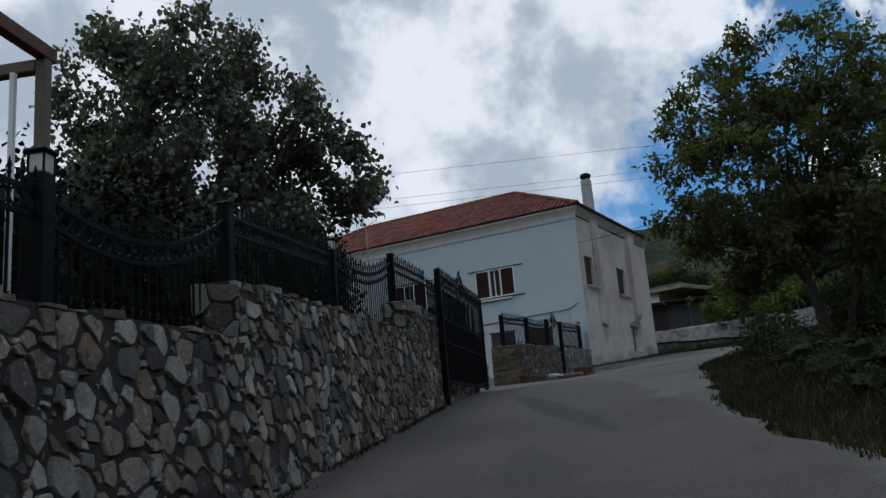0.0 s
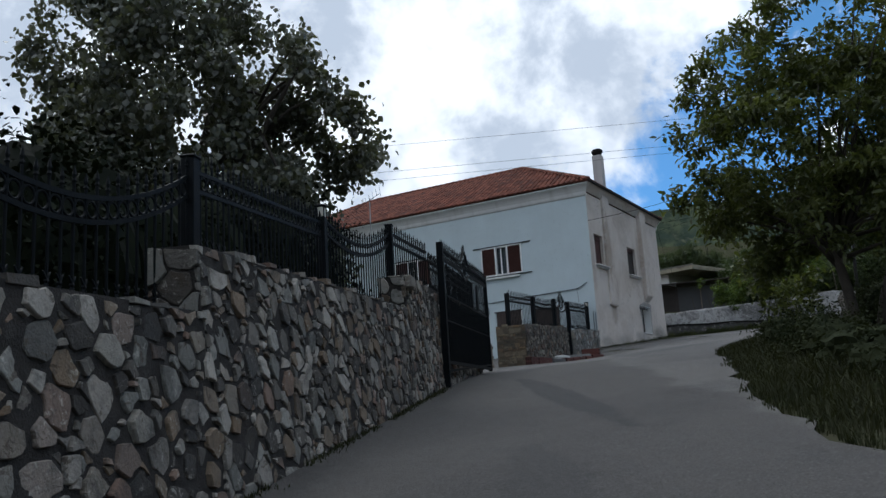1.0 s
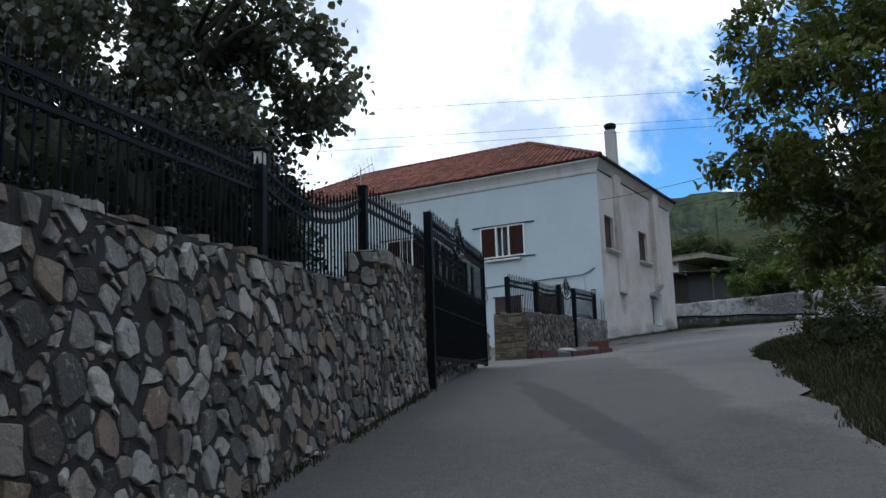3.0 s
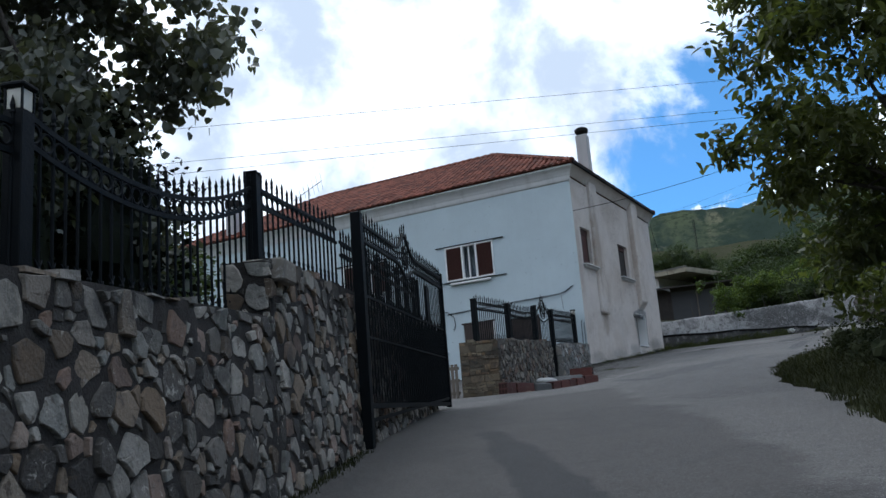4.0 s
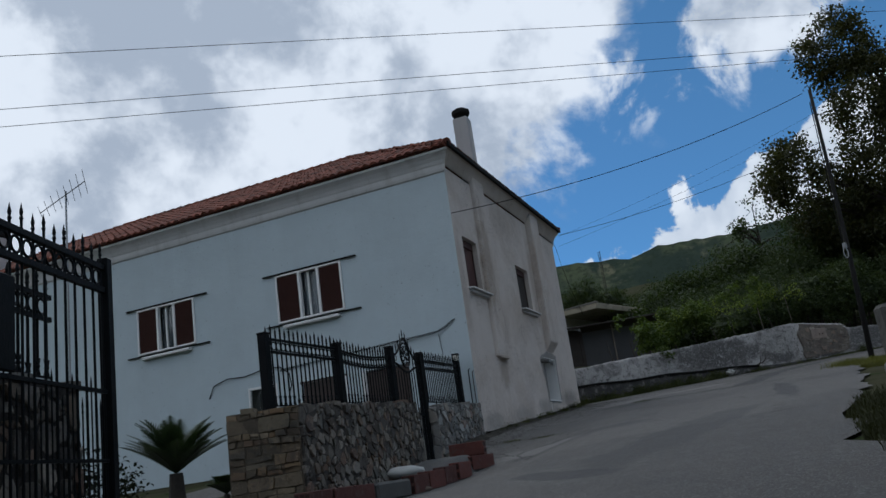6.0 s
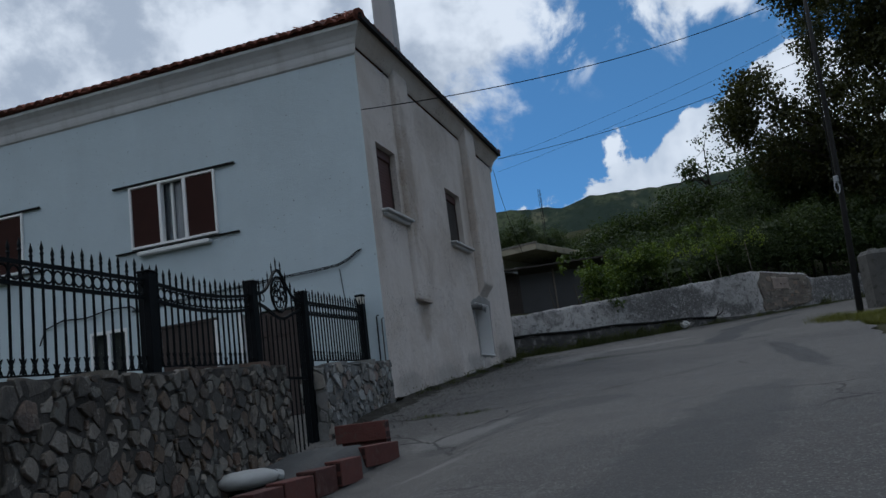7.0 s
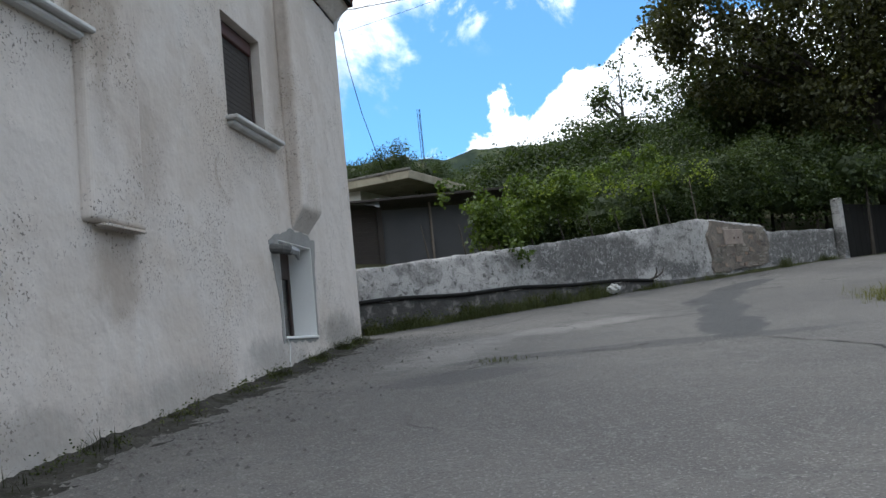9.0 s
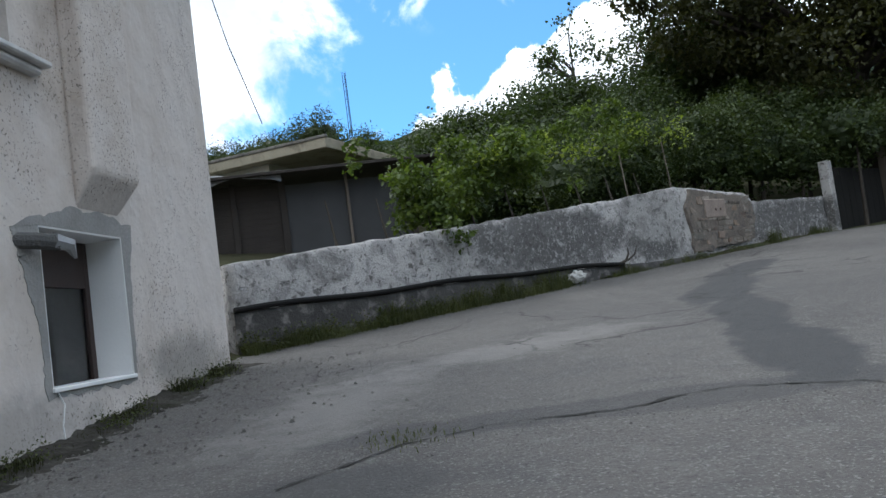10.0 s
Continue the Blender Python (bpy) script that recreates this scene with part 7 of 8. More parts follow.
# dark blotchy cement course along the wall foot, under the pipe
fv, ff = [], []
for k in range(57):
    u = 0.2 * k
    p = ro + rd * u
    g = ground_z(p.x, p.y)
    top = max(g + 0.04, float(np.interp(u, [0, 3.5, 5.8, 8.2, 9.6, 11.2], [5.04, 5.12, 5.15, 5.13, 5.12, 5.20]))) + 0.025 * noise.noise(Vector((u * 2.5, 3, 1)))
    out = 0.05 + 0.02 * noise.noise(Vector((u * 1.7, 5, 1)))
    for d, z in ((out + 0.02, g - 0.3), (out, top - 0.03), (out - 0.02, top), (-0.12, top)):
        q = rw_world(u, z, d)
        fv.append((q.x, q.y, q.z))
for k in range(56):
    ff += [(4 * k + j, 4 * k + 4 + j, 4 * k + 5 + j, 4 * k + 1 + j) for j in range(3)]
solid("foot_course", fv, ff, M_FOOT, rwall, "dark blotchy cement course along the wall foot", flat=False)
v, f = tube([rw_world(8.1, 5.15, 0.07), rw_world(8.25, 5.2, 0.1), rw_world(8.32, 5.32, 0.12), rw_world(8.3, 5.45, 0.14)], [0.03, 0.028, 0.02, 0.008], 6)
tube([rw_world(8.3, 5.2, 0.1), rw_world(8.5, 5.3, 0.13), rw_world(8.62, 5.47, 0.12)], [0.025, 0.018, 0.006], 6, v, f)
solid("root", v, f, M_BARK, rwall, "dead root at the wall foot")
bag = thing("plastic_bag", tuple(rw_world(6.65, 5.0, 0.2)), "crumpled white plastic bag at the wall foot", "bag")
b = bmesh.new()
bmesh.ops.create_icosphere(b, subdivisions=3, radius=0.13)
for vv in b.verts:
    vv.co = vv.co * (1 + 0.5 * noise.noise(vv.co * 16)) * Vector((1.2, 0.8, 0.8))
bmesh.ops.translate(b, verts=b.verts, vec=rw_world(6.65, 4.99, 0.2))
part("film", b, M_SACK, bag)

# white gatepost and dark gate at the end of the wall
gp = thing("gatepost", (0.32, 54.36, 5.4), "whitewashed square gatepost at the end of the lane wall", "post")
part("shaft", box(-0.13, -0.13, 5.1, 0.13, 0.13, 7.32, 0.02, pose(0.34, 54.40, 0, 0, 0, 45)), M_WALLOLD, gp)
lg = thing("lane_gate", (1.6, 55.7, 5.5), "sheet-metal gate under the trees, their shade in its near-black colour", "gate")
# sheets take the near-black pipe colour in place of the tree shade
for i in range(9):
    u = 0.2 + i * 0.36
    p0 = Vector((0.36, 54.42, 0)) + rd * u
    part("sheet", box(-0.175, -0.015, 5.3, 0.175, 0.015, 7.15, 0.004, pose(p0.x, p0.y, 0, 0, 0, 45)), M_PIPE, lg)
p0 = Vector((0.36, 54.42, 0)) + rd * 3.6
part("post", box(-0.09, -0.09, 5.4, 0.09, 0.09, 7.9, 0.01, pose(p0.x, p0.y, 0, 0, 0, 45)), M_WOOD, lg)

# block pillar on the far side of the road
bp = thing("stone_pillar", (-1.75, 42.9, 4.6), "squat stone gate pillar with a rounded top", "pillar")
b = box(-0.38, -0.35, 4.2, 0.38, 0.35, 6.05, 0.12, pose(-1.72, 42.95, 0, 0, 0, 20))
part("body", b, M_PILLAR, bp)

# flat-roofed outbuilding
sh = thing("outbuilding", (-12.6, 52.3, 5.5), "flat-roofed outbuilding with an overhanging concrete slab and white walls", "building")
sm_ = pose(-12.6, 52.25, 0, 0, 0, -17)
part("roof", box(-9.0, 0, 9.30, 0.0, 7.0, 9.58, 0.02, sm_), M_SLAB, sh, "weathered concrete roof slab, bounced light in its yellow tone")
part("wall", box(-8.6, 0.45, 5.0, -2.1, 6.6, 9.30, 0, sm_), M_LIMEWALL, sh, "white limewashed wall")
part("roof_edge", box(-9.03, -0.03, 9.56, 0.03, 0.10, 9.64, 0.01, sm_), M_STONE2, sh)
shed = thing("shed", (-12.8, 48.2, 6.0), "dark lean-to shed of boards and mesh screens behind the wall", "shed")
sd = pose(-12.72, 48.1, 0, 0, 0, 18)
for x, z1, hw, mt_ in ((-2.2, 7.82, 0.06, M_DARKWOOD), (-1.0, 7.82, 0.06, M_DARKWOOD), (0.0, 7.94, 0.07, M_DARKWOOD), (1.35, 7.84, 0.028, M_WOOD), (2.7, 7.77, 0.06, M_DARKWOOD)):
    part("post", box(x - hw, -0.06, 5.2, x + hw, 0.06, z1, 0.006, sd), mt_, shed)
for i in range(13):
    z = 6.2 + i * 0.122
    part("board", box(-2.2, 0.004 * (i % 2), z, -0.06, 0.03 + 0.004 * (i % 2), z + 0.121, 0.004, sd), M_DARKWOOD, shed)
for a, b_ in ((0.07, 1.32), (1.38, 2.64)):
    part("screen", box(a, 0.01, 5.3, b_, 0.025, 7.72, 0, sd), M_SCREEN, shed, "grey mesh screen")
part("roof", box(-2.4, -0.35, 7.88, 4.0, 2.6, 7.94, 0.004, sd @ pose(0, 0, 0, 2, -1.2, 0)), M_DARKWOOD, shed)
fv, ff = [], []
for i in range(13):
    for j in range(5):
        u, w_ = -2.5 + 2.5 * i / 12, j / 4
        q = sd @ Vector((u, -0.40 - 0.12 * w_, 7.93 - 0.36 * w_ * (0.6 + 0.5 * math.sin(i * 0.55)) - 0.05 * math.sin(i * 0.9) + 0.06 * noise.noise(Vector((u * 4, w_ * 4, 0)))))
        fv.append(q)
for i in range(12):
    for j in range(4):
        k = i * 5 + j
        ff.append((k, k + 5, k + 6, k + 1))
solid("plastic_sheet", fv, ff, M_FILM, shed, "loose grey plastic sheet hanging from the eave")
mast = thing("lattice_mast", (-13.75, 62.0, hill_z(-13.75, 62)), "thin lattice aerial mast on the slope", "mast")
for dx, dy in ((-0.06, -0.035), (0.06, -0.035), (0.0, 0.07)):
    v, f = tube([(-13.75 + dx, 62 + dy, 6.5), (-13.75 + dx, 62 + dy, 14.2)], 0.013, 5)
    solid("leg", v, f, M_POLE, mast)
v, f = [], []
for k in range(24):
    z = 6.8 + k * 0.3
    tube([(-13.81, 61.965, z), (-13.69, 61.965, z + 0.15), (-13.75, 62.07, z + 0.3)], 0.008, 4, v, f)
solid("bracing", v, f, M_POLE, mast)

# ---- plants ----
# broad-leaved tree behind the railing
LT = (-9.95, 8.6)
tree("lime_tree", (LT[0], LT[1], ground_z(*LT)), (LT[0] + 0.15, LT[1] - 0.1, 5.3), 0.20,
     [(LT[0], LT[1], 6.7, 1.9, 1.9, 1.9), (LT[0] - 0.9, LT[1] - 0.7, 5.8, 1.4, 1.3, 1.3), (LT[0] + 0.9, LT[1] + 1.0, 5.6, 1.5, 1.5, 1.3), (LT[0] + 0.2, LT[1] - 0.2, 7.9, 1.2, 1.2, 1.15), (LT[0] - 1.3, LT[1] - 1.1, 8.0, 1.1, 1.1, 1.2), (LT[0] + 0.4, LT[1], 4.6, 1.7, 1.7, 0.9), (LT[0] + 1.0, LT[1] + 0.6, 7.1, 1.1, 1.1, 1.0), (LT[0] + 1.3, LT[1] + 1.3, 4.6, 0.9, 0.9, 0.9), (LT[0] + 1.75, LT[1] + 1.45, 6.1, 0.95, 0.95, 0.85)],
     640, 96, (0.135, 0.135, 0.17), 0.105, M_LIMB, "broad-leaved tree with drooping dull green leaves behind the railing", seed=21, droop=0.85, shell=0.5, gap=0.12, limbs=20, wide=0.95)
# lower growth and hedge behind the railing, deep shade put into the leaf colour
hd = thing("hedge", (-7.5, 5.0, ground_z(0, 5.0)), "dense evergreen hedge behind the stone wall, deep shade in its leaf colour", "hedge")
lob = []
hr = random.Random(6)
for k in range(15):
    y = -1.5 + k * 0.85
    x = float(np.interp(y, [-1.5, 4.4, 8, 11], [-4.6, -6.5, -8.0, -9.3])) - 0.35
    lob.append((x, y, ground_z(x, y) + 1.9 + hr.uniform(-.15, .2), 0.85, 0.75, 1.35 + hr.uniform(0, 0.35)))
lob += [(-8.7, 9.9, 4.0, 0.9, 0.9, 1.3), (-8.3, 8.6, 4.0, 0.8, 0.8, 1.2), (-9.6, 10.6, 4.2, 1.0, 1.0, 1.2)]
pts, _ = clumps(lob, 760, 50, 0.14, 9, 0.3)
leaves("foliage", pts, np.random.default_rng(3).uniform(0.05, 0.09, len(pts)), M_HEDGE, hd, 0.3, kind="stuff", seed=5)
# inner mass in the same shade-dark colour
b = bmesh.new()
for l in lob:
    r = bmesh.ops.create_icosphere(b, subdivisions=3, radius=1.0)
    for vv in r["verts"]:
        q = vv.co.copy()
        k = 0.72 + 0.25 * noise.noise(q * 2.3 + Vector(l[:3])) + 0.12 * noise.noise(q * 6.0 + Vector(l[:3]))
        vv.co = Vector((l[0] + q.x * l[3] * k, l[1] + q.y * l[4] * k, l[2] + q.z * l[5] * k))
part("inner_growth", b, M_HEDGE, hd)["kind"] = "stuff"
for k in range(6):
    y = -0.5 + 2.0 * k
    x = float(np.interp(y, [-1.5, 4.4, 8, 11], [-4.6, -6.5, -8.0, -9.3])) - 0.35
    v, f = tube([(x, y, ground_z(x, y) - 0.1), (x + 0.05, y, ground_z(x, y) + 0.9), (x, y + 0.1, ground_z(x, y) + 1.9)], [0.05, 0.04, 0.015], 6)
    solid("stem", v, f, M_BARK, hd)
# walnut by the road
RT = (-1.25, 17.3)
walnut = tree("walnut_tree", (RT[0], RT[1], ground_z(*RT)), (RT[0] - 0.25, RT[1], 4.4), 0.11,
     [(-2.0, 16.8, 6.3, 1.9, 1.9, 1.5), (-3.35, 16.3, 6.2, 1.2, 1.2, 0.9), (-3.4, 16.6, 5.5, 0.9, 1.0, 0.6), (-2.6, 16.8, 7.8, 1.3, 1.2, 1.2), (-0.6, 17.6, 6.8, 1.9, 1.9, 1.9), (-0.2, 17.2, 8.2, 1.2, 1.2, 1.0), (0.9, 18.2, 5.9, 1.8, 1.8, 2.0), (-1.3, 17.2, 4.9, 1.5, 1.5, 1.0), (-2.3, 17.5, 5.2, 1.2, 1.3, 0.8), (0.9, 17.8, 4.4, 1.4, 1.5, 0.9), (0.4, 16.4, 5.4, 1.5, 1.4, 1.2), (-2.9, 17.2, 4.95, 0.9, 0.9, 0.55), (-2.4, 17.5, 4.5, 0.9, 0.9, 0.55), (-3.2, 17.6, 5.6, 0.8, 0.8, 0.6), (-1.1, 17.6, 8.9, 1.7, 1.5, 1.1), (-3.0, 18.7, 5.2, 0.9, 1.2, 1.4), (-2.7, 19.2, 4.1, 0.9, 1.3, 0.9), (-2.2, 18.2, 7.0, 1.3, 1.3, 1.2)],
     760, 46, (0.135, 0.135, 0.10), 0.165, M_WALNUT, "walnut tree with long glossy green leaflets over the road edge", seed=33, droop=0.4, shell=0.55, gap=0.38, limbs=30, wide=0.46)
v, f = tube([(-1.0, 17.4, 2.2), (-0.75, 17.3, 3.2), (-0.2, 17.5, 4.9)], [0.10, 0.08, 0.05], 8)
solid("trunk", v, f, M_BARK, walnut, flat=False)

# verge of weeds and shrubs on the road edge
rng = np.random.default_rng(17)


def verge(n, y0, y1, depth, seed):
    r = np.random.default_rng(seed)
    y = r.uniform(y0, y1, n)
    x = np.array([road_right(q) + 0.25 * noise.noise(Vector((q * 1.3, seed, 0))) + 0.12 * noise.noise(Vector((q * 4.1, seed, 0))) for q in y]) + 0.0 + depth * r.uniform(0, 1, n) ** 1.3
    z = np.array([hill_z(a, b) for a, b in zip(x, y)])
    return np.stack([x, y, z], 1), x - np.array([road_right(q) for q in y])


pl, dist_ = verge(30000, 4.5, 26.0, 3.6, 5)
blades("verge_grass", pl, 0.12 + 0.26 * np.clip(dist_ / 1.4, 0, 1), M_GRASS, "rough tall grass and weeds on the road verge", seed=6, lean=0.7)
pl, dist_ = verge(13000, 35.5, 41.5, 2.2, 7)
tuft = np.random.default_rng(31)
tx, ty = -3.5 + tuft.normal(0, 0.26, 1500), 39.0 + tuft.normal(0, 0.6, 1500)
pl = np.concatenate([pl, np.stack([tx, ty, np.array([ground_z(a, b) for a, b in zip(tx, ty)])], 1)])
blades("verge_grass", pl, 0.16, M_DRYGRASS, "yellowish grass round the foot of the pole", seed=8, lean=1.4, width=0.006)
blk = thing("kerb_stones", (-3.4, 24.9, hill_z(-3.4, 24.9)), "low mossy stone block at the end of the verge", "stone")
part("block", box(-0.75, -0.35, -0.2, 0.75, 0.35, 0.55, 0.08, pose(-3.25, 24.6, hill_z(-3.25, 24.6), 0, 0, 12)), M_CONC, blk)

# weeds along the foot of the walls
wl = []
wh = []
for _ in range(14000):
    u = 16.5 * rng.uniform(0, 1) ** 1.4 + 0.05
    m_ = noise.noise(Vector((u * 0.9, 0, 8))) + 0.5 * noise.noise(Vector((u * 3.0, 0, 8))) + (0.35 if u < 6.5 else -0.15)
    if m_ + 0.2 * rng.normal() > 0:
        p = ro + rd * u + rn * (0.06 + abs(rng.normal()) * 0.16)
        wl.append((p.x, p.y, ground_z(p.x, p.y)))
        wh.append(min(0.46, 0.09 + 0.42 * max(0.0, m_)))
blades("wall_weeds", wl, wh, M_WEED, "grass and weeds along the foot of the lane wall", seed=9, lean=0.8, width=0.006)
wl, wh = [], []
for _ in range(6000):
    y = 31.4 + 9.6 * rng.uniform(0, 1) ** 0.7
    if noise.noise(Vector((y * 1.3, 0, 3))) + 0.5 * noise.noise(Vector((y * 4.3, 0, 3))) + 0.2 * rng.normal() > 0.08:
        x = HX1 + 0.07 + abs(rng.normal()) * 0.10
        wl.append((x, y, ground_z(x, y)))
        wh.append(0.07 + 0.16 * max(0.0, noise.noise(Vector((y * 1.9, 4, 3)))) + 0.14 * math.exp(-((y - 39.0) / 0.6) ** 2))
blades("house_weeds", wl, wh, M_GRASS, "thin weeds at the foot of the house wall", seed=10, lean=0.9, width=0.006)
wl = []
for _ in range(2500):
    y = rng.uniform(-1, 13)
    if noise.noise(Vector((y * 0.9, 2, 3))) > -0.1:
        x = w1_x(y) + 0.05 + abs(rng.normal()) * 0.07
        wl.append((x, y, ground_z(x, y)))
blades("wall_foot_weeds", wl, 0.06, M_GRASS, "short weeds at the foot of the stone wall", seed=11, lean=0.7)
wl = []
for k in range(3):
    cx, cy = ((-8.78, 36.3), (-10.2, 29.05), (-9.55, 28.95))[k]
    for _ in range(170):
        x, y = cx + rng.normal() * 0.15, cy + rng.normal() * (0.14 if k == 0 else 0.05)
        wl.append((x, y, ground_z(x, y) + 0.01))
blades("crack_weeds", wl, 0.04, M_WEED, "small weeds growing in the road cracks", seed=12, lean=1.2, width=0.006)

# litter of small stones by the house
gv, gf = [], []
gr = random.Random(3)
for q_ in range(6300):
    y = gr.uniform(28.0, 41)
    x = HX1 + 0.12 + abs(gr.gauss(0, 1)) * 0.8
    if q_ > 5600:
        y = gr.gauss(36.15, 0.22)
        x = gr.uniform(-9.2, -5.2)
    elif q_ > 3600:
        y = gr.uniform(20.0, 46.0)
        x = gr.uniform(-11.0, -4.2) if y < 42 else gr.uniform(-11.6 + (y - 42), -4.0)
        if noise.noise(Vector((x * 0.9, y * 0.9, 2))) < 0.0:
            continue
    s = gr.uniform(0.003, 0.011) if q_ > 3600 else gr.uniform(0.005, 0.030) * gr.uniform(0.3, 1.0)
    c = Vector((x, y, ground_z(x, y) + 0.014))
    k = len(gv)
    for q in ((1, 0, 0), (-.5, .87, 0), (-.5, -.87, 0), (0.1, 0, 0.8)):
        gv.append(c + Vector(q) * s * gr.uniform(0.7, 1.3))
    gf += [(k, k + 1, k + 3), (k + 1, k + 2, k + 3), (k + 2, k, k + 3)]
tagged(solid("gravel", gv, gf, M_GRIT), "loose grit and pebbles on the road by the house", "gravel", "", "stuff")

# broad-leaved weeds along the wall feet
bw, bs = [], []
for _ in range(900):
    u = 15.5 * rng.uniform(0, 1) ** 1.5 + 0.05
    if noise.noise(Vector((u * 1.1, 0, 18))) + (0.3 if u < 6.5 else -0.2) < 0:
        continue
    p = ro + rd * u + rn * (0.08 + abs(rng.normal()) * 0.14)
    tall = rng.uniform(0.05, 0.36) if u < 7 else rng.uniform(0.04, 0.16)
    for _q in range(9):
        f_ = rng.uniform(0, 1)
        bw.append((p.x + rng.normal() * 0.035, p.y + rng.normal() * 0.035, ground_z(p.x, p.y) + tall * f_))
        bs.append(0.02 + 0.03 * rng.uniform(0, 1))
for _ in range(420):
    y = 31.5 + 9.4 * rng.uniform(0, 1) ** 0.7
    if noise.noise(Vector((y * 1.3, 0, 3))) < -0.05:
        continue
    x = HX1 + 0.07 + abs(rng.normal()) * 0.12
    tall = rng.uniform(0.02, 0.16)
    for _q in range(8):
        bw.append((x + rng.normal() * 0.03, y + rng.normal() * 0.03, ground_z(x, y) + 0.03 + tall * rng.uniform(0, 1)))
        bs.append(0.014 + 0.022 * rng.uniform(0, 1))
tagged(leaves("broad_weeds", bw, bs, M_WEED, None, 0.1, 0.6, "stuff", 57), "small broad-leaved weeds along the wall feet", "weeds", "", "stuff")

# vines over the lane wall
vn = thing("grape_vine", (-6.5, 48.6, 6.0), "bright green grape vine sprawling over the lane wall", "vine")
lob = []
vr = random.Random(41)
for k in range(14):
    u = 3.9 + k * 0.5
    top = float(np.interp(u, [a for a, _ in RW_TOP], [b for _, b in RW_TOP]))
    p = ro + rd * u - rn * (0.75 + vr.uniform(-.2, .5))
    lob.append((p.x, p.y, top + 0.65 + vr.uniform(-.1, .35) + 0.05 * k, 0.55, 0.55, 0.55 + vr.uniform(0, .3)))
for u, dz in ((3.1, 1.2), (3.9, 0.3), (4.0, -0.15), (4.4, 0.5), (2.6, 1.3)):
    top = float(np.interp(u, [a for a, _ in RW_TOP], [b for _, b in RW_TOP]))
    p = ro + rd * u - rn * (0.15 if dz < 0.4 else 0.6)
    lob.append((p.x, p.y, top + dz, 0.38, 0.38, 0.4))
pts, hearts = clumps(lob, 400, 56, (0.105, 0.105, 0.085), 43, 0.3, 0.12)
# young shoots standing out of the vine, each a tapering spire of paler leaves
shoots, shoot_size = [], []
for k in range(34):
    u = 4.6 + 7.6 * (k + vr.uniform(0, 1)) / 34
    top = float(np.interp(u, [a for a, _ in RW_TOP], [b for _, b in RW_TOP]))
    p = ro + rd * u - rn * (0.45 + vr.uniform(0, 0.5))
    z0 = top + 0.85 + 0.05 * (u - 4) + vr.uniform(-0.15, 0.15)
    tall = vr.uniform(0.3, 0.85)
    lean = vr.uniform(-0.15, 0.15), vr.uniform(-0.15, 0.15)
    for q in range(int(26 * tall) + 10):
        h = vr.uniform(0, 1) ** 1.3
        w = 0.15 * (1 - 0.75 * h)
        shoots.append((p.x + lean[0] * h + vr.gauss(0, w), p.y + lean[1] * h + vr.gauss(0, w), z0 + tall * h))
        shoot_size.append(vr.uniform(0.055, 0.10) * (1 - 0.4 * h))
leaves("foliage", pts, np.random.default_rng(5).uniform(0.055, 0.11, len(pts)), M_VINE, vn, 0.4, 0.85, "stuff", 45)
leaves("young_growth", shoots, shoot_size, M_SHOOT, vn, 0.25, 0.9, "stuff", 47, label="yellow-green young vine shoots")
v, f = [], []
for k in range(9):
    u = 2.2 + k
    p = ro + rd * u - rn * 0.7
    z = hill_z(p.x, p.y)
    v, f = tube([(p.x, p.y, z - 0.1), (p.x + 0.05, p.y, z + 0.8), (p.x - 0.1, p.y + 0.1, z + 1.7)], [0.04, 0.03, 0.012], 6)
    solid("stem", v, f, M_BARK, vn)
# trellis posts
for u in (9.6, 11.2):
    p = ro + rd * u - rn * 0.5
    st = thing("stake", (p.x, p.y, hill_z(p.x, p.y)), "thin leaning wooden stake among the vines", "stake", "vine stakes")
    v, f = tube([(p.x, p.y, hill_z(p.x, p.y) - .1), (p.x - 0.15, p.y + .1, hill_z(p.x, p.y) + 2.6)], [0.02, 0.014], 6)
    solid("rod", v, f, M_WOOD, st)


def shrub(name, lobes, count, per, spread, size, mat, label, seed, wide=0.7, inner=0.56):
    l0 = lobes[0]
    t = thing(name, (l0[0], l0[1], hill_z(l0[0], l0[1])), label, "bush")
    pts, hearts = clumps(lobes, count, per, spread, seed, 0.35)
    leaves("foliage", pts, np.random.default_rng(seed).uniform(0.7, 1.25, len(pts)) * size, mat, t, 0.3, wide, "stuff", seed)
    # shaded inner growth: knotted masses of twig and leaf inside the outer leaves
    b = bmesh.new()
    for l in lobes:
        r = bmesh.ops.create_icosphere(b, subdivisions=3, radius=1.0)
        for vv in r["verts"]:
            q = vv.co.copy()
            k = inner + 0.26 * noise.noise(q * 2.3 + Vector(l[:3])) + 0.16 * noise.noise(q * 6.0 + Vector(l[:3]))
            vv.co = Vector((l[0] + q.x * l[3] * k, l[1] + q.y * l[4] * k, l[2] + q.z * l[5] * k))
    part("inner_growth", b, mat, t)["kind"] = "stuff"
    v, f = [], []
    for l in lobes:
        v, f = tube([(l[0], l[1], hill_z(l[0], l[1]) - 0.2), (l[0] + 0.1, l[1], l[2])], [0.07, 0.02], 6)
        solid("stem", v, f, M_BARK, t)
    return t


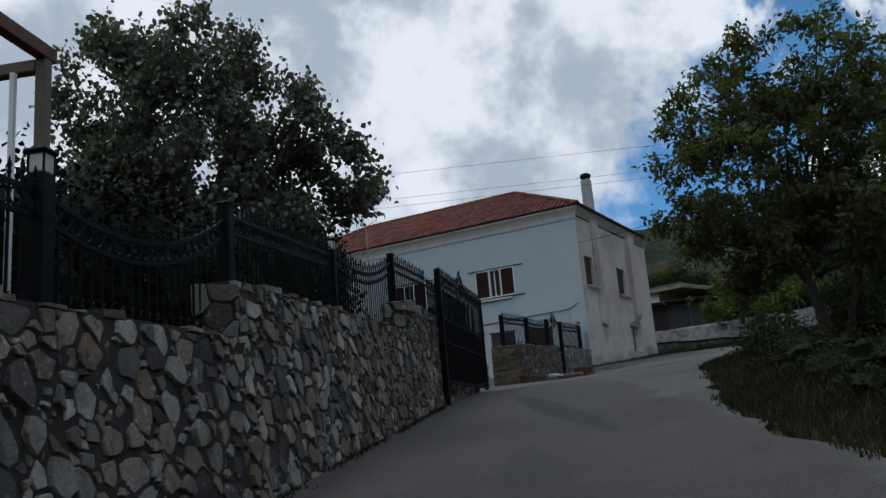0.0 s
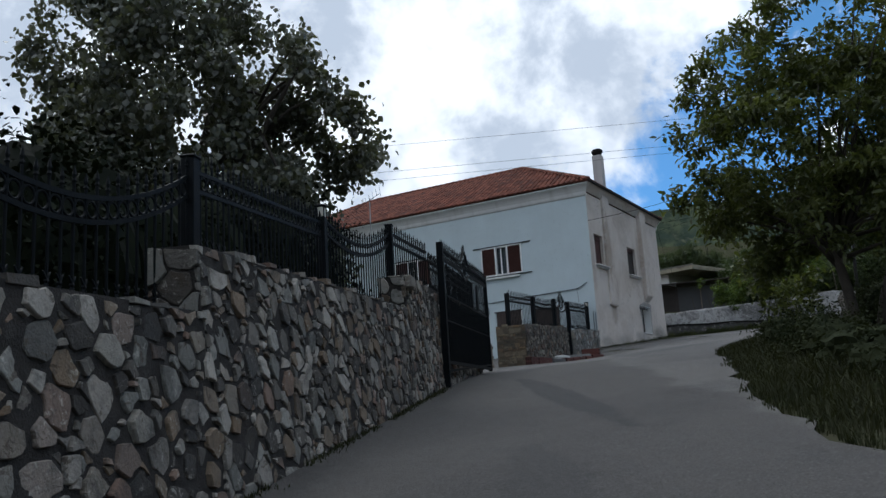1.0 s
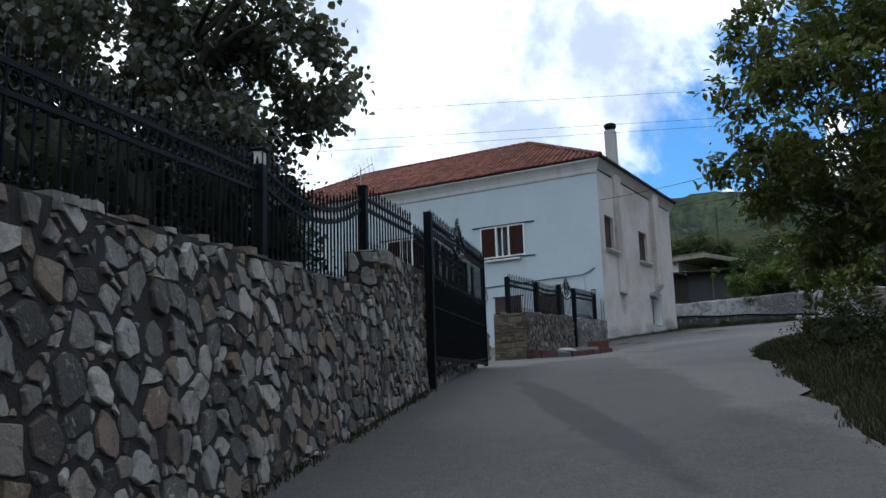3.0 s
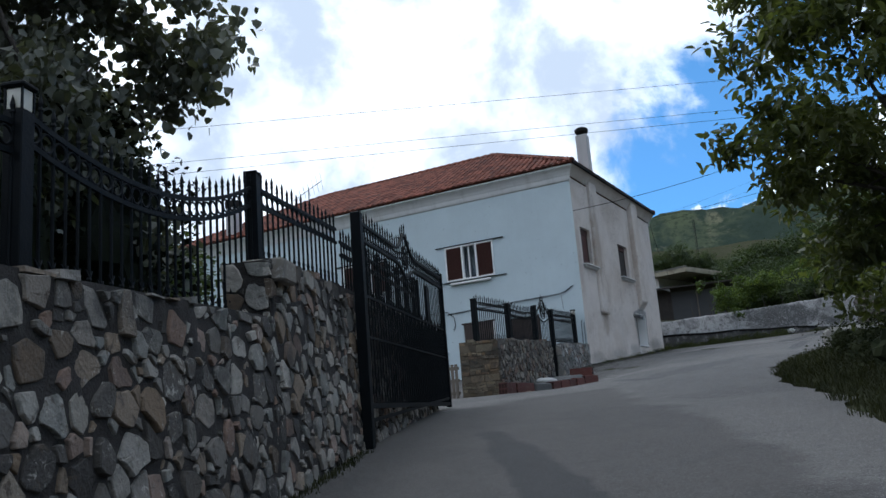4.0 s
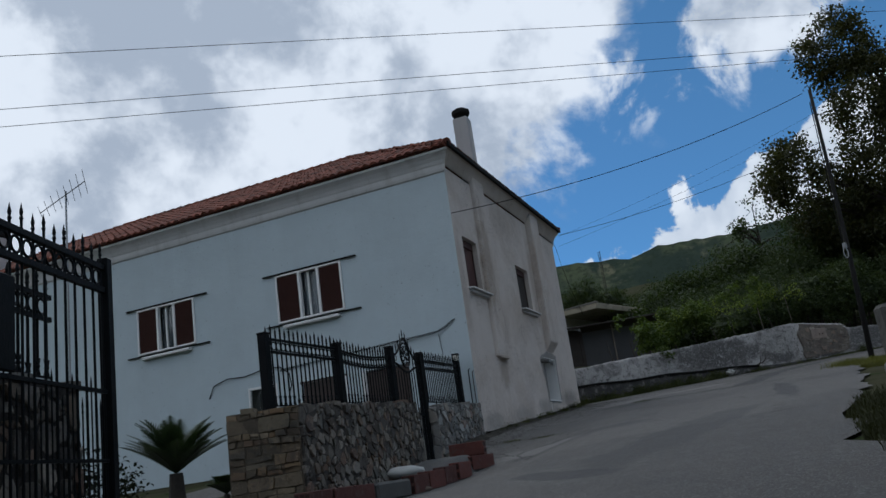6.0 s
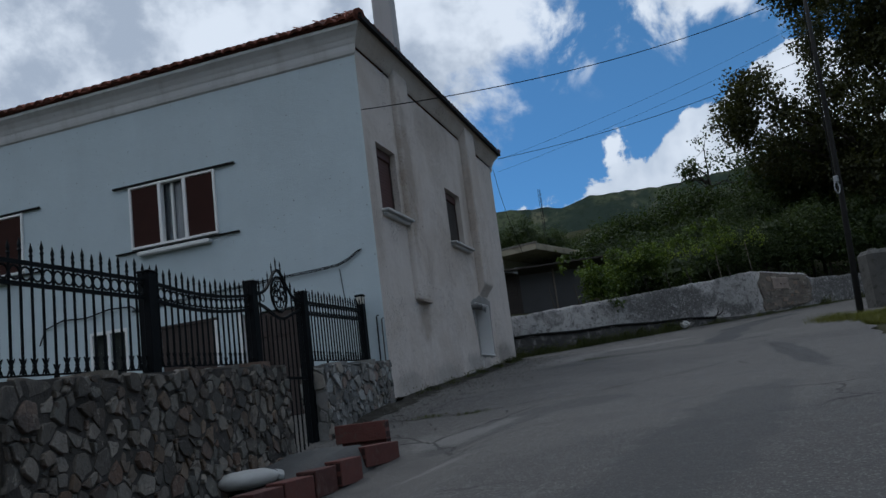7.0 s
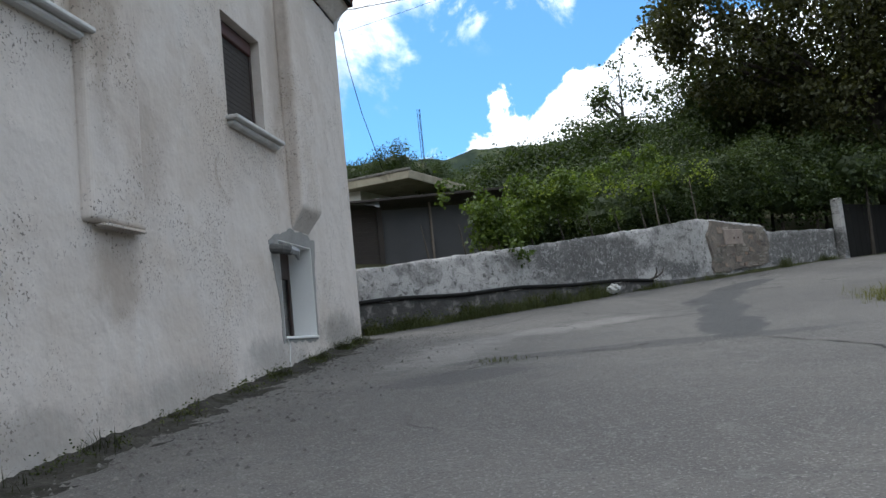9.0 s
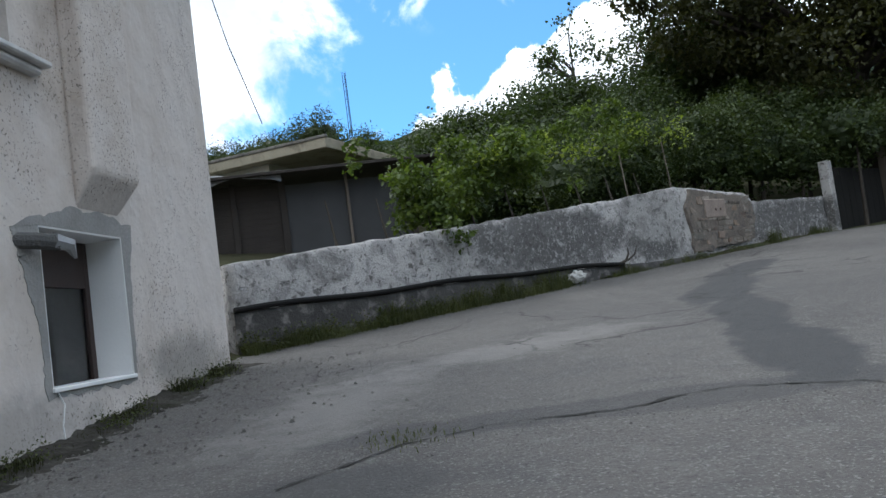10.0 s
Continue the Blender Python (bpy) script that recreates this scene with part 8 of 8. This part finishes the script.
lob = []
vr = random.Random(12)
for k in range(26):
    y = 6.8 + k * 0.68
    x = road_right(y) + 1.2 + vr.uniform(0.0, 1.3)
    lob.append((x, y, hill_z(x, y) + 0.18 + vr.uniform(0, .2), 0.6, 0.65, 0.34 + vr.uniform(0, 0.25)))
for k in range(10):
    y = 9 + k * 1.5
    x = road_right(y) + 3.4 + vr.uniform(0, 1.0)
    lob.append((x, y, hill_z(x, y) + 0.7, 1.0, 1.0, 0.9))
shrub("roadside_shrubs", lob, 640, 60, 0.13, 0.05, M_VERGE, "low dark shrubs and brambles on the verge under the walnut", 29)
shrub("garden_shrubs", [(-10.7, 12.3, 3.9, 0.9, 0.9, 1.0), (-11.6, 12.9, 4.1, 1.2, 1.0, 1.15), (-13.0, 12.8, 3.9, 1.5, 1.2, 1.1), (-14.8, 13.5, 3.8, 1.5, 1.3, 1.1), (-16.6, 15.0, 3.7, 1.6, 1.3, 1.1)], 760, 50, 0.14, 0.075, M_BUSH, "dark garden shrubs in the yard behind the railing", 19, inner=0.72)


# thicket on the slope behind the lane wall, rising to the right
def line_lobes(us, back, up, r, seed, jit=0.3):
    q = random.Random(seed)
    out_ = []
    for u in us:
        p = ro + rd * u - rn * (back + q.uniform(-jit, jit))
        out_.append((p.x, p.y, 6.2 + up(u) + q.uniform(-.25, .25), r * q.uniform(.8, 1.15), r * q.uniform(.8, 1.15), r * q.uniform(.8, 1.2)))
    return out_


shrub("thicket", line_lobes([9.5 + 0.7 * k for k in range(12)], 2.2, lambda u: 0.9 + 0.22 * (u - 9.5), 1.15, 61), 800, 60, 0.17, 0.075, M_BUSH, "tangled green thicket behind the lane wall", 62)
shrub("thicket", line_lobes([8.6 + 0.8 * k for k in range(12)], 5.0, lambda u: 1.1 + 0.26 * (u - 8.6), 1.4, 63), 900, 60, 0.22, 0.09, M_FAR, "dark green thicket on the slope", 64)
shrub("thicket", line_lobes([9.5 + 0.9 * k for k in range(12)], 9.5, lambda u: 1.35 + 0.36 * (u - 9.5), 1.8, 65), 900, 60, 0.26, 0.13, M_FAR, "dark green bushes higher on the slope", 66)
shrub("sumac_bush", [(-14.6, 60.0, 11.2, 1.2, 1.0, 1.1), (-16.2, 60.4, 11.0, 1.4, 1.0, 1.0), (-12.6, 60.6, 10.1, 1.0, 0.9, 0.8), (-10.8, 59.2, 10.3, 1.2, 1.0, 0.9), (-9.4, 59.0, 10.5, 1.0, 1.0, 0.9), (-18.2, 60.5, 10.7, 1.5, 1.0, 1.1), (-13.4, 61.5, 10.9, 1.2, 1.0, 0.9), (-17.2, 61.8, 11.3, 1.4, 1.0, 0.9), (-20.2, 61.5, 10.9, 1.6, 1.1, 1.1)], 900, 44, (0.15, 0.15, 0.13), 0.11, M_FAR, "feathery bushes rising behind the outbuilding", 67, 0.35)
shrub("thicket", [(-24 + 3.1 * k, 66 + (k % 3) * 1.5, 8.2 + 0.16 * k, 2.2, 2.0, 1.8) for k in range(11)], 760, 60, 0.28, 0.15, M_FAR, "belt of bushes along the slope", 68)
tree("slender_tree", (-4.7, 66.5, hill_z(-4.7, 66.5)), (-4.8, 66.5, 14.2), 0.11, [(-4.8, 66.5, 14.6, 1.5, 1.3, 0.9), (-4.6, 66.5, 15.9, 0.8, 0.8, 0.8), (-6.6, 66.2, 13.2, 1.2, 1.2, 0.8), (-2.6, 66.2, 13.8, 1.3, 1.2, 1.0)], 90, 22, 0.22, 0.17, M_FAR, "slender thin-leaved tree against the clouds", seed=71, gap=0.1, limbs=14)
shrub("thicket", [(-6.6, 61.5, 10.2, 2.2, 1.8, 1.9), (-4.0, 61.0, 10.4, 2.3, 1.8, 1.9), (-1.7, 60.6, 12.0, 2.2, 1.8, 2.2), (0.8, 61.0, 12.0, 2.4, 1.8, 2.6), (-9.0, 61.5, 9.8, 1.8, 1.5, 1.6)], 820, 60, 0.26, 0.13, M_FAR, "dense dark bushes climbing the slope", 79)
# big trees over the lane gate
tree("plane_tree", (3.4, 58.5, hill_z(3.4, 58.5)), (3.2, 58.4, 11.0), 0.32,
     [(2.4, 58.0, 14.2, 3.2, 3.0, 3.0), (-1.2, 58.2, 13.2, 2.2, 2.2, 2.0), (-2.6, 58.0, 15.4, 1.5, 1.5, 1.5), (5.8, 58.5, 13.5, 3.4, 3.0, 3.2), (2.8, 57.4, 11.0, 2.8, 2.4, 2.0), (2.0, 58.4, 18.2, 2.6, 2.6, 2.6), (5.0, 58.2, 17.8, 3.0, 2.8, 2.6), (0.9, 58.4, 21.2, 1.9, 1.9, 2.2), (-3.6, 57.6, 14.6, 1.2, 1.2, 1.3), (6.4, 56.8, 10.2, 2.4, 2.2, 2.0)],
     1500, 70, (0.30, 0.30, 0.25), 0.165, M_PLANE, "tall dark leafy tree overhanging the lane", seed=73, shell=0.4, gap=0.25, limbs=24)
tree("plane_tree", (9.5, 60.5, hill_z(9.5, 60.5)), (9.4, 60.4, 11.0), 0.30,
     [(9.5, 60.5, 13.2, 3.2, 3.0, 3.2), (8.2, 60.0, 17.0, 3.0, 2.8, 3.0), (12.5, 60.5, 13.5, 3.2, 3.0, 3.6), (9.0, 59.6, 10.2, 2.6, 2.4, 2.0)],
     950, 64, (0.32, 0.32, 0.26), 0.17, M_PLANE, "tall dark leafy tree beyond the lane gate", seed=75, shell=0.4, gap=0.2, limbs=16)
shrub("thicket", [(0.6, 56.6, 8.6, 1.5, 1.2, 1.5), (-1.2, 55.0, 7.9, 1.4, 1.1, 1.4), (-2.6, 53.9, 7.8, 1.2, 1.0, 1.3), (2.4, 58.0, 9.0, 1.6, 1.3, 1.6), (1.4, 55.0, 8.2, 1.1, 1.0, 0.9), (2.9, 56.4, 8.4, 1.3, 1.1, 1.0), (4.6, 58.2, 8.6, 1.6, 1.3, 1.2), (-0.2, 54.9, 7.6, 0.9, 0.8, 0.9)], 420, 54, 0.19, 0.11, M_BUSH, "leafy thicket overhanging the end of the wall", 77)

# far woods on the hillside
fw = np.random.default_rng(91)
n = 3600
az = np.radians(fw.uniform(-62, 45, n))
r = 170 + 560 * fw.uniform(0, 1, n) ** 1.3
fx_, fy_ = r * np.sin(az), r * np.cos(az)
fz = np.array([hill_z(a, b) for a, b in zip(fx_, fy_)])
cent = np.repeat(np.stack([fx_, fy_, fz + 1.2], 1), 26, 0) + fw.normal(size=(n * 26, 3)) * np.array([1.4, 1.4, 0.9])
far = leaves("far_woods", cent, np.repeat(0.32 + r * 0.0015, 26), M_FAR, None, 0.2, 1.0, "stuff", 93)
tagged(far, "scrub and woods on the far hillside", "woods", "", "stuff")
